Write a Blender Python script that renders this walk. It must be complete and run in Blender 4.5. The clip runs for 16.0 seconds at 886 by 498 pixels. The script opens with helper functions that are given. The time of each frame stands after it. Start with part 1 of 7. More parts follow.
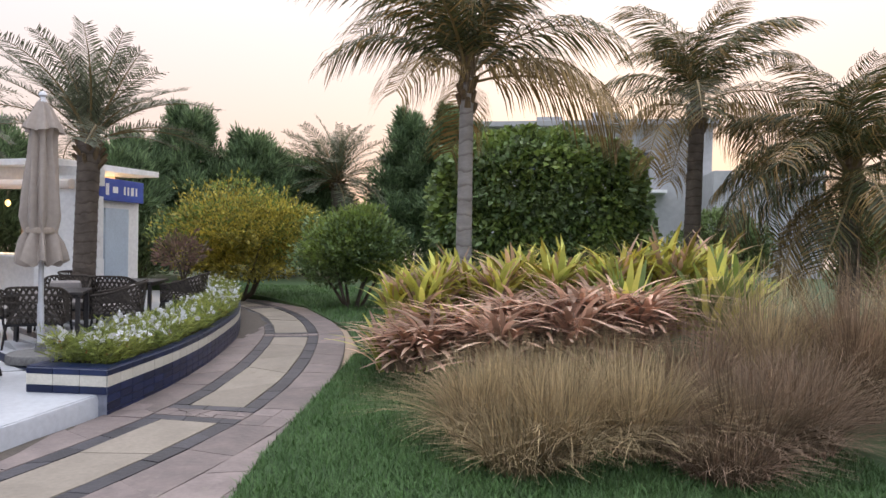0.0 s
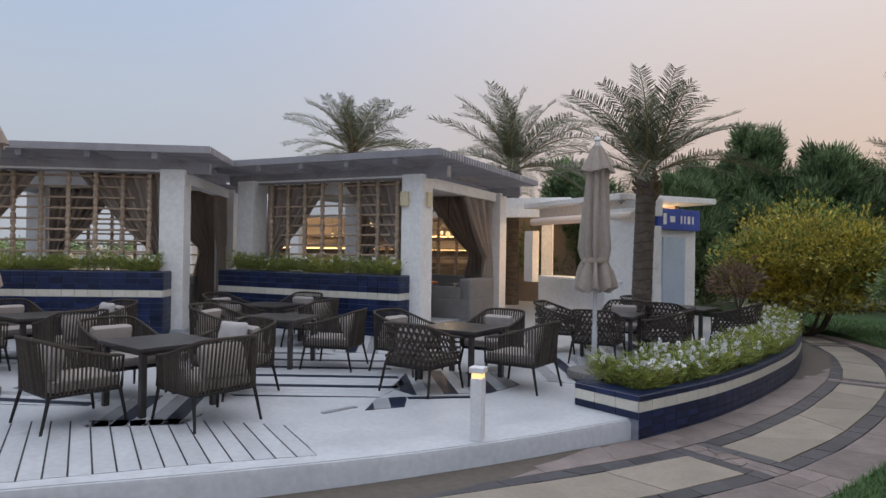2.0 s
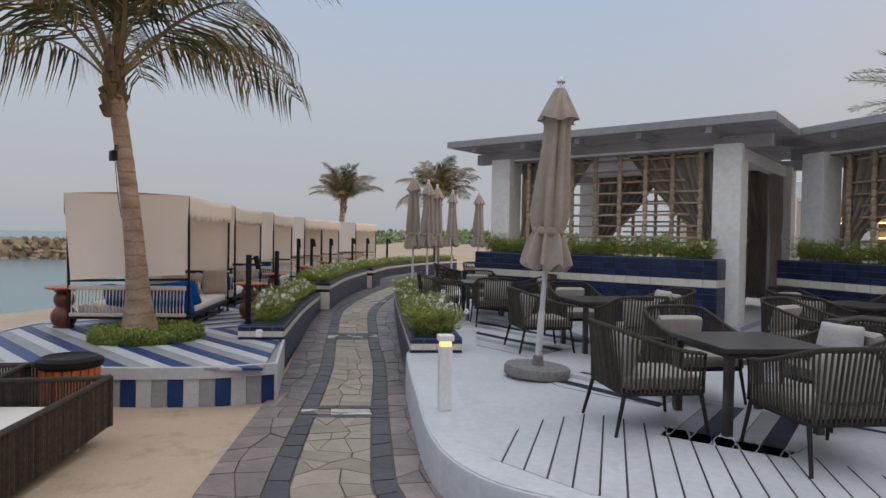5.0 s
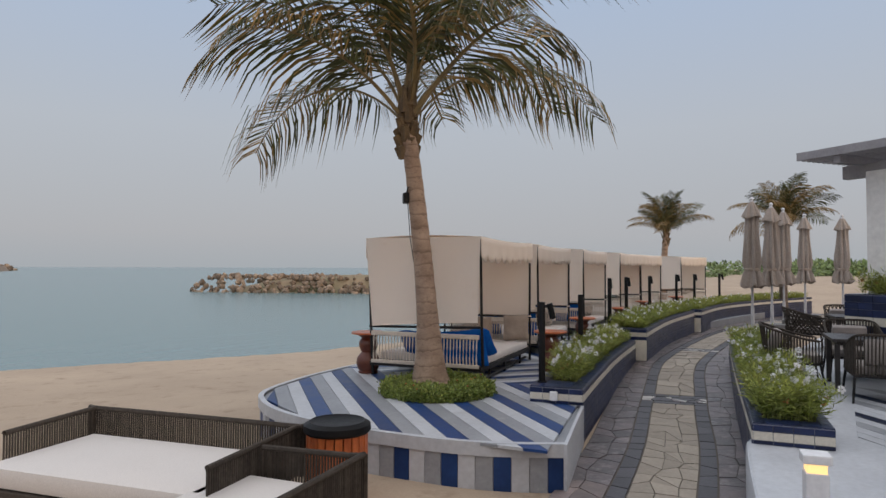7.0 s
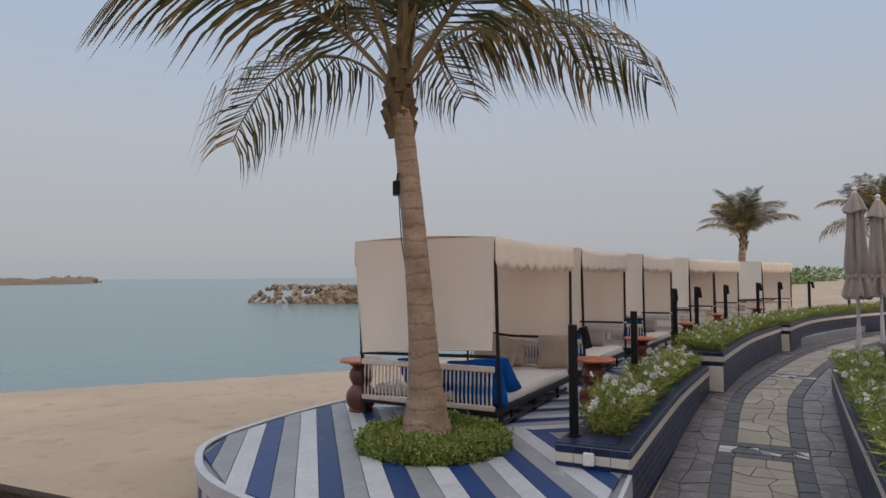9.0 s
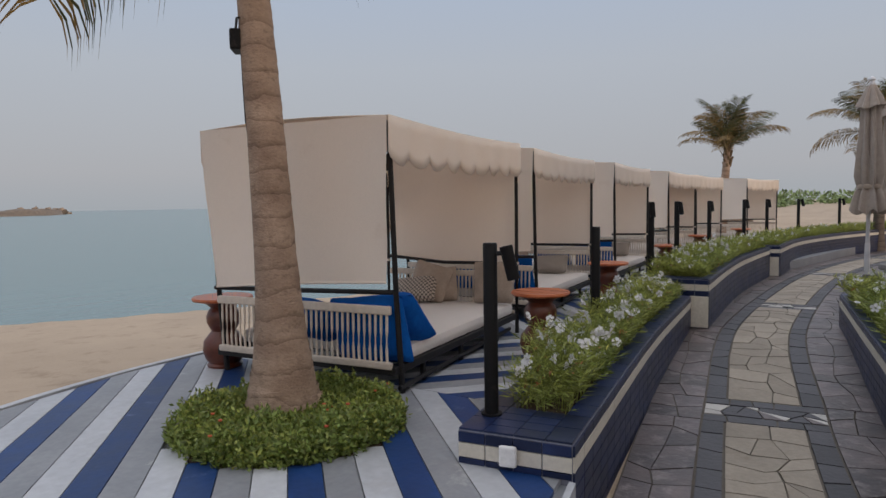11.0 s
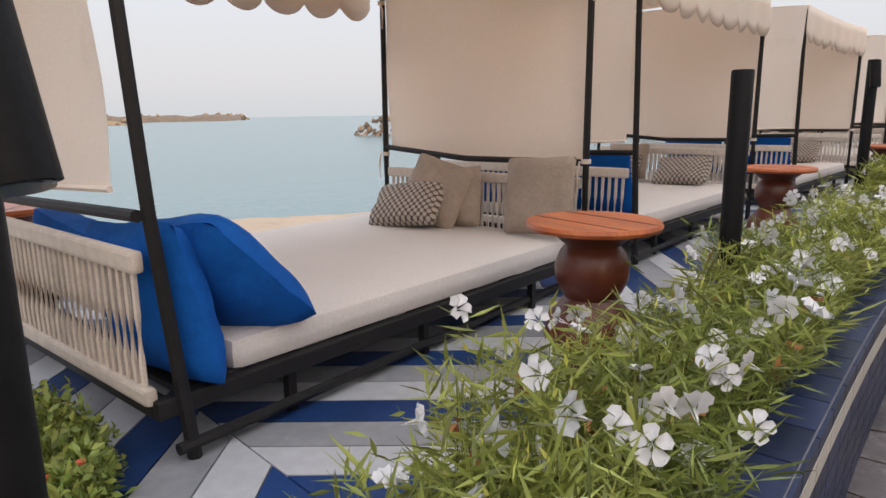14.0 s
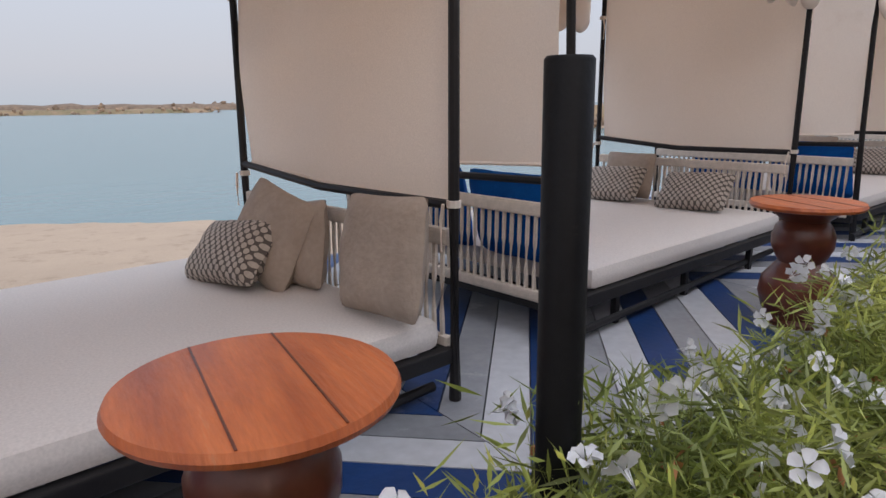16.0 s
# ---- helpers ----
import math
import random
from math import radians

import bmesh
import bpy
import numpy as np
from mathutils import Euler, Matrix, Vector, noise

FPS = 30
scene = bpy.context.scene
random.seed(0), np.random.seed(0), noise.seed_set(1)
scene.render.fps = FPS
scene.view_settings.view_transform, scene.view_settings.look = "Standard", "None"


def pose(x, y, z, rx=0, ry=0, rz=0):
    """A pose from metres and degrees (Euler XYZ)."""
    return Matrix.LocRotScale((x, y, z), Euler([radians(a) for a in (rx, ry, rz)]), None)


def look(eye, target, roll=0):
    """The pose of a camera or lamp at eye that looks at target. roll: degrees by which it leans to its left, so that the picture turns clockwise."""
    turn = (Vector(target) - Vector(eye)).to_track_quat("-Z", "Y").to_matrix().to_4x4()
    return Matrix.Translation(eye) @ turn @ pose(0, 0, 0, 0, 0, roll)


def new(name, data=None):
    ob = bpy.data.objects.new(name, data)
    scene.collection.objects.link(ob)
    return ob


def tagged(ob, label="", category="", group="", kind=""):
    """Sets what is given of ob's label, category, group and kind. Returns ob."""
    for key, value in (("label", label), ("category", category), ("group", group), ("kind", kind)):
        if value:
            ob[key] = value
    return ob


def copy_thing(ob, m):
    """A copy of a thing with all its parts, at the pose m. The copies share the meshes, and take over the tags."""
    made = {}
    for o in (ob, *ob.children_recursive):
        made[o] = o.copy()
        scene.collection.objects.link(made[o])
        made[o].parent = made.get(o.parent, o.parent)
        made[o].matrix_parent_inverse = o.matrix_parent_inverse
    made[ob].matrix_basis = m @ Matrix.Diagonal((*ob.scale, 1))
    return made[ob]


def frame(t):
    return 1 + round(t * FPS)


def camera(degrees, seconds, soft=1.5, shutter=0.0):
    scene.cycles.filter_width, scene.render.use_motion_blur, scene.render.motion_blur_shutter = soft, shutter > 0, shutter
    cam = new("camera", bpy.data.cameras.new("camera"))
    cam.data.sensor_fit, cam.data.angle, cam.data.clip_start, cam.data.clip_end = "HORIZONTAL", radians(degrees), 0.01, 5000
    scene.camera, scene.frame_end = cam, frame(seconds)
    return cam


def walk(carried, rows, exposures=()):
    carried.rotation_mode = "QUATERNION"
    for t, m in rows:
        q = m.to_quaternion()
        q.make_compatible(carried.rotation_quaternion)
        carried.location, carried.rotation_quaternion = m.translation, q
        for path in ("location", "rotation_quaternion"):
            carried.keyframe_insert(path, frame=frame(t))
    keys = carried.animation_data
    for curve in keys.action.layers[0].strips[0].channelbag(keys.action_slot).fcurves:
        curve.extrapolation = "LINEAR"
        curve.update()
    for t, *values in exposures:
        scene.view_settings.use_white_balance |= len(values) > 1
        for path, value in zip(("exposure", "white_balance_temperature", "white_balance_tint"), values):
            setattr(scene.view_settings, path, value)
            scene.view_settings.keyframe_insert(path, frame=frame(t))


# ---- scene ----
cam = camera(68.5, 16.0)
PATH = [
    (0, (0.228, 1.798, 1.615), (0.244, 3.797, 1.581), 1.2),
    (0.5, (0.421, 1.89, 1.628), (-0.01, 3.842, 1.604), 1.2),
    (1, (0.59, 2.002, 1.638), (-0.271, 3.807, 1.627), 1.1),
    (1.5, (0.589, 2.095, 1.649), (-0.622, 3.686, 1.653), 1.1),
    (2, (0.489, 2.177, 1.678), (-0.983, 3.531, 1.687), 0.9),
    (2.5, (0.363, 2.259, 1.686), (-1.289, 3.386, 1.697), 0.9),
    (3, (0.165, 2.364, 1.684), (-1.614, 3.279, 1.7), 1.1),
    (3.5, (-0.058, 2.402, 1.667), (-1.924, 3.121, 1.686), 1.1),
    (4, (-0.336, 2.364, 1.621), (-2.268, 2.877, 1.639), 1.0),
    (4.5, (-0.626, 2.278, 1.563), (-2.608, 2.544, 1.56), 1.0),
    (5, (-0.979, 2.211, 1.514), (-2.978, 2.174, 1.48), 1.1),
    (5.2, (-1.107, 2.179, 1.489), (-3.1, 2.011, 1.444), 1.0),
    (7.3, (-2.728, 2.12, 1.646), (-4.435, 1.081, 1.734), -0.1),
    (7.5, (-2.899, 2.126, 1.65), (-4.584, 1.055, 1.756), -0.3),
    (8, (-3.396, 2.014, 1.673), (-5.047, 0.892, 1.791), -0.2),
    (8.2, (-3.618, 1.955, 1.675), (-5.256, 0.814, 1.792), 0.0),
    (10.3, (-5.791, 1.291, 1.522), (-7.469, 0.204, 1.489), -0.7),
    (10.5, (-5.991, 1.246, 1.503), (-7.674, 0.167, 1.438), -0.6),
    (11, (-6.528, 1.133, 1.445), (-8.2, 0.043, 1.309), -0.9),
    (11.5, (-7.035, 0.978, 1.389), (-8.677, -0.143, 1.168), -0.6),
    (12, (-7.532, 0.844, 1.329), (-9.13, -0.32, 1.026), -0.6),
    (12.5, (-8.038, 0.658, 1.248), (-9.583, -0.562, 0.892), -0.8),
    (13, (-8.499, 0.524, 1.202), (-9.984, -0.763, 0.827), -0.9),
    (13.5, (-8.962, 0.406, 1.162), (-10.378, -0.951, 0.77), -0.9),
    (14, (-9.383, 0.23, 1.111), (-10.722, -1.2, 0.705), -0.8),
    (14.5, (-9.793, 0.113, 1.129), (-11.052, -1.384, 0.711), -0.9),
    (15, (-10.179, 0.005, 1.136), (-11.382, -1.535, 0.714), -0.9),
    (15.5, (-10.574, -0.063, 1.151), (-11.747, -1.626, 0.725), -0.7),
    (16, (-10.971, -0.07, 1.181), (-12.133, -1.638, 0.744), -0.6),
]
EXPOSURE = [(0, 0.85, 6700, 13), (1.0, 0.70, 6500, 12), (1.6, 0.42, 6500, 11), (2.2, 0.12, 6550, 10), (5, 0.08, 6800, 10), (8, 0.03, 6900, 10), (10.5, -0.02, 6800, 10), (11.5, -0.03, 6900, 11), (12.0, 0.4, 7050, 11), (12.5, 0.74, 7250, 12), (13.0, 0.86, 7250, 12), (13.6, 0.88, 7200, 12), (14.5, 0.62, 7100, 13), (16, 0.5, 6600, 13)]
walk(cam, [(t, look(eye, target, roll)) for t, eye, target, roll in PATH], EXPOSURE)

# ---- world and light ----
world = bpy.data.worlds.new("sunset_sky")
scene.world = world
world.use_nodes = True
wn, wl = world.node_tree.nodes, world.node_tree.links
wn.clear()
SUN_AZ, SUN_EL = radians(14.0), radians(6.0)
sky = wn.new("ShaderNodeTexSky")
sky.sky_type = "NISHITA"
sky.sun_disc = False
sky.sun_elevation = SUN_EL
sky.sun_rotation = SUN_AZ
sky.dust_density = 3.0
sky.air_density = 1.2
tco = wn.new("ShaderNodeTexCoord")
sep = wn.new("ShaderNodeSeparateXYZ")
wl.new(tco.outputs["Generated"], sep.inputs[0])
ramp = wn.new("ShaderNodeValToRGB")
els = ramp.color_ramp.elements
els[0].position, els[0].color = 0.0, (0.355, 0.395, 0.445, 1)
# from 0.6 up the unseen sky is made brighter, added to light the ground
els[1].position, els[1].color = 1.0, (1.3, 1.37, 1.52, 1)
for pos, col in ((0.05, (0.395, 0.42, 0.47, 1)), (0.2, (0.42, 0.47, 0.555, 1)), (0.42, (0.365, 0.475, 0.67, 1)), (0.6, (0.80, 0.88, 1.03, 1))):
    e = els.new(pos)
    e.color = col
wl.new(sep.outputs["Z"], ramp.inputs["Fac"])
# warm afterglow round the sun's bearing
dot = wn.new("ShaderNodeVectorMath")
dot.operation = "DOT_PRODUCT"
wl.new(tco.outputs["Generated"], dot.inputs[0])
dot.inputs[1].default_value = (math.sin(SUN_AZ + 0.12), math.cos(SUN_AZ + 0.12), 0.10)
glow = wn.new("ShaderNodeMapRange")
glow.interpolation_type = "SMOOTHERSTEP"
glow.inputs["From Min"].default_value, glow.inputs["From Max"].default_value = -0.2, 1.0
wl.new(dot.outputs["Value"], glow.inputs["Value"])
warm = wn.new("ShaderNodeValToRGB")
we = warm.color_ramp.elements
we[0].position, we[0].color = 0.0, (0.56, 0.37, 0.26, 1)
we[1].position, we[1].color = 0.75, (1.0, 1.0, 1.07, 1)
for pos, col in ((0.12, (0.56, 0.435, 0.375, 1)), (0.35, (0.655, 0.59, 0.585, 1))):
    e = we.new(pos)
    e.color = col
wl.new(sep.outputs["Z"], warm.inputs["Fac"])
mixw = wn.new("ShaderNodeMix")
mixw.data_type = "RGBA"
wl.new(glow.outputs["Result"], mixw.inputs["Factor"])
wl.new(ramp.outputs["Color"], mixw.inputs["A"])
wl.new(warm.outputs["Color"], mixw.inputs["B"])
bg1, bg2, addw, outw = wn.new("ShaderNodeBackground"), wn.new("ShaderNodeBackground"), wn.new("ShaderNodeAddShader"), wn.new("ShaderNodeOutputWorld")
bg1.inputs["Strength"].default_value = 0.006
bg2.inputs["Strength"].default_value = 1.0
wl.new(sky.outputs[0], bg1.inputs["Color"])
wl.new(mixw.outputs["Result"], bg2.inputs["Color"])
wl.new(bg1.outputs[0], addw.inputs[0])
wl.new(bg2.outputs[0], addw.inputs[1])
wl.new(addw.outputs[0], outw.inputs["Surface"])

sun_data = bpy.data.lights.new("sun", "SUN")
sun_data.energy, sun_data.angle, sun_data.color = 0.8, radians(14), (1.0, 0.80, 0.62)
sun = new("sun", sun_data)
sun.matrix_world = look((0, 0, 30), (-math.sin(SUN_AZ) * 50, -math.cos(SUN_AZ) * 50, 30 - 50 * math.tan(radians(9))))


# ---- materials ----
def mat(name, c1, c2=None, scale=6.0, rough=0.6, bump=0.0, bump_scale=None, metal=0.0, fine=None, rand=0.0, stretch=(1, 1, 1), spec=0.5, wear=None, trans=0.0, trans_tint=None):
    """Two-scale noise between c1 and c2, a fine grain, relief, and a little change from piece to piece."""
    m = bpy.data.materials.new(name)
    m.use_nodes = True
    n, l = m.node_tree.nodes, m.node_tree.links
    b = n["Principled BSDF"]
    b.inputs["Roughness"].default_value, b.inputs["Metallic"].default_value = rough, metal
    b.inputs["Specular IOR Level"].default_value = spec
    c2 = c2 or tuple(v * 0.8 for v in c1)
    tc, mp = n.new("ShaderNodeTexCoord"), n.new("ShaderNodeMapping")
    mp.inputs["Scale"].default_value = stretch
    info = n.new("ShaderNodeObjectInfo")
    off = n.new("ShaderNodeVectorMath")
    off.operation = "SCALE"
    off.inputs[0].default_value = (31.0, 17.0, 23.0)
    l.new(info.outputs["Random"], off.inputs["Scale"])
    l.new(tc.outputs["Object"], mp.inputs["Vector"])
    l.new(off.outputs[0], mp.inputs["Location"])
    big = n.new("ShaderNodeTexNoise")
    big.inputs["Scale"].default_value, big.inputs["Detail"].default_value, big.inputs["Roughness"].default_value = scale, 5, 0.6
    l.new(mp.outputs[0], big.inputs["Vector"])
    cr = n.new("ShaderNodeValToRGB")
    cr.color_ramp.elements[0].position, cr.color_ramp.elements[1].position = 0.32, 0.68
    cr.color_ramp.elements[0].color, cr.color_ramp.elements[1].color = (*c2, 1), (*c1, 1)
    l.new(big.outputs["Fac"], cr.inputs["Fac"])
    col = cr.outputs["Color"]
    small = n.new("ShaderNodeTexNoise")
    small.inputs["Scale"].default_value, small.inputs["Detail"].default_value = fine or scale * 9, 3
    l.new(mp.outputs[0], small.inputs["Vector"])
    hsv = n.new("ShaderNodeHueSaturation")
    l.new(col, hsv.inputs["Color"])
    mr = n.new("ShaderNodeMapRange")
    mr.inputs["To Min"].default_value, mr.inputs["To Max"].default_value = 0.82, 1.18
    l.new(small.outputs["Fac"], mr.inputs["Value"])
    val = mr.outputs["Result"]
    if rand:
        mr2 = n.new("ShaderNodeMapRange")
        mr2.inputs["To Min"].default_value, mr2.inputs["To Max"].default_value = 1 - rand, 1 + rand
        geo = n.new("ShaderNodeNewGeometry")
        addn = n.new("ShaderNodeMath")
        addn.operation = "ADD"
        l.new(info.outputs["Random"], addn.inputs[0])
        l.new(geo.outputs["Random Per Island"], addn.inputs[1])
        fr = n.new("ShaderNodeMath")
        fr.operation = "FRACT"
        l.new(addn.outputs[0], fr.inputs[0])
        l.new(fr.outputs[0], mr2.inputs["Value"])
        mu = n.new("ShaderNodeMath")
        mu.operation = "MULTIPLY"
        l.new(val, mu.inputs[0])
        l.new(mr2.outputs["Result"], mu.inputs[1])
        val = mu.outputs[0]
    l.new(val, hsv.inputs["Value"])
    col = hsv.outputs["Color"]
    if wear:
        wcol, amount, wscale = wear
        wt = n.new("ShaderNodeTexNoise")
        wt.inputs["Scale"].default_value, wt.inputs["Detail"].default_value, wt.inputs["Roughness"].default_value = wscale, 8, 0.7
        l.new(mp.outputs[0], wt.inputs["Vector"])
        wr = n.new("ShaderNodeMapRange")
        wr.inputs["From Min"].default_value, wr.inputs["From Max"].default_value = 0.68 - amount * 0.3, 0.74
        l.new(wt.outputs["Fac"], wr.inputs["Value"])
        wm = n.new("ShaderNodeMix")
        wm.data_type = "RGBA"
        wm.inputs["B"].default_value = (*wcol, 1)
        l.new(wr.outputs["Result"], wm.inputs["Factor"])
        l.new(col, wm.inputs["A"])
        col = wm.outputs["Result"]
    l.new(col, b.inputs["Base Color"])
    rr = n.new("ShaderNodeMapRange")
    rr.inputs["To Min"].default_value, rr.inputs["To Max"].default_value = max(0.02, rough - 0.12), min(1, rough + 0.12)
    l.new(big.outputs["Fac"], rr.inputs["Value"])
    l.new(rr.outputs["Result"], b.inputs["Roughness"])
    if trans:
        b.inputs["Subsurface Weight"].default_value = 0.0
        tr, mx, mo = n.new("ShaderNodeBsdfTranslucent"), n.new("ShaderNodeMixShader"), n["Material Output"]
        if trans_tint:
            tr.inputs["Color"].default_value = (*trans_tint, 1)
        else:
            l.new(col, tr.inputs["Color"])
        mx.inputs["Fac"].default_value = trans
        l.new(b.outputs[0], mx.inputs[1])
        l.new(tr.outputs[0], mx.inputs[2])
        l.new(mx.outputs[0], mo.inputs["Surface"])
    if bump:
        bt = n.new("ShaderNodeTexNoise")
        bt.inputs["Scale"].default_value, bt.inputs["Detail"].default_value = bump_scale or scale * 5, 6
        l.new(mp.outputs[0], bt.inputs["Vector"])
        bn = n.new("ShaderNodeBump")
        bn.inputs["Strength"].default_value, bn.inputs["Distance"].default_value = bump, 0.01
        l.new(bt.outputs["Fac"], bn.inputs["Height"])
        l.new(bn.outputs[0], b.inputs["Normal"])
    return m


def glowing(name, col, strength):
    m = bpy.data.materials.new(name)
    m.use_nodes = True
    b = m.node_tree.nodes["Principled BSDF"]
    b.inputs["Base Color"].default_value = (*col, 1)
    b.inputs["Emission Color"].default_value = (*col, 1)
    b.inputs["Emission Strength"].default_value = strength
    return m


M_WHITE_PAINT = mat("white_wall_paint", (0.84, 0.82, 0.80), (0.79, 0.77, 0.75), 1.5, 0.75, 0.15, 30, wear=((0.62, 0.59, 0.55), 0.25, 1.2))
M_GREY_WOOD = mat("grey_painted_wood", (0.34, 0.33, 0.35), (0.26, 0.25, 0.27), 3, 0.65, 0.2, 40, rand=0.12, stretch=(1, 1, 1))
M_DECK_WHITE = mat("white_painted_deck", (0.52, 0.535, 0.565), (0.44, 0.455, 0.485), 2.2, 0.42, 0.18, 25, rand=0.05, stretch=(1, 1, 1), wear=((0.42, 0.42, 0.43), 0.35, 3.0))
M_DECK_NAVY = mat("navy_painted_deck", (0.013, 0.050, 0.175), (0.009, 0.033, 0.115), 3, 0.45, 0.15, 30, rand=0.15, spec=0.3, wear=((0.10, 0.14, 0.27), 0.2, 4.0))
M_DECK_INK = mat("dark_navy_inlay", (0.012, 0.020, 0.050), (0.008, 0.012, 0.030), 3, 0.4, 0.15, 30, rand=0.2, spec=0.3)
M_GAP = mat("shadowed_board_gap", (0.03, 0.032, 0.036), (0.02, 0.021, 0.024), 8, 0.9)
M_DECK_GREY = mat("grey_painted_deck", (0.30, 0.31, 0.33), (0.22, 0.23, 0.25), 3, 0.45, 0.15, 30, rand=0.1, wear=((0.5, 0.5, 0.5), 0.25, 4.0))
M_TILE_NAVY = mat("navy_glazed_tile", (0.014, 0.025, 0.078), (0.009, 0.015, 0.046), 5, 0.34, 0.12, 20, rand=0.35, spec=0.35)
M_TILE_CREAM = mat("cream_glazed_tile", (0.66, 0.62, 0.54), (0.58, 0.54, 0.46), 5, 0.4, 0.1, 20, rand=0.05)
M_GROUT = mat("tile_grout", (0.24, 0.25, 0.30), (0.16, 0.17, 0.21), 12, 0.8, 0.2)
M_SOIL = mat("planter_soil", (0.09, 0.055, 0.035), (0.05, 0.032, 0.02), 25, 0.95, 0.6, 60)
M_CANVAS = mat("cream_canvas", (0.90, 0.83, 0.755), (0.86, 0.785, 0.705), 0.5, 0.85, 0.12, 7, fine=200, trans=0.24, trans_tint=(0.95, 0.73, 0.55), wear=((0.76, 0.67, 0.58), 0.2, 1.3))
M_METAL = mat("dark_powder_coat", (0.018, 0.017, 0.018), (0.012, 0.011, 0.012), 20, 0.55, 0.1, 80, spec=0.3)
M_BLACK = mat("black_lamp_metal", (0.010, 0.010, 0.011), (0.007, 0.007, 0.008), 15, 0.5, 0.15, 60, spec=0.15, wear=((0.035, 0.03, 0.028), 0.2, 9))
M_ROPE_GREY = mat("grey_brown_rope", (0.078, 0.064, 0.054), (0.045, 0.038, 0.032), 30, 0.85, 0.4, 160, rand=0.25, spec=0.2)
M_ROPE_CREAM = mat("cream_rope", (0.68, 0.60, 0.52), (0.57, 0.50, 0.43), 25, 0.85, 0.4, 160, rand=0.1)
M_MATTRESS = mat("pale_mattress_fabric", (0.68, 0.635, 0.60), (0.65, 0.605, 0.57), 1.2, 0.9, 0.12, 9, fine=120)
M_BLUE = mat("royal_blue_fabric", (0.003, 0.115, 0.45), (0.002, 0.075, 0.32), 4, 0.9, 0.35, 30, spec=0.15)
M_TAUPE = mat("taupe_linen", (0.40, 0.325, 0.265), (0.33, 0.265, 0.215), 5, 0.9, 0.4, 60)
M_CUSH_LIGHT = mat("light_grey_fabric", (0.45, 0.42, 0.41), (0.38, 0.355, 0.35), 6, 0.9, 0.3, 60)
M_SEAT = mat("seat_cushion_fabric", (0.36, 0.32, 0.30), (0.29, 0.26, 0.245), 8, 0.9, 0.3, 70)
M_TABLE_DARK = mat("dark_table_wood", (0.050, 0.044, 0.044), (0.03, 0.027, 0.027), 5, 0.35, 0.15, 40, stretch=(1, 8, 1))
M_ORANGE_WOOD = mat("orange_stained_wood", (0.60, 0.165, 0.05), (0.34, 0.075, 0.022), 3, 0.36, 0.3, 18, stretch=(6, 0.8, 1.2), wear=((0.50, 0.25, 0.14), 0.2, 3))
M_RED_WOOD = mat("dark_red_turned_wood", (0.16, 0.042, 0.022), (0.085, 0.024, 0.014), 6, 0.32, 0.12, 30)
M_STONE_CREAM = mat("cream_sandstone_paving", (0.32, 0.275, 0.225), (0.25, 0.215, 0.175), 3, 0.75, 0.4, 30, rand=0.14, wear=((0.21, 0.17, 0.13), 0.3, 4))
M_STONE_DARK = mat("dark_slate_paving", (0.070, 0.066, 0.075), (0.042, 0.04, 0.046), 5, 0.55, 0.4, 30, rand=0.25)
M_STONE_PURPLE = mat("purple_brown_paving", (0.25, 0.20, 0.185), (0.155, 0.125, 0.12), 4, 0.62, 0.5, 26, rand=0.22, wear=((0.27, 0.23, 0.20), 0.35, 5))
M_STONE_PALE = mat("pale_broken_marble", (0.52, 0.50, 0.47), (0.42, 0.40, 0.38), 5, 0.6, 0.3, 30, rand=0.15)
M_STONE_PLUM = mat("dark_plum_paving", (0.145, 0.115, 0.112), (0.062, 0.050, 0.053), 4, 0.42, 0.5, 26, rand=0.35, wear=((0.27, 0.235, 0.225), 0.55, 7))
M_BOLLARD = mat("white_bollard_paint", (0.74, 0.74, 0.76), (0.68, 0.68, 0.70), 4, 0.5)
M_JOINT = mat("paving_joint", (0.13, 0.11, 0.09), (0.09, 0.075, 0.065), 15, 0.9, 0.4)
M_LEAF_GREEN = mat("mid_green_leaf", (0.26, 0.33, 0.085), (0.14, 0.205, 0.05), 1.5, 0.5, rand=0.5, trans=0.25)
M_RUELLIA = mat("yellow_green_narrow_leaf", (0.37, 0.39, 0.095), (0.18, 0.235, 0.055), 1.5, 0.45, rand=0.55, trans=0.3)
M_LEAF_DARK = mat("dark_green_leaf", (0.27, 0.355, 0.15), (0.14, 0.205, 0.085), 1.2, 0.4, rand=0.55, trans=0.3)
M_LEAF_FINE = mat("blue_green_needle", (0.19, 0.265, 0.125), (0.095, 0.15, 0.07), 1.2, 0.7, rand=0.55, trans=0.3)
M_LEAF_YELLOW = mat("yellow_olive_leaf", (0.54, 0.44, 0.07), (0.27, 0.25, 0.06), 1.0, 0.55, rand=0.5, trans=0.25)
M_LEAF_LIME = mat("lime_strap_leaf", (0.74, 0.68, 0.17), (0.44, 0.49, 0.12), 0.9, 0.5, rand=0.45, trans=0.35)
M_LEAF_DRY = mat("dry_brown_strap_leaf", (0.74, 0.52, 0.38), (0.46, 0.28, 0.20), 1.2, 0.8, rand=0.5, trans=0.25)
M_GRASS_DRY = mat("tan_fountain_grass", (0.54, 0.42, 0.24), (0.29, 0.215, 0.12), 0.9, 0.8, rand=0.65, trans=0.3)
M_GRASS_TAN = mat("brown_fountain_grass", (0.34, 0.23, 0.155), (0.19, 0.135, 0.085), 0.9, 0.8, rand=0.6, trans=0.25)
M_HEART = mat("palm_heart_fibre", (0.17, 0.115, 0.06), (0.09, 0.06, 0.035), 9, 0.85, 0.5)
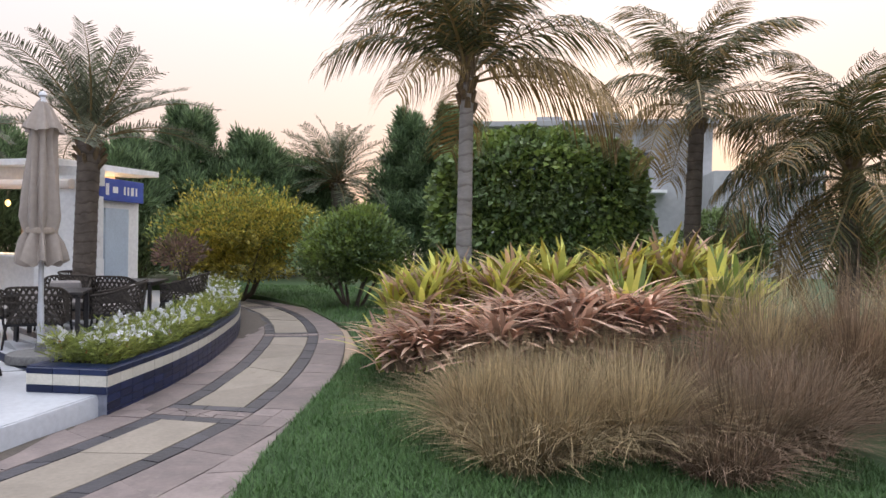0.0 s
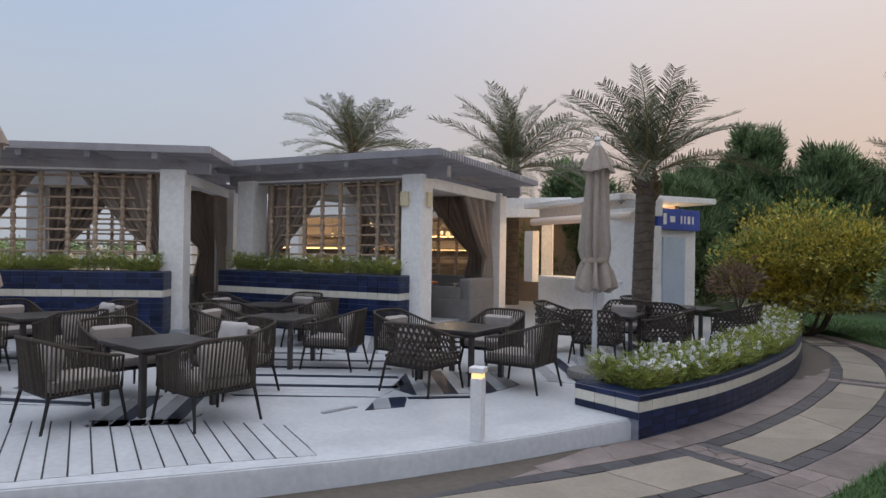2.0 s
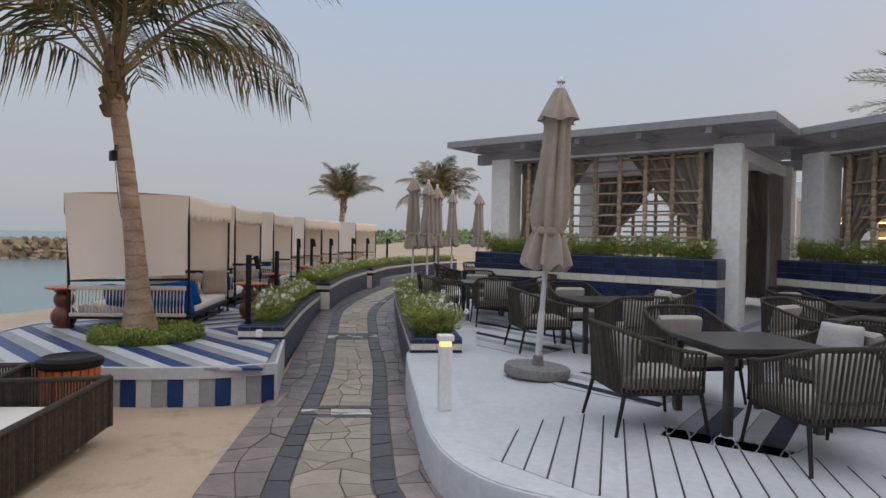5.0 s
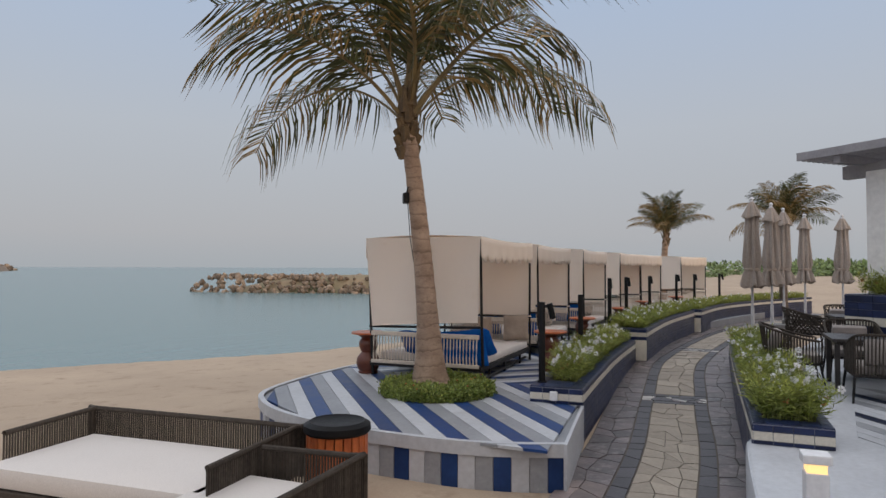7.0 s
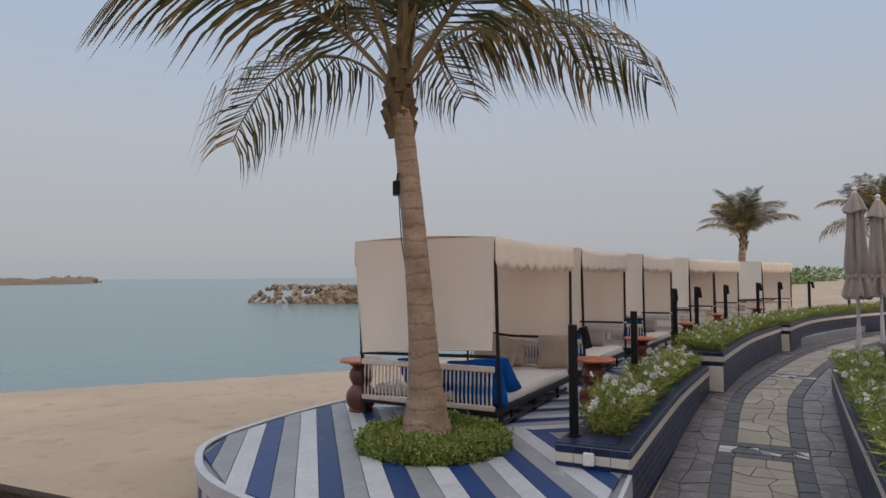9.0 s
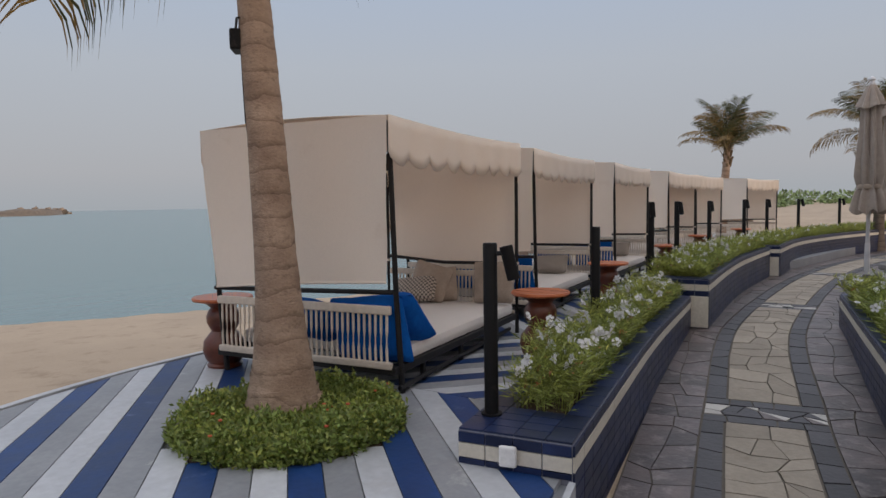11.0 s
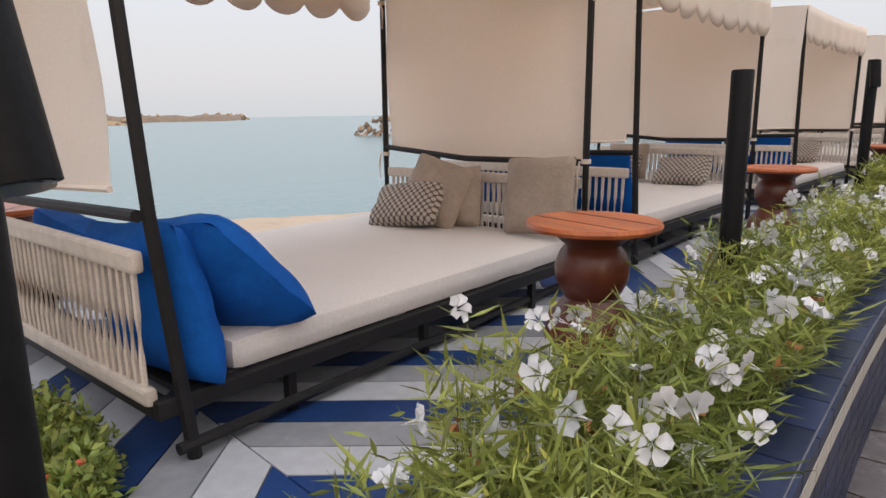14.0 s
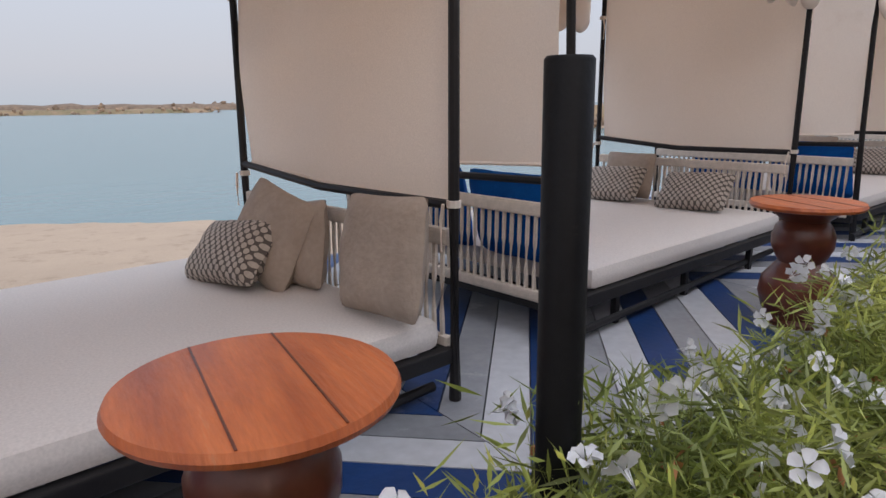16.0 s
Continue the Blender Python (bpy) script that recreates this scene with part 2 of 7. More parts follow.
M_LAWN = mat("lawn_blade", (0.12, 0.22, 0.07), (0.07, 0.145, 0.045), 1.0, 0.55, rand=0.4, trans=0.3)
M_PALM = mat("palm_leaflet", (0.105, 0.105, 0.036), (0.048, 0.058, 0.022), 2, 0.42, rand=0.5, trans=0.3)
M_PALM_OLD = mat("yellowing_palm_leaflet", (0.30, 0.19, 0.062), (0.17, 0.115, 0.045), 2, 0.6, rand=0.45, trans=0.2)
M_DATE = mat("grey_green_date_leaflet", (0.15, 0.165, 0.10), (0.08, 0.092, 0.055), 2, 0.5, rand=0.45, trans=0.3)
M_PETIOLE = mat("palm_petiole", (0.24, 0.17, 0.07), (0.15, 0.105, 0.045), 5, 0.55, 0.2)
M_TRUNK = mat("coconut_trunk_bark", (0.46, 0.335, 0.25), (0.24, 0.16, 0.115), 4.5, 0.9, 1.0, 48, stretch=(1, 1, 1.6), wear=((0.13, 0.085, 0.06), 0.55, 9))
M_TRUNK_DATE = mat("date_palm_bark", (0.16, 0.125, 0.10), (0.09, 0.07, 0.055), 6, 0.95, 0.9, 25)
M_TRUNK_PALE = mat("grey_palm_bark", (0.34, 0.31, 0.29), (0.24, 0.215, 0.20), 3, 0.9, 0.6, 22, stretch=(1, 1, 3))
# white house walls, greyed: the shade of their sunless side is in the colour
M_HOUSE = mat("shade_greyed_white_render", (0.46, 0.45, 0.45), (0.40, 0.39, 0.39), 0.4, 0.85, 0.15, 20)
M_BARK = mat("shrub_bark", (0.11, 0.085, 0.065), (0.07, 0.055, 0.042), 8, 0.95, 0.7, 30)
M_FLOWER = mat("white_petal", (0.90, 0.90, 0.92), (0.85, 0.85, 0.88), 6, 0.6, rand=0.04, trans=0.2)
M_WITHERED = mat("withered_orange_bloom", (0.50, 0.20, 0.075), (0.32, 0.15, 0.06), 6, 0.8, rand=0.35)
M_FLOWER_RED = mat("orange_flower", (0.62, 0.14, 0.05), (0.5, 0.08, 0.04), 6, 0.6, rand=0.1)
M_UMBRELLA = mat("taupe_umbrella_canvas", (0.42, 0.355, 0.31), (0.35, 0.295, 0.255), 2, 0.85, 0.3, 14, trans=0.1)
M_POLE = mat("pale_aluminium_pole", (0.62, 0.62, 0.64), (0.52, 0.52, 0.55), 8, 0.4, 0.05, metal=0.3)
M_GRANITE = mat("speckled_granite", (0.21, 0.205, 0.20), (0.12, 0.115, 0.115), 30, 0.75, 0.4, 90, fine=160)
M_CURTAIN = mat("taupe_curtain", (0.47, 0.39, 0.33), (0.39, 0.32, 0.27), 2, 0.9, 0.3, 30, trans=0.25)
M_BAMBOO = mat("tan_rope_wrapped_bamboo", (0.55, 0.42, 0.31), (0.40, 0.30, 0.22), 14, 0.8, 0.5, 60, rand=0.15)
M_SOFA = mat("grey_sofa_fabric", (0.22, 0.205, 0.20), (0.175, 0.165, 0.16), 5, 0.9, 0.3, 50)
M_ROCK = mat("breakwater_rock", (0.33, 0.245, 0.175), (0.17, 0.13, 0.10), 0.6, 0.95, 0.6, 3, rand=0.45)
M_SCONCE = mat("cream_sconce_shade", (0.68, 0.60, 0.40), (0.6, 0.52, 0.34), 6, 0.6)
M_LAMP_WARM = glowing("warm_lamp_glow", (1.0, 0.66, 0.28), 0.95)
M_BACKBAR = glowing("back_bar_strip_light", (1.0, 0.62, 0.25), 4.0)
M_BLUE_SIGN = mat("blue_sign_board", (0.03, 0.06, 0.33), (0.05, 0.10, 0.42), 2.5, 0.5)
M_GLASS = mat("dark_window_glass", (0.05, 0.07, 0.10), (0.04, 0.055, 0.08), 3, 0.08)


def sand_material():
    m = mat("beach_sand", (0.46, 0.355, 0.26), (0.375, 0.285, 0.205), 0.35, 0.95, 1.0, 4.5, fine=60, wear=((0.27, 0.195, 0.135), 0.45, 2.6))
    return m


def water_material():
    m = bpy.data.materials.new("calm_sea_water")
    m.use_nodes = True
    n, l = m.node_tree.nodes, m.node_tree.links
    b = n["Principled BSDF"]
    b.inputs["Base Color"].default_value = (0.13, 0.215, 0.225, 1)
    b.inputs["Roughness"].default_value = 0.22
    b.inputs["IOR"].default_value = 1.33
    tc, mp = n.new("ShaderNodeTexCoord"), n.new("ShaderNodeMapping")
    mp.inputs["Rotation"].default_value = (0, 0, radians(32))
    mp.inputs["Scale"].default_value = (0.35, 1.6, 1)
    l.new(tc.outputs["Object"], mp.inputs["Vector"])
    nz = n.new("ShaderNodeTexNoise")
    nz.inputs["Scale"].default_value, nz.inputs["Detail"].default_value = 0.8, 6
    l.new(mp.outputs[0], nz.inputs["Vector"])
    bn = n.new("ShaderNodeBump")
    bn.inputs["Strength"].default_value, bn.inputs["Distance"].default_value = 0.35, 0.08
    l.new(nz.outputs["Fac"], bn.inputs["Height"])
    l.new(bn.outputs[0], b.inputs["Normal"])
    return m


def ring_scars(m, per_metre, depth):
    """Uneven dark leaf scars round a trunk, with relief."""
    n, l = m.node_tree.nodes, m.node_tree.links
    b = n["Principled BSDF"]
    src = b.inputs["Base Color"].links[0].from_socket
    tc, wv = n.new("ShaderNodeTexCoord"), n.new("ShaderNodeTexWave")
    wv.bands_direction, wv.wave_profile = "Z", "SAW"
    wv.inputs["Scale"].default_value, wv.inputs["Distortion"].default_value = per_metre * 0.16, 4.5
    wv.inputs["Detail"].default_value, wv.inputs["Detail Scale"].default_value = 4, 1.6
    l.new(tc.outputs["Object"], wv.inputs["Vector"])
    cr = n.new("ShaderNodeValToRGB")
    cr.color_ramp.elements[0].position, cr.color_ramp.elements[0].color = 0.0, (0.38, 0.33, 0.30, 1)
    cr.color_ramp.elements[1].position, cr.color_ramp.elements[1].color = 0.22, (1, 1, 1, 1)
    l.new(wv.outputs["Fac"], cr.inputs["Fac"])
    mx = n.new("ShaderNodeMix")
    mx.data_type, mx.blend_type = "RGBA", "MULTIPLY"
    mx.inputs["Factor"].default_value = depth
    l.new(src, mx.inputs["A"])
    l.new(cr.outputs["Color"], mx.inputs["B"])
    l.new(mx.outputs["Result"], b.inputs["Base Color"])
    bp = n.new("ShaderNodeBump")
    bp.inputs["Strength"].default_value, bp.inputs["Distance"].default_value = 0.5, 0.02
    l.new(wv.outputs["Fac"], bp.inputs["Height"])
    l.new(b.inputs["Normal"].links[0].from_socket, bp.inputs["Normal"])
    l.new(bp.outputs[0], b.inputs["Normal"])


ring_scars(M_TRUNK, 13, 0.6)
ring_scars(M_TRUNK_PALE, 9, 0.7)
ring_scars(M_TRUNK_DATE, 12, 0.8)
M_SAND, M_WATER = sand_material(), water_material()
# lawn sheet, its green darkened by the shade blades would cast among themselves
M_LAWN_BASE = mat("lawn_base_blade_shade", (0.055, 0.105, 0.034), (0.034, 0.07, 0.023), 1.2, 0.9, 0.8, 40)


# ---- mesh helpers ----
def box(bm, c, s, rz=0.0, bevel=0.0, m=None):
    r = bmesh.ops.create_cube(bm, size=1.0)
    t = (m or Matrix()) @ Matrix.Translation(c) @ Matrix.Rotation(rz, 4, "Z") @ Matrix.Diagonal((*s, 1))
    bmesh.ops.transform(bm, matrix=t, verts=r["verts"])
    if bevel:
        es = list({e for v in r["verts"] for e in v.link_edges})
        bmesh.ops.bevel(bm, geom=es, offset=bevel, segments=2, profile=0.6, affect="EDGES")
    return bm


def cyl(bm, p0, p1, r0, r1=None, seg=12):
    p0, p1 = Vector(p0), Vector(p1)
    d = p1 - p0
    r = bmesh.ops.create_cone(bm, cap_ends=True, segments=seg, radius1=r0, radius2=r0 if r1 is None else r1, depth=d.length)
    t = Matrix.Translation((p0 + p1) / 2) @ d.to_track_quat("Z", "Y").to_matrix().to_4x4()
    bmesh.ops.transform(bm, matrix=t, verts=r["verts"])
    return bm


def lathe(bm, profile, seg=24, c=(0, 0, 0)):
    rings = [[bm.verts.new((c[0] + r * math.cos(2 * math.pi * i / seg), c[1] + r * math.sin(2 * math.pi * i / seg), c[2] + z)) for i in range(seg)] for r, z in profile]
    for a, b in zip(rings, rings[1:]):
        for i in range(seg):
            bm.faces.new((a[i], a[(i + 1) % seg], b[(i + 1) % seg], b[i]))
    bm.faces.new(rings[-1])
    bm.faces.new(list(reversed(rings[0])))
    return bm


def tube(bm, pts, radii, seg=10):
    pts = [Vector(p) for p in pts]
    rings = []
    for i, p in enumerate(pts):
        d = (pts[min(i + 1, len(pts) - 1)] - pts[max(i - 1, 0)]).normalized()
        q = d.to_track_quat("Z", "Y")
        r = radii[i] if isinstance(radii, (list, tuple)) else radii
        rings.append([bm.verts.new(p + q @ Vector((r * math.cos(2 * math.pi * k / seg), r * math.sin(2 * math.pi * k / seg), 0))) for k in range(seg)])
    for a, b in zip(rings, rings[1:]):
        for i in range(seg):
            bm.faces.new((a[i], a[(i + 1) % seg], b[(i + 1) % seg], b[i]))
    bm.faces.new(rings[-1])
    bm.faces.new(list(reversed(rings[0])))
    return bm


def prism(bm, pts, z0, z1):
    """An upright block over a plan outline (counter-clockwise)."""
    lo, hi = [bm.verts.new((x, y, z0)) for x, y in pts], [bm.verts.new((x, y, z1)) for x, y in pts]
    n = len(pts)
    for i in range(n):
        bm.faces.new((lo[i], lo[(i + 1) % n], hi[(i + 1) % n], hi[i]))
    bm.faces.new(hi)
    bm.faces.new(list(reversed(lo)))
    return bm


def smooth_mesh(me, angle=0.7):
    for p in me.polygons:
        p.use_smooth = True
    me.set_sharp_from_angle(angle=angle)


def part(name, bm, material, parent=None, label="", smooth=False):
    me = bpy.data.meshes.new(name)
    bmesh.ops.recalc_face_normals(bm, faces=bm.faces)
    bm.to_mesh(me)
    bm.free()
    me.materials.append(material)
    if smooth:
        smooth_mesh(me)
    ob = new(name, me)
    if parent is not None:
        ob.parent = parent
    if label:
        tagged(ob, label=label)
    return ob


def piece(name, me, parent, m):
    """One more object on a shared mesh."""
    ob = new(name, me)
    ob.parent = parent
    ob.matrix_basis = m
    return ob


def mesh_of(name, bm, material, smooth=False):
    me = bpy.data.meshes.new(name)
    bmesh.ops.recalc_face_normals(bm, faces=bm.faces)
    bm.to_mesh(me)
    bm.free()
    me.materials.append(material)
    if smooth:
        smooth_mesh(me)
    return me


def thing(name, label, category, at=None, group="", kind=""):
    ob = new(name)
    ob.empty_display_size = 0.2
    if at is not None:
        ob.matrix_world = at
    return tagged(ob, label, category, group, kind)


def raw_mesh(name, verts, faces, material):
    """A mesh out of numpy arrays with faces of one size."""
    me = bpy.data.meshes.new(name)
    k = faces.shape[1]
    me.vertices.add(len(verts))
    me.vertices.foreach_set("co", verts.astype(np.float32).ravel())
    me.loops.add(faces.size)
    me.loops.foreach_set("vertex_index", faces.astype(np.int32).ravel())
    me.polygons.add(len(faces))
    me.polygons.foreach_set("loop_start", np.arange(0, faces.size, k, dtype=np.int32))
    me.update(calc_edges=True)
    me.validate()
    me.materials.append(material)
    return me


RNG = np.random.default_rng(5)


def unit(v):
    return v / np.maximum(np.linalg.norm(v, axis=1, keepdims=True), 1e-6)


def leaf_mesh(name, pos, axis, length, width, material, fold=0.25):
    """Small pointed leaves: each a folded diamond of two triangles on either side of its midrib."""
    n = len(pos)
    axis = unit(axis)
    side = unit(np.cross(axis, RNG.normal(size=(n, 3))))
    nor = np.cross(axis, side)
    L, W = np.broadcast_to(length, n)[:, None], np.broadcast_to(width, n)[:, None]
    a, tip = pos, pos + axis * L
    mid = pos + axis * L * 0.45
    l_, r_ = mid + side * W * 0.5 + nor * W * fold, mid - side * W * 0.5 + nor * W * fold
    verts = np.stack([a, r_, tip, l_], 1).reshape(-1, 3)
    i = np.arange(n)[:, None] * 4
    faces = np.concatenate([i + np.array([[0, 1, 2]]), i + np.array([[0, 2, 3]])], 0)
    return raw_mesh(name, verts, faces, material)


def blade_mesh(name, base, head, height, width, bend, material, steps=3, droop=1.0, taper=1.6):
    """Grass or strap leaves: strips that rise and arch over towards head."""
    n = len(base)
    head = unit(head)
    side = np.stack([-head[:, 1], head[:, 0], np.zeros(n)], 1)
    H, W, B = (np.broadcast_to(v, n)[:, None] for v in (height, width, bend))
    rows = []
    for k in range(steps + 1):
        t = k / steps
        c = base + np.array([[0, 0, 1.0]]) * H * (t - droop * 0.35 * B * t * t) + head * H * B * t ** 1.7
        w = W * (1 - 0.85 * t ** taper) * 0.5
        rows += [c - side * w, c + side * w]
    verts = np.stack(rows, 1).reshape(-1, 3)
    m = 2 * (steps + 1)
    i = np.arange(n)[:, None] * m
    faces = np.concatenate([i + np.array([[2 * k, 2 * k + 1, 2 * k + 3, 2 * k + 2]]) for k in range(steps)], 0)
    return raw_mesh(name, verts, faces, material)


def on_curve(pts, step):
    """Evenly spaced points along a smooth curve through pts, with tangents."""
    p = [Vector((*q, 0)) if len(q) == 2 else Vector(q) for q in pts]
    out = []
    for i in range(len(p) - 1):
        a, b, c, d = p[max(i - 1, 0)], p[i], p[i + 1], p[min(i + 2, len(p) - 1)]
        for k in range(24):
            t = k / 24
            out.append(0.5 * ((2 * b) + (c - a) * t + (2 * a - 5 * b + 4 * c - d) * t * t + (3 * b - a - 3 * c + d) * t ** 3))
    out.append(p[-1])
    acc = [0.0]
    for u, v in zip(out, out[1:]):
        acc.append(acc[-1] + (v - u).length)
    total = acc[-1]
    n = max(2, round(total / step))
    res, j = [], 0
    for k in range(n + 1):
        s = total * k / n
        while j < len(acc) - 2 and acc[j + 1] < s:
            j += 1
        f = (s - acc[j]) / max(1e-9, acc[j + 1] - acc[j])
        q = out[j].lerp(out[j + 1], f)
        tan = (out[j + 1] - out[j]).normalized()
        res.append((q, tan))
    return res


# ---- ground, sea and paving ----
DECK, RIM, RIM_C, RIM_D = 0.17, 0.345, 0.54, 0.555


def path_z(x):
    return float(np.interp(x, (-40, -20, -14.4, -11.5, -8.0, -2.5), (-0.04, -0.03, -0.03, -0.2, -0.22, 0.0)))


def shore_y(x):
    xs = (-400, -200, -60, -30, -22, -15.7, -9.5, 0, 40, 400)
    ys = (-60, -30, -10, -7.5, -7.6, -9.6, -13.5, -19.5, -45, -260)
    return float(np.interp(x, xs, ys))


def ground_z(x, y):
    base = path_z(x) - 0.03
    if x > -2.2:
        base += 0.02 * min(1.0, max(0.0, (x + 1.2) / 2))
    d = y - shore_y(x)
    if d < 9.0:
        base = min(base, -0.62 + 0.32 * max(-3.0, d / 9.0))
    if x < -34 and y > shore_y(x) + 4:
        base += 0.7 * min(1.0, (-34 - x) / 30.0)
    return base


def grid_lines(lo, hi, near_lo, near_hi, step):
    a = list(np.arange(near_lo, near_hi + step, step))
    v, s = near_lo, step
    while v > lo:
        s *= 1.35
        v -= s
        a.insert(0, v)
    v, s = near_hi, step
    while v < hi:
        s *= 1.35
        v += s
        a.append(v)
    return a


gx, gy = grid_lines(-2500, 2500, -40, 12, 0.5), grid_lines(-2500, 2500, -22, 30, 0.5)
gv = np.array([(x, y, ground_z(x, y) + 0.012 * noise.noise(Vector((x * 1.3, y * 1.3, 0)))) for y in gy for x in gx])
nx = len(gx)
gf = np.array([(j * nx + i, j * nx + i + 1, (j + 1) * nx + i + 1, (j + 1) * nx + i) for j in range(len(gy) - 1) for i in range(nx - 1)])
ground = tagged(new("ground", raw_mesh("ground", gv, gf, M_SAND)), "pale beige beach sand, trodden and faintly rippled", "sand", kind="structure")
for p in ground.data.polygons:
    p.use_smooth = True

bm = bmesh.new()
prism(bm, [(-2500, -2500), (2500, -2500), (2500, 200), (-2500, 200)], -3.0, -0.62)
tagged(part("water", bm, M_WATER), "calm pale turquoise sea under an evening sky", "sea", kind="structure")

# lawn: a sheet over the ground beside the path
LAWN = [(-0.95, 4.2), (-1.0, 6.6), (-0.93, 8.4), (-0.84, 11.0), (-1.3, 13.0), (-2.7, 16.3), (-4.1, 18.3), (-7.5, 21.5), (-16, 26), (-16, 45), (40, 45), (40, 1.5), (1.5, 1.5), (0.0, 2.6)]
bm = bmesh.new()
prism(bm, LAWN, -0.4, 0.03)
lawn = tagged(part("lawn", bm, M_LAWN_BASE), "short green lawn bordering the curved path", "grass", kind="structure")

PATH_LINE = [(-30, 3.1), (-27, 1.9), (-24, 1.0), (-20, 0.35), (-15, 0.17), (-12, 0.5), (-9.5, 0.9), (-7.8, 1.1), (-6.5, 1.26), (-5.5, 1.39), (-4.9, 1.5), (-4.3, 1.86), (-3.75, 2.65), (-3.1, 3.85), (-2.58, 5.1), (-2.15, 6.3), (-1.87, 7.4), (-1.76, 8.7), (-1.85, 10.5), (-2.2, 12.7), (-3.0, 15), (-4.2, 17.2), (-6, 19.4), (-8.5, 21.6)]
curve = on_curve(PATH_LINE, 0.1)


def path_strip(lo, hi, dz, s0=0, s1=None):
    bm = bmesh.new()
    prev = None
    for q, t in curve[s0:s1]:
        n = Vector((-t.y, t.x, 0))
        z = path_z(q.x) + dz
        row = []
        for off, zz in ((lo, z - 0.10), (lo, z), (hi, z), (hi, z - 0.10)):
            p = q + n * off
            row.append(bm.verts.new((p.x, p.y, zz)))
        if prev:
            for k in range(3):
                bm.faces.new((prev[k], prev[k + 1], row[k + 1], row[k]))
        prev = row
    return bm


path_bed = tagged(part("path", path_strip(-0.84, 0.84, -0.012), M_JOINT), "winding stone path of cream, slate and purple-brown paving", "path", kind="structure")


def lay_path():
    """Broken cream flags down the middle, slate bands, purple-brown flags along the edges; the stretch by the terrace in single stones."""
    rnd = random.Random(11)
    single, joined = 0, {}
    panel = 47

    def at_path(s, off):
        i = max(0, min(len(curve) - 2, int(s)))
        q, t = curve[i]
        q2, t2 = curve[i + 1]
        p = q.lerp(q2, s - i)
        n = Vector((-t.y, t.x, 0)).lerp(Vector((-t2.y, t2.x, 0)), s - i).normalized()
        return p + n * off

    def stone(corners, m):
        nonlocal single
        if m is None:
            m = rnd.choice((M_STONE_PALE, M_STONE_PALE, M_STONE_PURPLE, M_STONE_DARK)) if corners[0].x < -4 else M_STONE_PURPLE
        c = sum(corners, Vector((0, 0, 0))) / len(corners)
        if m is M_STONE_PURPLE and c.x < -8.2:
            m = M_STONE_PLUM
        poly = [c + (p - c) * (1 - (0.004 if c.x > -4.2 else 0.008) / max(0.05, (p - c).length)) for p in corners]
        area = sum(poly[k].x * poly[(k + 1) % len(poly)].y - poly[(k + 1) % len(poly)].x * poly[k].y for k in range(len(poly)))
        if area < 0:
            poly = poly[::-1]
        lift = rnd.uniform(-0.002, 0.003)
        top = [Vector((p.x - c.x, p.y - c.y, path_z(p.x) - path_z(c.x))) for p in poly]
        near = (-13.5 < c.x < -4.4 or 4.0 < c.y < 8.5) and single < 300 and c.x < -0.5
        if near:
            single += 1
            bm = bmesh.new()
            hi = [bm.verts.new(p) for p in top]
            lo = [bm.verts.new(p - Vector((0, 0, 0.03))) for p in top]
            bm.faces.new(hi)
            for k in range(len(hi)):
                bm.faces.new((lo[k], lo[(k + 1) % len(hi)], hi[(k + 1) % len(hi)], hi[k]))
            ob = part("paving_stone", bm, m, path_bed)
            ob.location = (c.x, c.y, path_z(c.x) + lift)
        else:
            vs, fs = joined.setdefault(m.name, (m, [], []))[1:]
            k0, nn = len(vs), len(top)
            base = Vector((c.x, c.y, path_z(c.x) + lift))
            vs += [tuple(base + p) for p in top] + [tuple(base + p - Vector((0, 0, 0.03))) for p in top]
            fs.append(tuple(range(k0, k0 + nn)))
            fs += [(k0 + nn + k, k0 + nn + (k + 1) % nn, k0 + (k + 1) % nn, k0 + k) for k in range(nn)]

    def field(s0, s1, lo, hi, along, cols, m, jit):
        rows = max(1, round((s1 - s0) / along))
        g = {}
        for r in range(rows + 1):
            for c in range(cols + 1):
                s, o = s0 + (s1 - s0) * r / rows, lo + (hi - lo) * c / cols
                if 0 < r < rows:
                    s += rnd.uniform(-jit, jit) * along
                if 0 < c < cols:
                    o += rnd.uniform(-jit, jit) * (hi - lo) / cols
                g[r, c] = at_path(s, o)
        for r in range(rows):
            c = 0
            while c < cols:
                w = 2 if cols > 2 and c + 2 <= cols and rnd.random() < 0.25 else 1
                ring = [g[r, k] for k in range(c, c + w + 1)] + [g[r + 1, k] for k in range(c + w, c - 1, -1)]
                if rnd.random() < 0.25 and w == 1 and cols > 2:
                    stone([ring[0], ring[1], ring[2]], m)
                    stone([ring[0], ring[2], ring[3]], m)
                else:
                    stone(ring, m)
                c += w

    s = 0
    while s < len(curve) - 3:
        e = min(s + panel - 5, len(curve) - 2)
        garden = curve[min(s + 10, len(curve) - 1)][0].x > -4.2  # larger flags by the terrace
        field(s, e, -0.26, 0.26, 9.0 if garden else 2.6, 1 if garden else 3, M_STONE_CREAM, 0.34)
        for sg in (-1, 1):
            lo, hi = sorted((sg * 0.27, sg * 0.42))
            field(s, e, lo, hi, 3.0, 1, M_STONE_DARK, 0.2)
            lo, hi = sorted((sg * 0.43, sg * 0.83))
            field(s, e, lo, hi, 7.0 if garden else 3.2, 1 if garden else 2, M_STONE_PURPLE, 0.34)
        s2 = min(s + panel, len(curve) - 2)
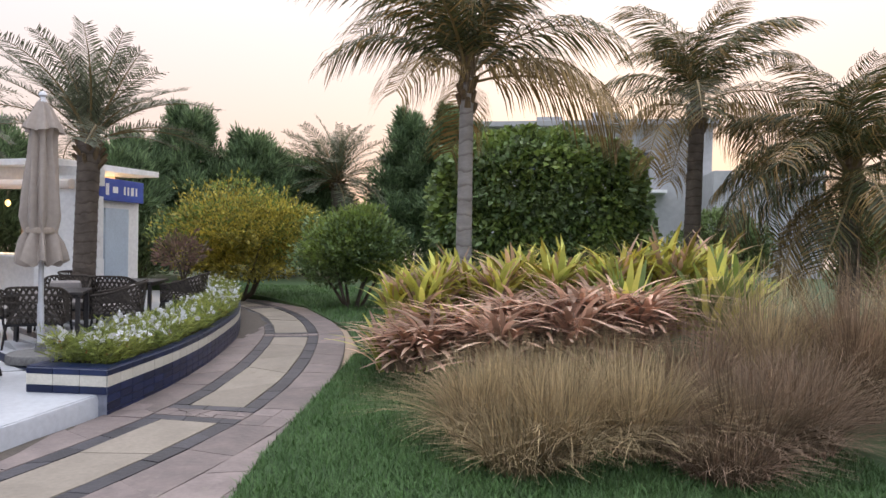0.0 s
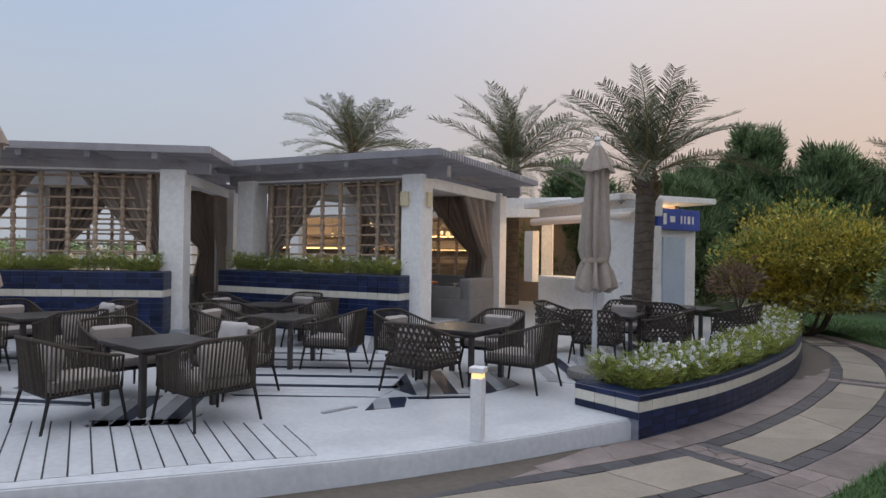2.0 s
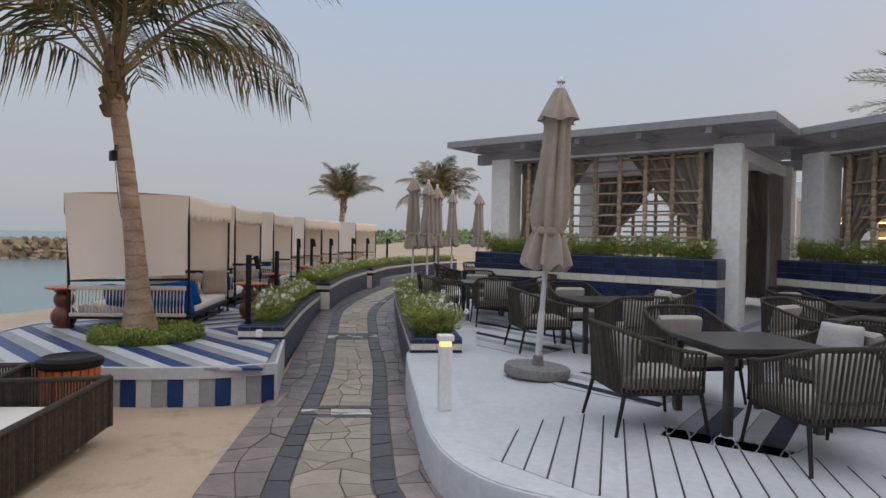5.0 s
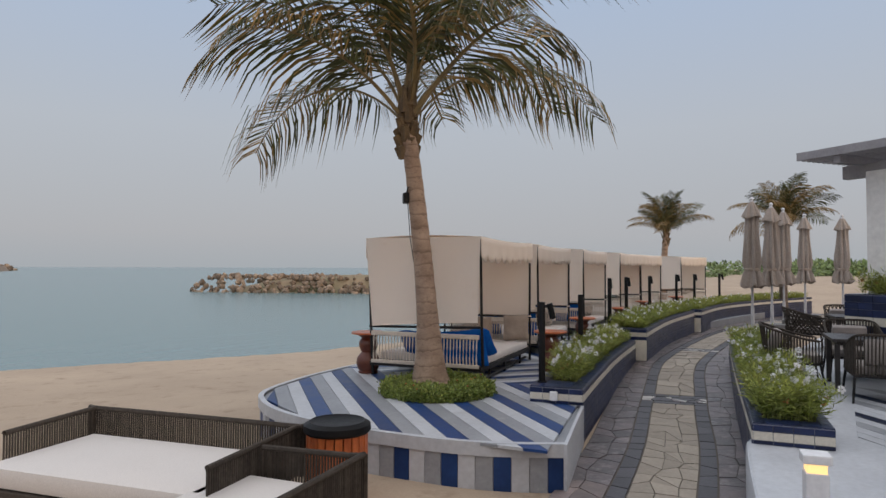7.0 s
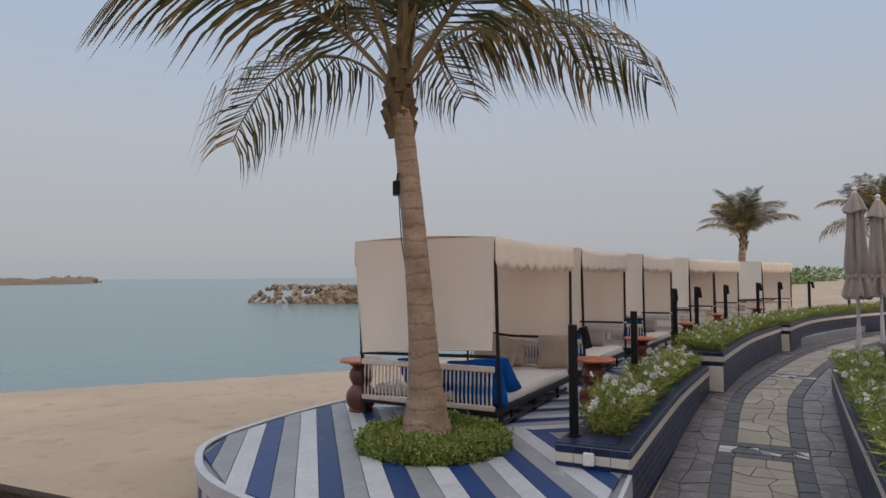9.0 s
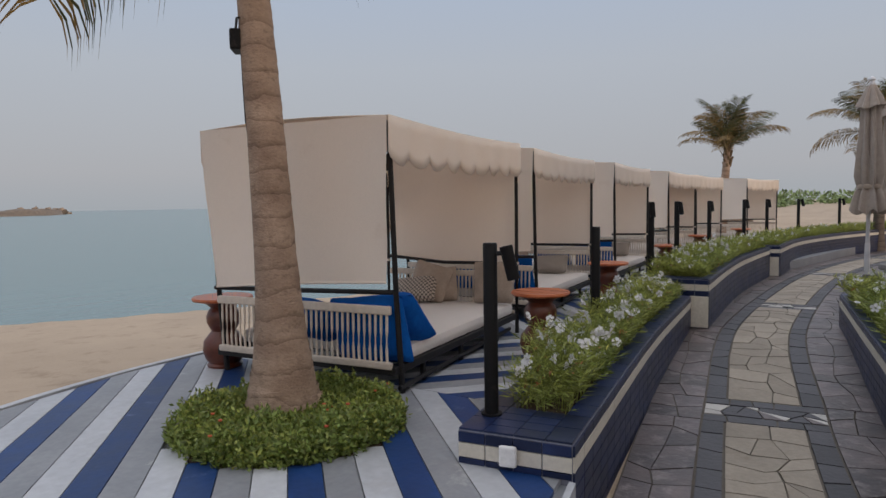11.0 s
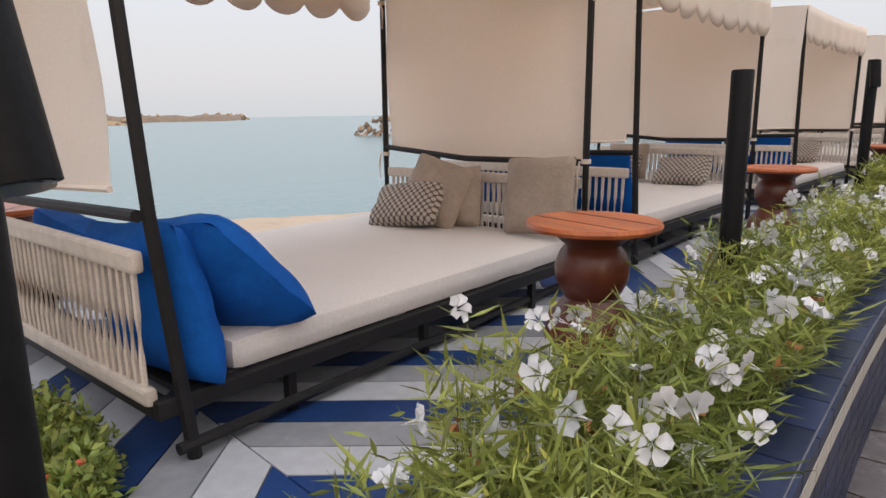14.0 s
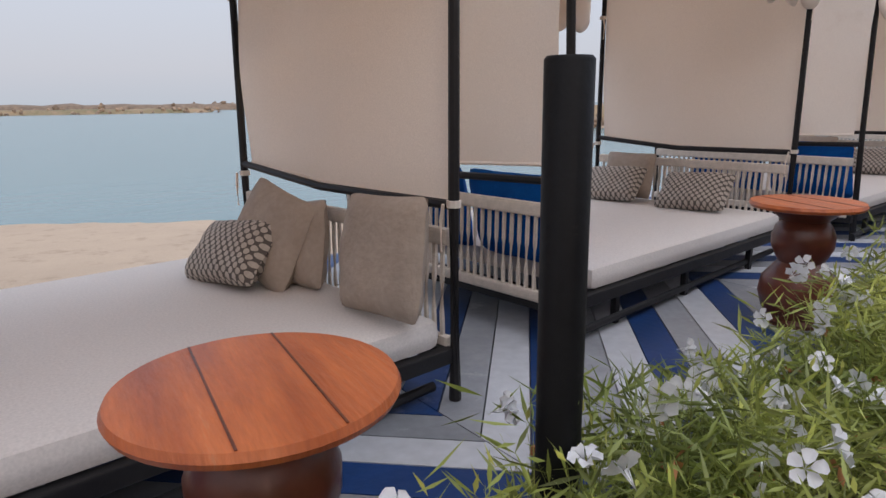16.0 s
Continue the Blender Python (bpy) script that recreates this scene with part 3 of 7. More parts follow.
        if s2 > e:
            field(e, e + 1.3, -0.42, 0.42, 1.3, 5, M_STONE_DARK, 0.1)
            field(e + 1.4, s2 - 1.4, -0.42, 0.42, 1.4, 6, None, 0.34)
            field(s2 - 1.3, s2, -0.42, 0.42, 1.3, 5, M_STONE_DARK, 0.1)
            for sg in (-1, 1):
                lo, hi = sorted((sg * 0.43, sg * 0.83))
                field(e, s2, lo, hi, 3.0, 2, M_STONE_PURPLE, 0.3)
        s = s2 if s2 > s else len(curve)
    verge = [i for i, (q, t) in enumerate(curve) if 2.0 < q.y < 7.9 and q.x > -4.6]
    field(verge[0], verge[-1], -1.65, -0.842, 7.0, 2, M_STONE_PURPLE, 0.3)
    part("path_edge", path_strip(-1.65, -0.84, -0.012, verge[0], verge[-1]), M_JOINT, path_bed)
    for m, vs, fs in joined.values():
        me = bpy.data.meshes.new("paving")
        me.from_pydata(vs, [], fs)
        me.materials.append(m)
        ob = new("paving", me)
        ob.parent = path_bed
        tagged(ob, kind="stuff")


# ---- terrace decks ----
DECK_EDGE = [(-8.6, 1.68), (-7.85, 1.75), (-6.5, 1.92), (-5.5, 2.06), (-4.9, 2.24), (-4.5, 2.55), (-4.2, 3.15), (-3.72, 4.2), (-3.27, 5.34), (-2.98, 6.4), (-2.76, 7.55)]
edge_curve = [(q.x, q.y) for q, t in on_curve(DECK_EDGE, 0.15)]
deck_outline = edge_curve + [(-3.2, 10.5), (-4.3, 14.0), (-6.0, 18.0), (-16, 18), (-24, 12), (-24, 3.2), (-16, 2.0), (-12, 2.15)]
bm = bmesh.new()
prism(bm, deck_outline, -0.45, DECK - 0.002)
deck = tagged(part("terrace_deck", bm, M_DECK_WHITE), "white-painted timber terrace with navy and grey inlaid boards", "deck", kind="structure")
# the white fascia rolls round the edge
bm = bmesh.new()
prev = None
for q, t in on_curve(DECK_EDGE, 0.12):
    n = Vector((t.y, -t.x, 0))
    row = [bm.verts.new((q.x + n.x * o, q.y + n.y * o, z)) for o, z in ((-0.35, DECK - 0.026), (-0.35, DECK), (-0.02, DECK), (0.012, DECK - 0.012), (0.024, DECK - 0.05), (0.024, -0.5))]
    if prev:
        for k in range(5):
            bm.faces.new((prev[k], prev[k + 1], row[k + 1], row[k]))
    prev = row
part("fascia", bm, M_DECK_WHITE, deck, smooth=True)


def inside(poly, x, y):
    r, n = False, len(poly)
    for i in range(n):
        (x1, y1), (x2, y2) = poly[i], poly[(i + 1) % n]
        if (y1 > y) != (y2 > y) and x < (x2 - x1) * (y - y1) / (y2 - y1) + x1:
            r = not r
    return r


def clip_to(poly, a, b, c):
    """The part of a convex outline where a*x + b*y <= c."""
    out = []
    for (x1, y1), (x2, y2) in zip(poly, poly[1:] + poly[:1]):
        d1, d2 = a * x1 + b * y1 - c, a * x2 + b * y2 - c
        if d1 <= 0:
            out.append((x1, y1))
        if d1 * d2 < 0:
            t = d1 / (d1 - d2)
            out.append((x1 + (x2 - x1) * t, y1 + (y2 - y1) * t))
    return out


def board(poly, z, mat_, parent, thick=0.024):
    if len(poly) < 3:
        return
    c = (sum(p[0] for p in poly) / len(poly), sum(p[1] for p in poly) / len(poly))
    bm = bmesh.new()
    prism(bm, [(x - c[0], y - c[1]) for x, y in poly], -thick, 0.0)
    ob = part("board", bm, mat_, parent)
    ob.location = (c[0], c[1], z)
    return ob


def strip(p, direction, length, width):
    d = Vector(direction).normalized()
    n = Vector((-d.y, d.x))
    p = Vector(p)
    return [tuple(p - n * width / 2), tuple(p + d * length - n * width / 2), tuple(p + d * length + n * width / 2), tuple(p + n * width / 2)]


# ---- tiled planters ----
def tile_mesh(w, h, mat_):
    bm = bmesh.new()
    box(bm, (0, 0, 0), (w - 0.006, 0.012, h - 0.006), bevel=0.0)
    return mesh_of("tile", bm, mat_)


TILE_COUNT = {}
TILE_REST = {}


def tile_piece(name, me, parent, m):
    """A single tile, or past 300 on one planter a share of one joined mesh."""
    k = TILE_COUNT.get(parent.name, 0)
    TILE_COUNT[parent.name] = k + 1
    if k < 230:
        return piece(name, me, parent, m)
    TILE_REST.setdefault((parent.name, me.materials[0].name), (parent, me.materials[0], []))[2].append((me, m.copy()))


def join_tiles():
    for parent, m, items in TILE_REST.values():
        vs, fs = [], []
        for me, mt in items:
            k = len(vs)
            vs += [tuple(mt @ v.co) for v in me.vertices]
            fs += [tuple(k + i for i in p.vertices) for p in me.polygons]
        me = bpy.data.meshes.new("tiling")
        me.from_pydata(vs, [], fs)
        me.materials.append(m)
        ob = new("tiling", me)
        ob.parent = parent
        tagged(ob, kind="stuff")


def band_wall(outline, z_base, z_top, rows, parent, tile_w, closed=False, thick=0.0):
    """Courses of glazed tiles on the outer face of an open outline (walked with the face to its right). rows: (height, material) from the top."""
    cache = {}
    for (a, ta), (b, tb) in zip(outline, outline[1:]):
        pass
    total = len(outline) - 1
    for i in range(total):
        a, b = Vector(outline[i]), Vector(outline[i + 1])
        d = b - a
        ang = math.atan2(d.y, d.x)
        n = max(1, round(d.length / tile_w))
        w = d.length / n
        for k in range(n):
            c = a + d * ((k + 0.5) / n)
            zb = z_base(c.x) if callable(z_base) else z_base
            z = z_top
            r = 0
            while z > zb + 0.01:
                h, m = rows[min(r, len(rows) - 1)]
                hh = min(h, z - zb)
                key = (round(w, 3), round(hh, 3), m.name)
                if key not in cache:
                    cache[key] = tile_mesh(w, hh, m)
                tile_piece("tile", cache[key], parent, Matrix.Translation((c.x + 0.004 * d.y / d.length, c.y - 0.004 * d.x / d.length, z - hh / 2)) @ Matrix.Rotation(ang, 4, "Z"))
                z -= hh
                r += 1


def tiled_planter(name, label, outer, inner, z_low, rim, rows, tile_w, path_face=None):
    """A planter with a soil bed: body, coping of navy tiles, courses on its outer face. outer: closed outline, counter-clockwise."""
    top = thing(name, label, "planter", group="tiled planters")
    bm = bmesh.new()
    lo = [bm.verts.new((x, y, z_low)) for x, y in outer]
    hi = [bm.verts.new((x, y, rim - 0.008)) for x, y in outer]
    ih = [bm.verts.new((x, y, rim - 0.008)) for x, y in inner]
    il = [bm.verts.new((x, y, rim - 0.10)) for x, y in inner]
    n = len(outer)
    for i in range(n):
        j = (i + 1) % n
        bm.faces.new((lo[i], lo[j], hi[j], hi[i]))
        bm.faces.new((hi[i], hi[j], ih[j], ih[i]))
        bm.faces.new((ih[i], ih[j], il[j], il[i]))
    part("body", bm, M_GROUT, top)
    bm = bmesh.new()
    prism(bm, inner, rim - 0.3, rim - 0.045)
    part("soil", bm, M_SOIL, top)
    return top


def offset_line(pts, d):
    out = []
    for i, (x, y) in enumerate(pts):
        a, b = Vector(pts[max(i - 1, 0)]), Vector(pts[min(i + 1, len(pts) - 1)])
        t = (b - a).normalized()
        out.append((x - t.y * d, y + t.x * d))
    return out


NAVY_ROWS = [(0.055, M_TILE_NAVY), (0.075, M_TILE_CREAM), (0.075, M_TILE_NAVY)]


def long_planter(name, label, face, width, rim, z_low, rows=NAVY_ROWS, tile_w=0.16, side=1, ends=(True, True), coping=0.09, inset=0.4):
    """A planter behind a face line; side=1: the body lies to the left of the line."""
    pts = [(q.x, q.y) for q, t in on_curve(face, 0.4)]
    back = offset_line(pts, width * side)
    inner_f, inner_b = offset_line(pts, coping * side), offset_line(pts, (width - coping) * side)
    cut = lambda line: [tuple(Vector(line[0]).lerp(Vector(line[1]), 0.4))] + line[1:-1] + [tuple(Vector(line[-1]).lerp(Vector(line[-2]), inset))]
    outer = pts + back[::-1]
    inner = cut(inner_f) + cut(inner_b)[::-1]
    zl = min(z_low(x) if callable(z_low) else z_low for x, y in pts) - 0.1
    pl = tiled_planter(name, label, outer, inner, zl, rim, rows, tile_w)
    # coping tiles along the face, the back and the ends
    cop = {}

    def lay(line, inset, w):
        for a, b in zip(line, line[1:]):
            a, b = Vector(a), Vector(b)
            d = b - a
            n = max(1, round(d.length / tile_w))
            key = (round(d.length / n, 3), w)
            if key not in cop:
                bm = bmesh.new()
                box(bm, (0, 0, 0), (key[0] - 0.005, w - 0.005, 0.016))
                cop[key] = mesh_of("coping_tile", bm, M_TILE_NAVY)
            nrm = Vector((-d.y, d.x)).normalized() * inset
            for k in range(n):
                c = a + d * ((k + 0.5) / n) + nrm
                tile_piece("coping_tile", cop[key], pl, Matrix.Translation((c.x, c.y, rim - 0.006)) @ Matrix.Rotation(math.atan2(d.y, d.x), 4, "Z"))
    lay(pts, side * coping / 2, coping)
    lay(back, -side * coping / 2, coping)
    for k, on in ((0, ends[0]), (-1, ends[1])):
        if on:
            a, b = Vector(pts[k]), Vector(back[k])
            a, b = a.lerp(b, coping / width), b.lerp(a, coping / width)
            s = 1 if (k == -1) == (side == 1) else -1
            for row in range(2 if k == 0 else max(2, round(inset * 4))):
                lay([tuple(a), tuple(b)], s * (0.05 + 0.1 * row), 0.1)
    walk_face = pts if side == 1 else pts[::-1]
    band_wall(walk_face, z_low, rim - 0.012, rows, pl, tile_w)
    for k, on in ((0, ends[0]), (-1, ends[1])):
        if on:
            a, b = (pts[k], back[k])
            if (k == 0) == (side == 1):
                a, b = b, a
            band_wall([a, b], DECK, rim - 0.012, rows, pl, tile_w)
    return pl, cut(inner_f), cut(inner_b)


path_side = lambda x: path_z(x) - 0.02
planters = {}
planters["B"] = long_planter("planter", "long navy-tiled planter with a cream band beside the striped deck", [(-14.35, -0.56), (-12.0, -0.34), (-9.28, 0.03)], 0.57, RIM, path_side, side=-1, inset=0.95, coping=0.13)
planters["C"] = long_planter("planter", "curved navy-tiled planter with a cream band and white end", [(-20.4, -0.42), (-17.5, -0.52), (-14.45, -0.38)], 0.75, RIM_C, path_side, side=-1)
planters["D"] = long_planter("planter", "far curved navy-tiled planter with a cream band", [(-30.5, 2.3), (-27, 0.85), (-23.6, -0.05), (-20.5, -0.25)], 0.8, RIM_D, path_side, side=-1)
planters["E"] = long_planter("planter", "navy-tiled planter of white flowers on the terrace edge", [(-15.3, 0.9), (-12, 1.28), (-8.52, 1.72)], 0.6, RIM, path_side, side=1)
planters["F"] = long_planter("planter", "tall curved navy brick-tiled planter with a cream band", [(-2.66, 7.53), (-2.57, 8.9), (-2.68, 10.5), (-3.02, 12.5), (-3.85, 15.0), (-5.3, 17.6)], 0.75, 0.40, -0.06, rows=[(0.05, M_TILE_NAVY), (0.10, M_TILE_CREAM), (0.07, M_TILE_NAVY)], tile_w=0.24, side=1)
for nm, x, y in (("end_tile", -14.40, -0.47), ("end_tile", -20.42, -0.36)):
    bm = bmesh.new()
    box(bm, (x, y, 0.16), (0.02, 0.20, 0.36), 0.05, 0.004)
    part(nm, bm, M_TILE_CREAM, planters["C"][0], "white end panel")
bm = bmesh.new()
box(bm, (0, 0, 0), (0.085, 0.03, 0.10), bevel=0.012)
sock = part("socket_box", bm, mat("white_plastic", (0.78, 0.78, 0.78), (0.72, 0.72, 0.72), 5, 0.4))
sock.location, sock.rotation_euler = (-9.195, -0.26, 0.255), (0, 0, radians(102))
tagged(sock, "small white weatherproof socket on the planter end", "socket")

# ---- striped deck by the beach ----
side_edge = [(-7.74, 0.36), (-7.42, -0.35), (-7.32, -1.4), (-7.45, -2.4), (-7.8, -3.1), (-8.3, -3.52), (-9.4, -3.76), (-10.6, -3.8), (-14, -4.3), (-20, -4.9), (-30, -4.2)]
se = [(q.x, q.y) for q, t in on_curve(side_edge, 0.25)]
side_outline = [(-7.74, 0.36)] + [(-9.25, 0.02), (-12.0, -0.36), (-14.35, -0.58), (-20.4, -0.5), (-30, 1.5)] + se[::-1][:-1]
bm = bmesh.new()
prism(bm, side_outline[::-1] if sum(a[0] * b[1] - b[0] * a[1] for a, b in zip(side_outline, side_outline[1:] + side_outline[:1])) < 0 else side_outline, -0.5, DECK - 0.028)
side_deck = tagged(part("striped_deck", bm, M_DECK_GREY), "timber deck of navy, grey and white painted boards", "deck", kind="structure")
CYCLE = (M_DECK_NAVY, M_DECK_GREY, M_DECK_WHITE)
TREE = (-9.17, -1.68)


def deck_boards(region, direction, width, mats, parent, z, holes=(), phase=0, gap=0.006, bed=False):
    """Parallel boards over a convex region, cut to it; holes: discs in which boards stop."""
    d = Vector(direction).normalized()
    n = Vector((-d.y, d.x))
    offs = [Vector(p).dot(n) for p in region]
    k = math.floor(min(offs) / width)
    if bed:  # dark bed that shows between the boards, the gaps' shade put into its colour
        board(region, z - 0.002, M_GAP, parent)
    while k * width < max(offs):
        lo, hi = k * width + gap / 2, (k + 1) * width - gap / 2
        poly = clip_to(clip_to(list(region), -n.x, -n.y, -lo), n.x, n.y, hi)
        m = mats[(k + phase) % len(mats)]
        k += 1
        if len(poly) < 3:
            continue
        pieces = [poly]
        for hx, hy, hr in holes:
            c = Vector((hx, hy))
            mid = (lo + hi) / 2 - c.dot(n)
            if abs(mid) < hr:
                half = math.sqrt(hr * hr - mid * mid)
                cd = c.dot(d)
                nxt = []
                for pc in pieces:
                    nxt += [clip_to(pc, d.x, d.y, cd - half), clip_to(pc, -d.x, -d.y, -(cd + half))]
                pieces = nxt
        for pc in pieces:
            if len(pc) >= 3:
                board(pc, z, m, parent)


reg_a = [(-7.46, 0.30), (-7.36, -0.9), (-7.42, -2.2), (-7.85, -3.1), (-8.4, -3.5), (-9.4, -3.7), (-10.15, -3.72), (-10.15, -0.10), (-9.22, -0.02)]
reg_a = reg_a[::-1]
deck_boards(reg_a, (0.69, 0.72), 0.165, CYCLE, side_deck, DECK, holes=[(TREE[0], TREE[1], 0.63)])
deck_boards([(-12.15, -3.95), (-10.155, -3.74), (-10.155, -0.55), (-12.15, -0.75)], (0.72, -0.69), 0.155, CYCLE, side_deck, DECK)
deck_boards([(-14.4, -4.2), (-12.155, -3.95), (-12.155, -0.75), (-14.4, -1.0)], (0.69, 0.72), 0.155, CYCLE, side_deck, DECK)
deck_boards([(-18.5, -4.6), (-14.405, -4.2), (-14.405, -1.0), (-18.5, -1.3)], (0.72, -0.69), 0.155, CYCLE, side_deck, DECK)
# white top board round the edge and upright striped skirt
bm = bmesh.new()
prev = None
for q, t in on_curve(side_edge[:8], 0.15):
    n = Vector((t.y, -t.x, 0)) * -1
    row = [bm.verts.new((q.x + n.x * o, q.y + n.y * o, z)) for o, z in ((-0.03, DECK - 0.01), (-0.03, DECK + 0.004), (0.03, DECK + 0.004), (0.03, DECK - 0.11), (0.0, DECK - 0.11))]
    if prev:
        for k in range(4):
            bm.faces.new((prev[k], prev[k + 1], row[k + 1], row[k]))
    prev = row
part("edge_board", bm, M_DECK_WHITE, side_deck)
skirt = on_curve(side_edge[:8], 0.15)
for i, ((a, ta), (b, tb)) in enumerate(zip(skirt, skirt[1:])):
    c, d = (a + b) / 2, b - a
    bm = bmesh.new()
    box(bm, (0, 0, 0), (d.length - 0.006, 0.02, 0.42))
    ob = part("skirt_board", bm, (M_DECK_NAVY, M_DECK_GREY, M_DECK_WHITE)[i % 3], side_deck)
    ob.matrix_basis = Matrix.Translation((c.x, c.y, DECK - 0.31)) @ Matrix.Rotation(math.atan2(d.y, d.x), 4, "Z")
bm = bmesh.new()
prism(bm, [(-9.26, 0.02), (-9.26, 0.052), (-7.70, 0.385), (-7.70, 0.355)], -0.5, DECK + 0.002)
part("side_fascia", bm, M_DECK_WHITE, side_deck)

# ---- terrace boards: pale border boards, inlaid navy and grey ----
W_, N_, G_ = M_DECK_WHITE, M_DECK_INK, M_DECK_GREY
ARROW = (G_, N_, W_)
INLAY = [
    ([(-5.75, 2.75), (-4.95, 2.45), (-4.42, 2.95), (-4.0, 4.0), (-3.64, 4.75), (-4.5, 5.0), (-5.25, 4.4), (-6.05, 3.3)], (0.972, -0.234), 0.145, (W_,), 0, 0.013),
    ([(-6.5, 4.25), (-5.5, 3.66), (-5.08, 4.32), (-5.35, 4.6), (-6.1, 4.95)], (0.83, -0.56), 0.14, ARROW, 0, 0.006),
    ([(-7.65, 3.55), (-7.2, 3.1), (-6.95, 3.2), (-6.3, 3.9), (-6.7, 4.2)], (0.77, 0.64), 0.13, (N_, W_, G_, W_), 2, 0.006),
    ([(-8.9, 6.9), (-7.1, 5.0), (-5.85, 5.15), (-4.88, 6.25), (-5.2, 6.85), (-6.7, 7.7)], (0.68, 0.73), 0.14, (N_, W_, W_, W_), 1, 0.006),
    ([(-4.85, 6.2), (-4.52, 5.82), (-4.40, 6.2), (-4.72, 6.5)], (0.83, -0.56), 0.17, (N_, G_), 1, 0.006),
    ([(-5.9, 7.5), (-5.15, 6.62), (-4.75, 6.6), (-4.3, 7.3), (-4.4, 7.9), (-5.0, 8.2)], (0.83, -0.56), 0.15, ARROW, 1, 0.006),
    ([(-5.7, 9.5), (-4.35, 8.3), (-3.9, 8.5), (-5.2, 10.1)], (0.76, -0.65), 0.16, (N_, W_, G_, W_), 0, 0.006),
    ([(-9.6, 8.3), (-7.7, 7.55), (-6.9, 8.2), (-8.7, 9.5)], (0.78, -0.62), 0.16, (N_, W_, G_, W_), 0, 0.006),
    ([(-12.0, 2.6), (-9.2, 2.5), (-8.4, 3.1), (-9.6, 4.05), (-11.6, 3.9)], (0.8, 0.6), 0.15, (N_, W_, W_, G_, W_), 1, 0.006),
    ([(-10.6, 6.2), (-9.2, 4.5), (-8.1, 4.7), (-8.3, 5.9), (-9.6, 6.9)], (0.83, -0.56), 0.15, (N_, W_, W_, G_, W_), 1, 0.006),
    ([(-6.6, 12.2), (-5.2, 10.2), (-3.9, 9.6), (-4.3, 12.4)], (0.75, -0.66), 0.16, (N_, W_, W_, G_, W_), 2, 0.006),
]
for region, way, wide, mats_, shift, gap_ in INLAY:
    deck_boards(region, way, wide, mats_, deck, DECK + 0.004, phase=shift, gap=gap_, bed=True)
board(strip((-4.68, 5.45), (-0.03, 1.0), 0.38, 0.06), DECK + 0.006, M_DECK_GREY, deck)
board(strip((-4.66, 6.46), (0.56, 0.83), 0.8, 0.07), DECK + 0.009, M_DECK_INK, deck)


# ---- pavilions ----
def frame_at(p, u, z=0.0):
    """Local x along the front from its left to its right end, y inwards."""
    ux, uy = u
    return Matrix(((ux, -uy, 0, p[0]), (uy, ux, 0, p[1]), (0, 0, 1, z), (0, 0, 0, 1)))


def pavilion(label, m, w, d, z_floor, z_col, over):
    """Origin at the front left corner. Columns, beams, rafters and a roof of slats."""
    pv = thing("pavilion", label, "pavilion", m, group="terrace pavilions")
    bm = bmesh.new()
    box(bm, (w / 2, d / 2, (z_floor - 0.2) / 2), (w + 0.1, d + 0.1, z_floor + 0.2), bevel=0.01)
    part("floor", bm, M_DECK_WHITE, pv, "white raised floor")
    s = 0.42
    for cx, cy in ((s / 2, s / 2), (w - s / 2, s / 2), (s / 2, d - s / 2), (w - s / 2, d - s / 2)):
        bm = bmesh.new()
        box(bm, (cx, cy, (z_floor + z_col) / 2), (s, s, z_col - z_floor), bevel=0.012)
        part("column", bm, M_WHITE_PAINT, pv)
    ol, orr, of, ob_ = over
    for cy in (s / 2, d - s / 2):
        bm = bmesh.new()
        box(bm, ((w + orr * 0.7 - ol * 0.6) / 2, cy, z_col + 0.04), (w + (ol * 0.6 + orr * 0.7), 0.14, 0.20), bevel=0.008)
        part("beam", bm, M_GREY_WOOD, pv)
    for cx in (s / 2, w - s / 2):
        bm = bmesh.new()
        box(bm, (cx, d / 2, z_col - 0.10), (0.20, d - 2 * s, 0.20), bevel=0.01)
        part("header", bm, M_WHITE_PAINT, pv)
    n = 5
    for i in range(n):
        x = -ol * 0.7 + (w + ol * 0.7 + orr * 0.6) * (i + 0.35) / n
        bm = bmesh.new()
        box(bm, (x, (d + ob_ - of) / 2, z_col + 0.19), (0.10, d + of * 0.85 + ob_, 0.14), bevel=0.008)
        part("rafter", bm, M_GREY_WOOD, pv)
    bm = bmesh.new()
    box(bm, (0, 0, 0), (w + ol + orr, 0.045, 0.12))
    me = mesh_of("slat", bm, M_GREY_WOOD)
    y = -of
    while y < d + ob_:
        piece("slat", me, pv, Matrix.Translation(((w + orr - ol) / 2, y, z_col + 0.29)))
        y += 0.115
    bm = bmesh.new()
    box(bm, (0, 0, 0), (w - 0.2, d - 0.2, 0.03))
    pan = part("ceiling_panel", bm, M_WHITE_PAINT, pv, "pale canvas ceiling lining")
    pan.location = (w / 2, d / 2, z_col - 0.02)
    return pv


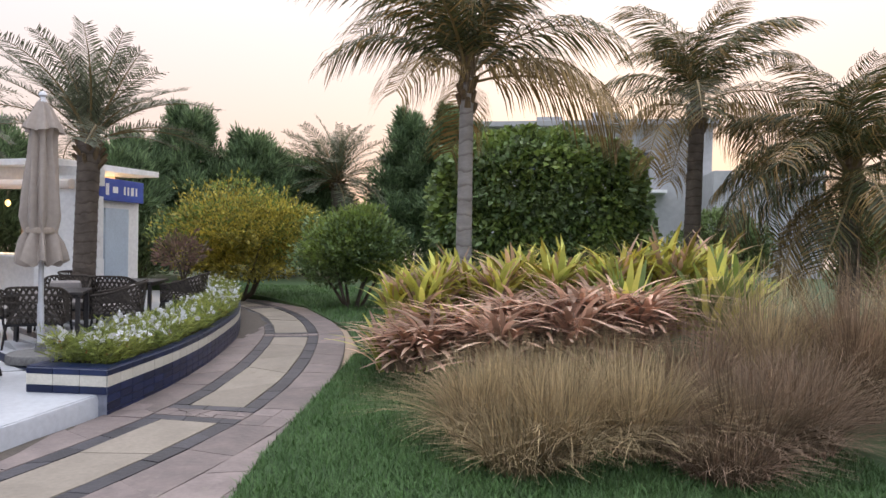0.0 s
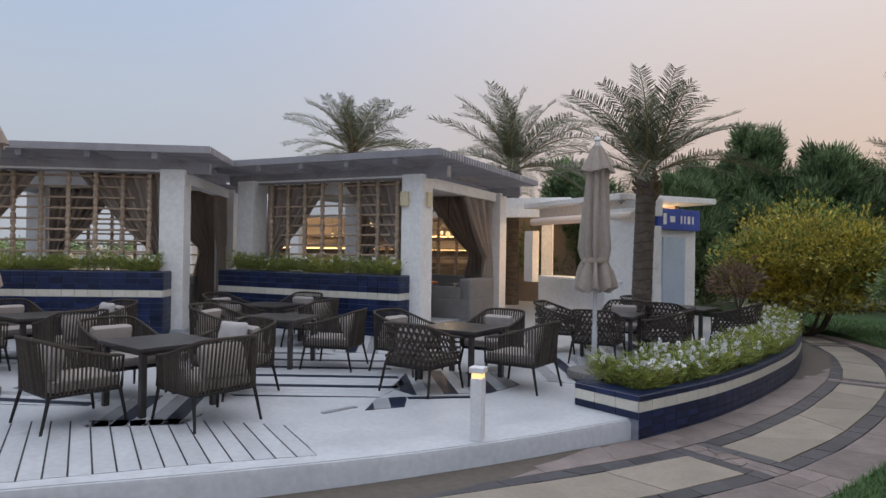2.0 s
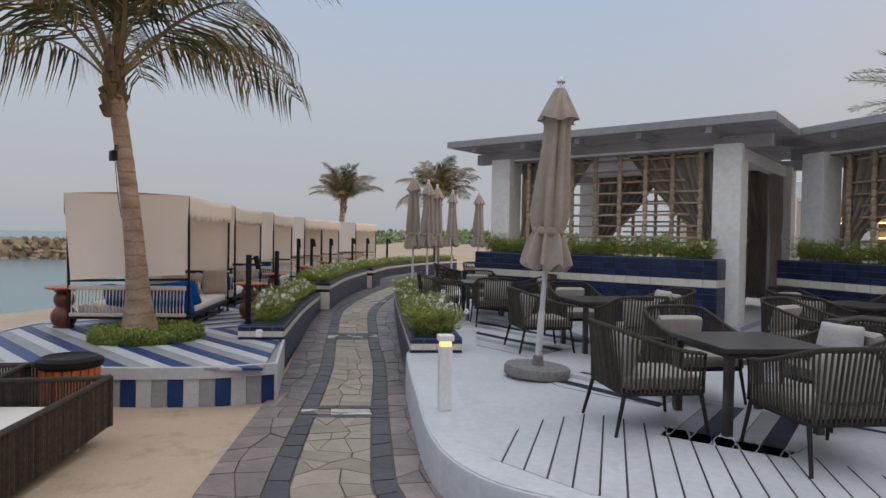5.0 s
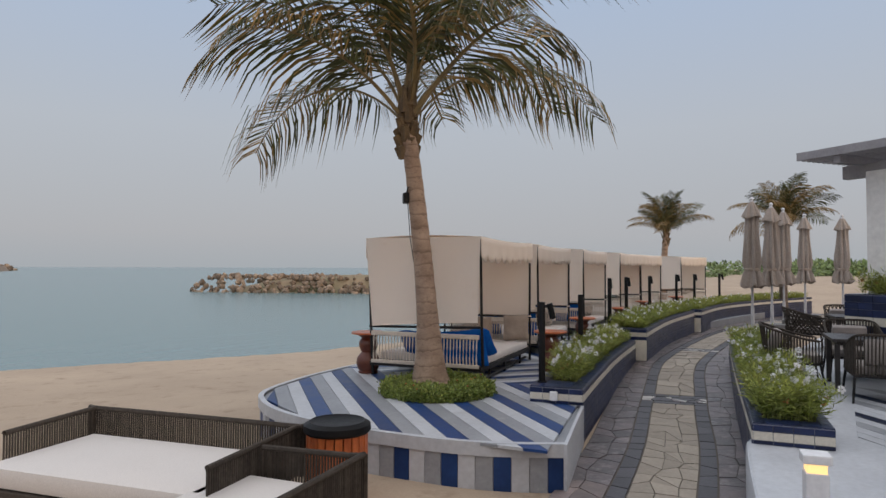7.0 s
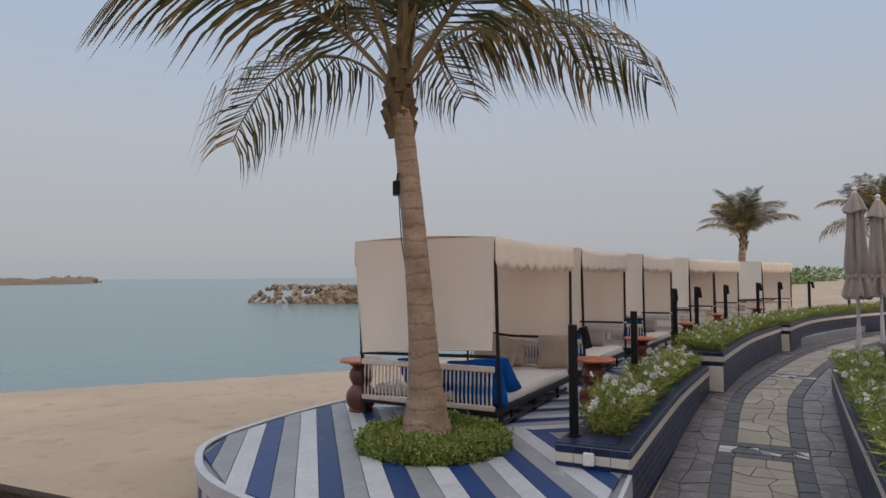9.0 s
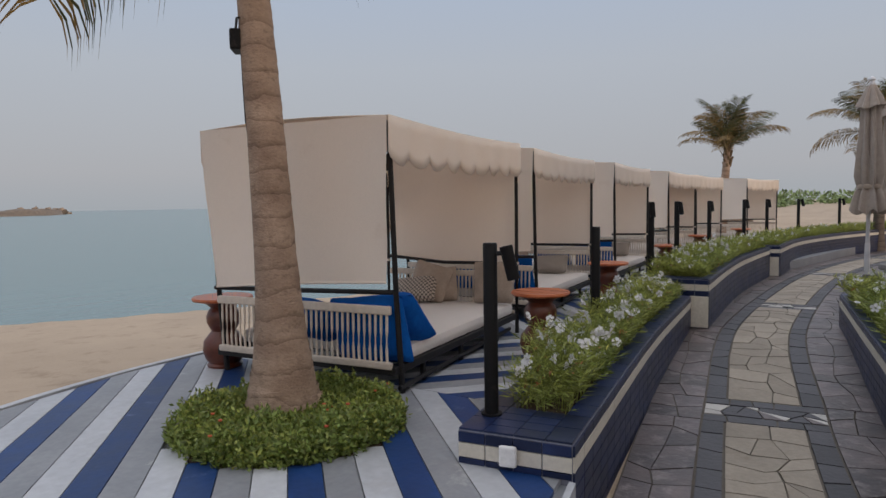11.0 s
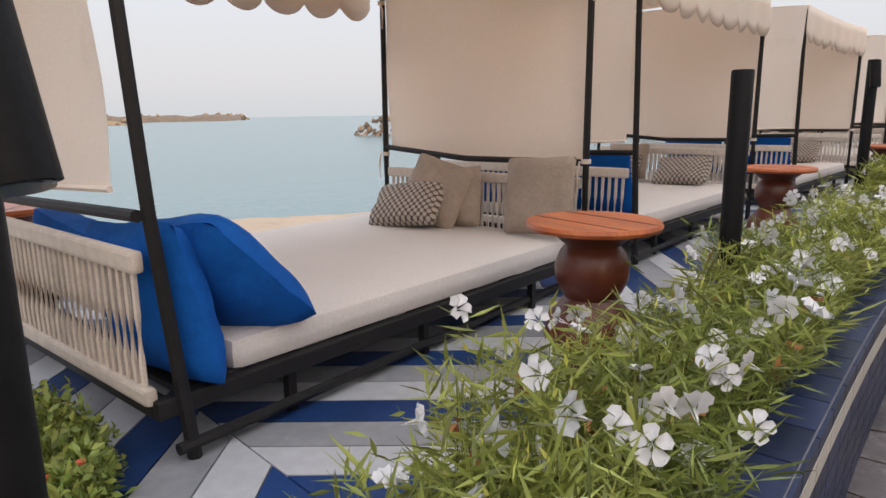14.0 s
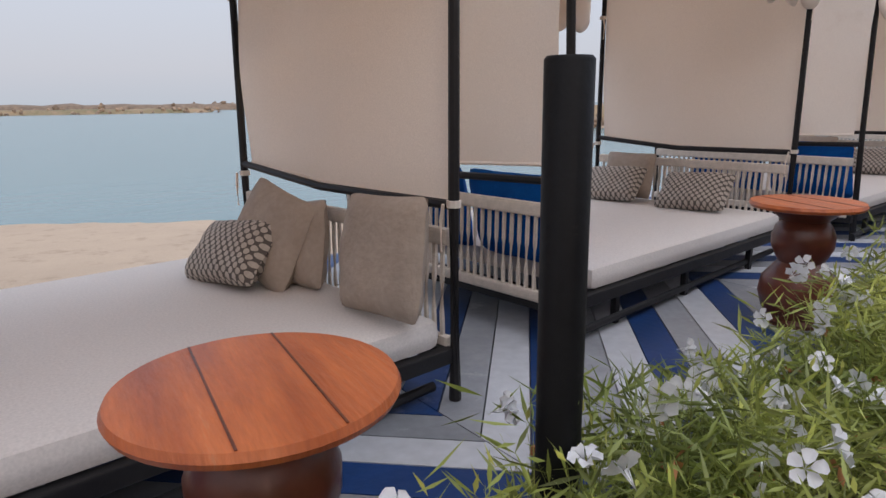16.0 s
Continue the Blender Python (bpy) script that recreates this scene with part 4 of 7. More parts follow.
def curtain(label, m, w_top, w_tie, h, tie_h, side=1, mat_=M_CURTAIN):
    """A drape gathered to one side and tied: folds across, drawn in at the tie."""
    nu, nv = 40, 22
    verts, faces = [], []
    for j in range(nv + 1):
        z = h * (1 - j / nv)
        if z > tie_h:
            k = ((z - tie_h) / (h - tie_h)) ** 0.8
            w = w_tie + (w_top - w_tie) * k
        else:
            w = w_tie * (1 + 0.9 * ((tie_h - z) / tie_h) ** 0.7)
        for i in range(nu + 1):
            t = i / nu
            x = side * (t * w)
            y = 0.06 * math.sin(t * 7.5 * 2 * math.pi + 0.3 * math.sin(3 * z)) + 0.025 * math.sin(t * 23 + z * 2)
            verts.append((x, y, z))
    for j in range(nv):
        for i in range(nu):
            a = j * (nu + 1) + i
            faces.append((a, a + 1, a + nu + 2, a + nu + 1))
    me = raw_mesh("curtain", np.array(verts), np.array(faces), mat_)
    for p in me.polygons:
        p.use_smooth = True
    ob = new("curtain", me)
    ob.matrix_world = m
    md = ob.modifiers.new("thickness", "SOLIDIFY")
    md.thickness = 0.008
    return tagged(ob, label, "curtain", group="tied curtains")


def trellis(label, m, w, z0, z1, poles, bars):
    tr = thing("trellis", label, "trellis", m)
    for i in range(poles):
        x = w * (i + 0.5) / poles
        bm = bmesh.new()
        prof = []
        z = z0
        while z < z1:
            prof += [(0.030, z), (0.044, z + 0.03), (0.044, z + 0.09), (0.030, z + 0.12)]
            z += 0.125
        lathe(bm, [(r, zz - z0) for r, zz in prof], 10, (x, 0, z0))
        part("pole", bm, M_BAMBOO, tr)
    for k in range(bars):
        z = z0 + (z1 - z0) * (k + 0.6) / bars
        a = random.Random(k + poles).uniform(0, 0.25) * w
        bm = bmesh.new()
        cyl(bm, (a, 0.05, z), (w - random.Random(k * 3 + 1).uniform(0, 0.2) * w, 0.05, z + 0.01), 0.019, seg=8)
        part("bar", bm, M_BAMBOO, tr)
    return tr


U1, U2 = Vector((0.607, 0.795)), Vector((0.93, 0.367))
F1, F2 = frame_at((-13.75, 2.90), U1), frame_at((-12.25, 8.12), U2)
pavilion("white-columned pavilion with a grey slatted pergola roof and curtains", F1, 4.58, 4.2, 0.25, 3.05, (0.75, 0.55, 0.45, 0.3))
pavilion("white-columned lounge pavilion with a grey slatted pergola roof", F2, 4.3, 4.3, 0.36, 3.06, (0.6, 0.6, 0.5, 0.5))
BOX_ROWS = [(0.10, M_TILE_NAVY), (0.10, M_TILE_NAVY), (0.10, M_TILE_NAVY), (0.12, M_TILE_CREAM), (0.10, M_TILE_NAVY)]


def box_planter(label, m, x0, x1, y0, y1, rim):
    a, b = m @ Vector((x0, y0, 0)), m @ Vector((x1, y0, 0))
    face = [(a.x, a.y), ((a.x + b.x) / 2, (a.y + b.y) / 2), (b.x, b.y)]
    return long_planter("planter", label, face, y1 - y0, rim, DECK, rows=BOX_ROWS, tile_w=0.2, side=1)


planters["P1"] = box_planter("high navy-tiled box planter with a cream band before the trellis", F1, -0.05, 4.38, -0.42, 0.10, 1.27)
planters["P2"] = box_planter("high navy-tiled box planter with a cream band before the lounge", F2, -0.1, 4.06, -0.38, 0.12, 1.25)
for k, (F, w) in enumerate(((F1, 4.58), (F2, 4.3))):
    lab = "tan rope-wrapped bamboo trellis behind the planter"
    trellis(lab, F @ Matrix.Translation((0.45, 0.28, 0)), w - 0.9, 1.28, 3.0, 8, 9)
    curtain("taupe curtain tied back at the column", F @ Matrix.Translation((0.45, 0.42, 0.4)), 1.5, 0.26, 2.6, 1.25, 1)
    curtain("taupe curtain tied back at the column", F @ Matrix.Translation((w - 0.45, 0.42, 0.4)), 1.5, 0.26, 2.6, 1.25, -1)
    curtain("taupe curtain tied back at the column", F @ Matrix.Translation((0.45, 3.9, 0.4)) , 1.5, 0.3, 2.6, 1.25, 1)
    curtain("taupe curtain tied back at the column", F @ Matrix.Translation((w - 0.45, 3.9, 0.4)), 1.5, 0.3, 2.6, 1.25, -1)
    curtain("taupe curtain tied to the back column", F @ Matrix.Translation((w - 0.22, 3.85, 0.4)) @ Matrix.Rotation(radians(-90), 4, "Z"), 1.7 if k else 0.9, 0.3, 2.55, 1.2, 1)
    trellis("tan bamboo trellis at the back of the pavilion", F @ Matrix.Translation((0.45, 4.05, 0)), w - 0.9, 0.9, 3.0, 7, 9)
    for sx, sy, rz in ((w - 0.34, -0.03, 0), (w + 0.03, 0.21, 90)):
        if k == 1:
            sc = thing("wall_lamp", "cream square wall lamp on the white column", "lamp", F @ Matrix.Translation((sx, sy, 2.62)) @ Matrix.Rotation(radians(rz), 4, "Z"), group="column wall lamps")
            bm = bmesh.new()
            box(bm, (0, 0, 0), (0.16, 0.06, 0.26), bevel=0.015)
            part("shade", bm, M_SCONCE, sc)
            bm = bmesh.new()
            box(bm, (0, 0.0, 0), (0.18, 0.03, 0.06), bevel=0.005)
            part("clasp", bm, M_SCONCE, sc)


# ---- beach cabanas ----
def sheet(name, verts_fn, nu, nv, mat_, parent, thick=0.006):
    verts = np.array([verts_fn(i / nu, j / nv) for j in range(nv + 1) for i in range(nu + 1)])
    faces = np.array([(j * (nu + 1) + i, j * (nu + 1) + i + 1, (j + 1) * (nu + 1) + i + 1, (j + 1) * (nu + 1) + i) for j in range(nv) for i in range(nu)])
    me = raw_mesh(name, verts, faces, mat_)
    for p in me.polygons:
        p.use_smooth = True
    ob = new(name, me)
    ob.parent = parent
    if thick:
        md = ob.modifiers.new("thickness", "SOLIDIFY")
        md.thickness = thick
    return ob


CL, CD, CH = 2.34, 1.60, 1.855
DEND = (CD, CD - 0.13)  # depth at the near and the far end


def cabana(m, label):
    """Local x along the front away from the terrace, y towards the sea, z from the deck."""
    cb = thing("cabana_daybed", label, "cabana", m, group="beach cabanas")
    # bed frame on low legs
    for y in (0.02, CD - 0.02):
        bm = bmesh.new()
        box(bm, (CL / 2, y, 0.165), (CL, 0.045, 0.055), bevel=0.006)
        part("frame_rail", bm, M_METAL, cb)
    for x in (0.02, CL - 0.02):
        bm = bmesh.new()
        box(bm, (x, CD / 2, 0.165), (0.045, CD - 0.06, 0.055), bevel=0.006)
        part("frame_rail", bm, M_METAL, cb)
    for k in range(7):
        bm = bmesh.new()
        box(bm, (CL * (k + 0.5) / 7, CD / 2, 0.15), (0.09, CD - 0.08, 0.02))
        part("bed_slat", bm, M_METAL, cb)
    bm = bmesh.new()
    cyl(bm, (0.04, -0.01, 0.045), (CL - 0.05, 0.06, 0.045), 0.018, seg=8)
    part("stretcher", bm, M_METAL, cb)
    for x in (0.45, 1.1, CL - 0.45):
        bm = bmesh.new()
        box(bm, (x, 0.035, 0.07), (0.03, 0.03, 0.14))
        part("leg", bm, M_METAL, cb)
    # poles
    for x in (0.0, CL):
        for y in (0.0, DEND[x > 0]):
            bm = bmesh.new()
            tube(bm, [(x + (0.09 if x == 0 else 0), y, 0), (x + (0.03 if x == 0 else 0), y, 0.7), (x - (0.02 if x == 0 else -0.01), y, CH - 0.03)], [0.022, 0.019, 0.017], 8)
            part("pole", bm, M_METAL, cb, smooth=True)
    for y in (0.0, CD):
        bm = bmesh.new()
        cyl(bm, (-0.05, y, CH - 0.05), (CL + 0.02, y, CH - 0.05), 0.015, seg=8)
        part("top_rail", bm, M_METAL, cb)
    # mattress with soft edges
    bm = bmesh.new()
    box(bm, (CL / 2 + 0.10, CD / 2, 0.245), (CL - 0.28, CD - 0.04, 0.11), bevel=0.045)
    part("mattress", bm, M_MATTRESS, cb, smooth=True)
    # rope panels at both ends and low along the back
    bm = bmesh.new()
    tube(bm, [(0, 0, 0), (0, 0.004, 0.12), (0, 0, 0.24), (0, -0.004, 0.40)], 0.0095, 6)
    slat_me = mesh_of("rope_slat", bm, M_ROPE_CREAM)
    for x in (0.0, CL):
        for z, h, mm in ((0.575, 0.06, M_ROPE_CREAM), (0.20, 0.05, M_ROPE_CREAM)):
            bm = bmesh.new()
            box(bm, (x, DEND[x > 0] / 2, z), (0.035, DEND[x > 0] - 0.05, h), bevel=0.012)
            part("panel_rail", bm, mm, cb)
        bm = bmesh.new()
        tube(bm, [(x, 0, 0.70 if x == 0 else 0.685), (x, CD * 0.5, 0.68), (x, DEND[x > 0], 0.665 if x == 0 else 0.735)], 0.017, 8)
        part("arm_rail", bm, M_METAL, cb)
        for k in range(34):
            y = 0.06 + (DEND[x > 0] - 0.12) * k / 33
            piece("rope_slat", slat_me, cb, Matrix.Translation((x, y, 0.185)))
    # canopy: roof, scalloped valances, end sheets
    sheet("roof", lambda u, v: (-0.07 + (CL + 0.12) * u, -0.02 + (CD + 0.04) * v, CH + 0.03 * math.sin(math.pi * v) - 0.025 * math.sin(math.pi * u) * (1 - v * 0.5)), 12, 12, M_CANVAS, cb)
    for y, s in ((-0.025, 1), (CD + 0.025, -1)):
        n = 9
        sheet("valance", lambda u, v, y=y, s=s: (-0.07 + (CL + 0.12) * u, y - s * 0.012 * v * math.sin(u * 40), CH + 0.002 - 0.025 * math.sin(math.pi * u) - v * (0.235 + 0.085 * abs(math.sin(math.pi * n * u)) ** 0.6)), 132, 4, M_CANVAS, cb)
    # the near sheet ends above its rail, the far one is tied to the rail
    for x, zf, zb, ya, yb in ((-0.075, 0.77, 0.68, 0.03, 1.54), (CL + 0.022, 0.69, 0.74, 0.03, DEND[1] - 0.04)):
        ym = CD + 0.02 if x < 0 else DEND[1]
        sheet("end_sheet", lambda u, v, x=x, zf=zf, zb=zb, ya=ya, yb=yb, ym=ym: (x + (0.03 * v if x < 0 else 0.0) + 0.045 * noise.noise(Vector((u * 3.1 + x, v * 1.6, x))) * math.sin(math.pi * min(1, v * 1.02)) + 0.012 * math.sin(u * 17 + 2.2 * v) * v * (1 - 0.7 * v), (ya * v - 0.02 * (1 - v)) * (1 - u) + (yb * v + ym * (1 - v)) * u, CH - (CH - zf - (zb - zf) * u + (0.02 if x > 0 else -0.01) * math.sin(math.pi * u)) * v), 30, 16, M_CANVAS, cb, 0.0)
        bm = bmesh.new()
        tube(bm, [(x + (0.03 if x < 0 else 0), ya + (yb - ya) * k / 8, zf + (zb - zf) * k / 8 - (0.02 if x > 0 else -0.01) * math.sin(math.pi * k / 8)) for k in range(9)], 0.009, 6)
        part("hem", bm, M_CANVAS, cb, smooth=True)
    # cloth ties round the far poles
    for y in (0.0, DEND[1]):
        for z, s in ((CH - 0.22, 1), (0.69, -1)):
            bm = bmesh.new()
            tube(bm, [(CL - 0.03, y - 0.02 * s, z), (CL - 0.028, y - 0.035 * s, z - 0.06), (CL - 0.03, y - 0.03 * s, z - 0.16)], [0.006, 0.007, 0.004], 5)
            cyl(bm, (CL, y, z - 0.012), (CL, y, z + 0.012), 0.025, seg=10)
            part("tie", bm, M_CANVAS, cb)
    return cb


CAB = [(-9.93, -1.48, 186.4), (-12.90, -1.85, 185.5), (-16.05, -2.02, 184.0), (-19.6, -2.12, 180.0), (-22.05, -2.12, 177.0), (-26.0, -1.62, 168.0)]


def cab_pose(x, y, deg):
    return Matrix.Translation((x, y, DECK)) @ Matrix.Rotation(radians(deg), 4, "Z")


first = cabana(cab_pose(*CAB[0]), "cream canvas cabana with a cushioned daybed and rope ends")
for c in CAB[1:]:
    copy_thing(first, cab_pose(*c))


# ---- closed parasols ----
def parasol(label):
    """A furled parasol on a round granite foot; origin on the deck."""
    um = thing("parasol", label, "parasol", group="closed parasols")
    bm = bmesh.new()
    lathe(bm, [(0.30, 0.0), (0.325, 0.02), (0.325, 0.085), (0.31, 0.105), (0.06, 0.11), (0.05, 0.2), (0.035, 0.21)], 28)
    part("base", bm, M_GRANITE, um, "round speckled granite base", smooth=True)
    bm = bmesh.new()
    cyl(bm, (0, 0, 0.2), (0, 0, 2.75), 0.026, seg=14)
    part("pole", bm, M_POLE, um, smooth=True)
    bm = bmesh.new()
    lathe(bm, [(0.034, 0.2), (0.034, 0.62), (0.03, 0.64)], 14)
    part("sleeve", bm, M_POLE, um, smooth=True)
    rnd = random.Random(4)
    seg, prof = 72, [(2.86, 0.03), (2.80, 0.07), (2.68, 0.12), (2.56, 0.175), (2.52, 0.19), (2.525, 0.13), (2.46, 0.115), (2.2, 0.13), (1.85, 0.155), (1.58, 0.17), (1.47, 0.15), (1.42, 0.135), (1.36, 0.15), (1.27, 0.172), (1.17, 0.195), (1.08, 0.21), (1.10, 0.14)]
    rings = []
    bm = bmesh.new()
    for j, (z, r) in enumerate(prof):
        ring = []
        for i in range(seg):
            a = 2 * math.pi * i / seg
            f = 0.20 * math.sin(8 * a + 0.35 * z) + 0.08 * math.sin(13 * a + 4 * z) + 0.05 * math.sin(5 * a - 3 * z)
            k = 0.25 if j < 2 else (0.7 if j < 5 else (1.0 if j < 12 else 1.5))
            rr = r * (1 + k * f)
            ring.append(bm.verts.new((rr * math.cos(a), rr * math.sin(a) * 0.92, z + 0.04 * math.sin(8 * a + 1) * (j > 12) + 0.02 * math.sin(3 * a) * (j in (3, 4, 5)) + rnd.uniform(-0.006, 0.006))))
        rings.append(ring)
    for a, b in zip(rings, rings[1:]):
        for i in range(seg):
            bm.faces.new((a[i], a[(i + 1) % seg], b[(i + 1) % seg], b[i]))
    bm.faces.new(rings[0])
    part("canopy", bm, M_UMBRELLA, um, "furled taupe canvas canopy", smooth=True)
    bm = bmesh.new()
    lathe(bm, [(0.148, 1.40), (0.156, 1.42), (0.156, 1.45), (0.148, 1.47)], 24)
    part("strap", bm, M_TAUPE, um)
    bm = bmesh.new()
    lathe(bm, [(0.03, 2.78), (0.045, 2.80), (0.05, 2.83), (0.03, 2.86), (0.028, 2.88), (0.045, 2.90), (0.035, 2.93), (0.005, 2.95)], 16)
    part("finial", bm, M_POLE, um, smooth=True)
    return um


def at(x, y, z=DECK, deg=0.0):
    return Matrix.Translation((x, y, z)) @ Matrix.Rotation(radians(deg), 4, "Z")


um = parasol("furled taupe parasol on a granite base on the white terrace")
um.matrix_world = at(-7.40, 3.04) @ Matrix.Rotation(radians(-3.5), 4, "X") @ Matrix.Rotation(radians(20), 4, "Z")
for x, y, dg in ((-4.09, 8.92, 75), (-17.4, 1.15, 10), (-18.9, 1.45, 45), (-20.4, 1.65, 130), (-22.6, 2.1, 200), (-23.3, 3.0, 250)):
    copy_thing(um, at(x, y, deg=dg))


# ---- terrace chairs and tables ----
def arm_chair(name, label, woven):
    """A rope arm chair: splayed legs, curved rope back and arms, loose cushion. Faces +y, origin on the deck."""
    ch = thing(name, label, "chair", group="woven terrace chairs" if woven else "rope terrace chairs")
    W, D_, SH, BH, AH = 0.30, 0.30, 0.34, 0.74, 0.60
    for sx in (-1, 1):
        for sy in (-1, 1):
            bm = bmesh.new()
            tube(bm, [(sx * (W + 0.02), sy * (D_ + (0.03 if sy > 0 else 0.05)), 0), (sx * (W - 0.01), sy * (D_ - 0.02), SH - 0.04)], [0.012, 0.016], 8)
            part("leg", bm, M_METAL, ch)
    bm = bmesh.new()
    box(bm, (0, 0, SH - 0.05), (2 * W, 2 * D_, 0.03), bevel=0.008)
    part("seat_frame", bm, M_METAL, ch)
    # hoop of the back and arms
    hoop = [(-W, D_, AH - 0.03), (-W - 0.015, 0.1, AH), (-W - 0.01, -D_ + 0.10, BH - 0.05), (-W + 0.05, -D_ - 0.04, BH), (0, -D_ - 0.07, BH + 0.01), (W - 0.05, -D_ - 0.04, BH), (W + 0.01, -D_ + 0.10, BH - 0.05), (W + 0.015, 0.1, AH), (W, D_, AH - 0.03)]
    smooth_hoop = [q for q, t in on_curve(hoop, 0.035)]
    bm = bmesh.new()
    tube(bm, [(-W, D_ - 0.01, SH - 0.04)] + smooth_hoop + [(W, D_ - 0.01, SH - 0.04)], 0.015, 8)
    part("arm_hoop", bm, M_ROPE_GREY, ch, smooth=True)
    foot = lambda p: Vector((max(-W, min(W, p.x * 0.98)), max(-D_, min(D_, p.y)), SH - 0.045))
    if woven:
        n = len(smooth_hoop)
        bm = bmesh.new()
        for i in range(0, n - 1, 2):
            for s in (8, -8):
                j = min(max(i + s, 0), n - 1)
                a, b = smooth_hoop[i], foot(smooth_hoop[j])
                d = (b - a).normalized()
                side = d.cross(Vector((a.x, a.y, 0)).normalized()) * 0.013
                out = Vector((a.x, a.y, 0)).normalized() * (0.004 if s > 0 else -0.004)
                mid = (a + b) / 2 + out * 2
                vs = [bm.verts.new(p) for p in (a - side + out, a + side + out, mid + side, mid - side)]
                bm.faces.new(vs)
                vs2 = [bm.verts.new(p) for p in (mid - side, mid + side, b + side + out, b - side + out)]
                bm.faces.new(vs2)
        for k in range(1, 5):
            t = k / 5
            line = [p.lerp(foot(p), t) for p in smooth_hoop]
            for a, b in zip(line, line[1:]):
                up = Vector((0, 0, 0.012))
                bm.faces.new([bm.verts.new(p) for p in (a - up, b - up, b + up, a + up)])
        part("weave", bm, M_ROPE_GREY, ch, "open diamond weave of flat grey rope")
    else:
        bm = bmesh.new()
        for p in smooth_hoop:
            cyl(bm, foot(p), p, 0.0085, seg=5)
        tagged(part("rope_back", bm, M_ROPE_GREY, ch, "upright grey-brown cords"), kind="stuff")
    bm = bmesh.new()
    box(bm, (0, 0.02, SH + 0.015), (2 * W - 0.05, 2 * D_ - 0.04, 0.10), bevel=0.035)
    part("seat_cushion", bm, M_SEAT, ch, "grey-brown seat cushion", smooth=True)
    bm = bmesh.new()
    r = Matrix.Translation((0.02, -D_ + 0.10, SH + 0.20)) @ Matrix.Rotation(radians(-18), 4, "X")
    box(bm, (0, 0, 0), (0.42, 0.11, 0.30), bevel=0.05, m=r)
    part("back_cushion", bm, M_SEAT, ch, smooth=True)
    return ch


def dining_table(label):
    tb = thing("terrace_table", label, "table", group="dark terrace tables")
    bm = bmesh.new()
    box(bm, (0, 0, 0.605), (0.82, 0.82, 0.035), bevel=0.006)
    part("tabletop", bm, M_TABLE_DARK, tb)
    bm = bmesh.new()
    box(bm, (0, 0, 0.565), (0.70, 0.70, 0.045))
    part("apron", bm, M_TABLE_DARK, tb)
    for sx in (-1, 1):
        for sy in (-1, 1):
            bm = bmesh.new()
            box(bm, (sx * 0.35, sy * 0.35, 0.28), (0.055, 0.055, 0.56), bevel=0.004)
            part("leg", bm, M_TABLE_DARK, tb)
    return tb


rope_chair = arm_chair("arm_chair", "grey-brown rope arm chair with a cushion on thin splayed legs", False)
woven_chair = arm_chair("arm_chair", "dark arm chair in open diamond rope weave with a cushion", True)
table0 = dining_table("square dark-stained wooden terrace table")
GROUPS = [  # table x, y, turn, woven?, chairs present (angles)
    (-5.92, 4.42, 9, (("r", -90), ("r", 0), ("r", 180), ("r", 90))),
    (-5.08, 7.62, 14, (("w", -90), ("r", 0), ("r", 180), ("r", 90))),
    (-9.15, 4.05, 12, (("r", -90), ("r", 0), ("r", 180), ("r", 90))),
    (-12.0, 2.75, 6, (("r", -90), ("r", 0), ("r", 180), ("r", 90))),
    (-9.15, 7.25, 25, (("r", -90), ("r", 0), ("r", 180), ("r", 90))),
    (-7.3, 6.4, 35, (("r", 0), ("r", 180))),
    (-5.0, 10.7, 20, (("w", -90), ("w", 0), ("w", 180), ("w", 90))),
    (-4.9, 12.9, 5, (("w", -90), ("w", 0), ("w", 180))),
    (-16.2, 2.9, 10, (("w", -90), ("w", 0), ("w", 180))),
]
used = {"r": False, "w": False, "t": False}
for tx, ty, turn, chairs in GROUPS:
    if used["t"]:
        copy_thing(table0, at(tx, ty, deg=turn))
    else:
        table0.matrix_world = at(tx, ty, deg=turn)
        used["t"] = True
    for kind, a in chairs:
        ang = radians(a + turn)
        cx, cy = tx + 0.80 * math.cos(ang), ty + 0.80 * math.sin(ang)
        m = at(cx, cy, deg=a + turn + 90)
        src = rope_chair if kind == "r" else woven_chair
        if used[kind]:
            copy_thing(src, m)
        else:
            src.matrix_world = m
            used[kind] = True


def bollard(label):
    bl = thing("bollard_lamp", label, "lamp", group="white bollard lamps")
    bm = bmesh.new()
    box(bm, (0, 0, 0.25), (0.10, 0.10, 0.50), bevel=0.008)
    part("post", bm, M_BOLLARD, bl)
    bm = bmesh.new()
    box(bm, (0, 0, 0.52), (0.085, 0.085, 0.045))
    part("lamp", bm, M_LAMP_WARM, bl, "warm glowing slot")
    bm = bmesh.new()
    box(bm, (0, 0, 0.565), (0.125, 0.115, 0.045), bevel=0.008)
    part("cap", bm, M_BOLLARD, bl)
    return bl


bl = bollard("short white bollard lamp glowing warm on the deck edge")
bl.matrix_world = at(-3.17, 5.95, deg=25)
copy_thing(bl, at(-6.06, 2.15, deg=100))
bm = bmesh.new()
lathe(bm, [(0.05, 0), (0.05, 0.02), (0.03, 0.035)], 14)
df = part("deck_light", bm, M_METAL)
df.matrix_world = Matrix.Translation((-3.36, 5.42, 0.07)) @ Matrix.Rotation(radians(65), 4, "Z") @ Matrix.Rotation(radians(90), 4, "X")
tagged(df, "small dark recessed step light in the deck fascia", "light")


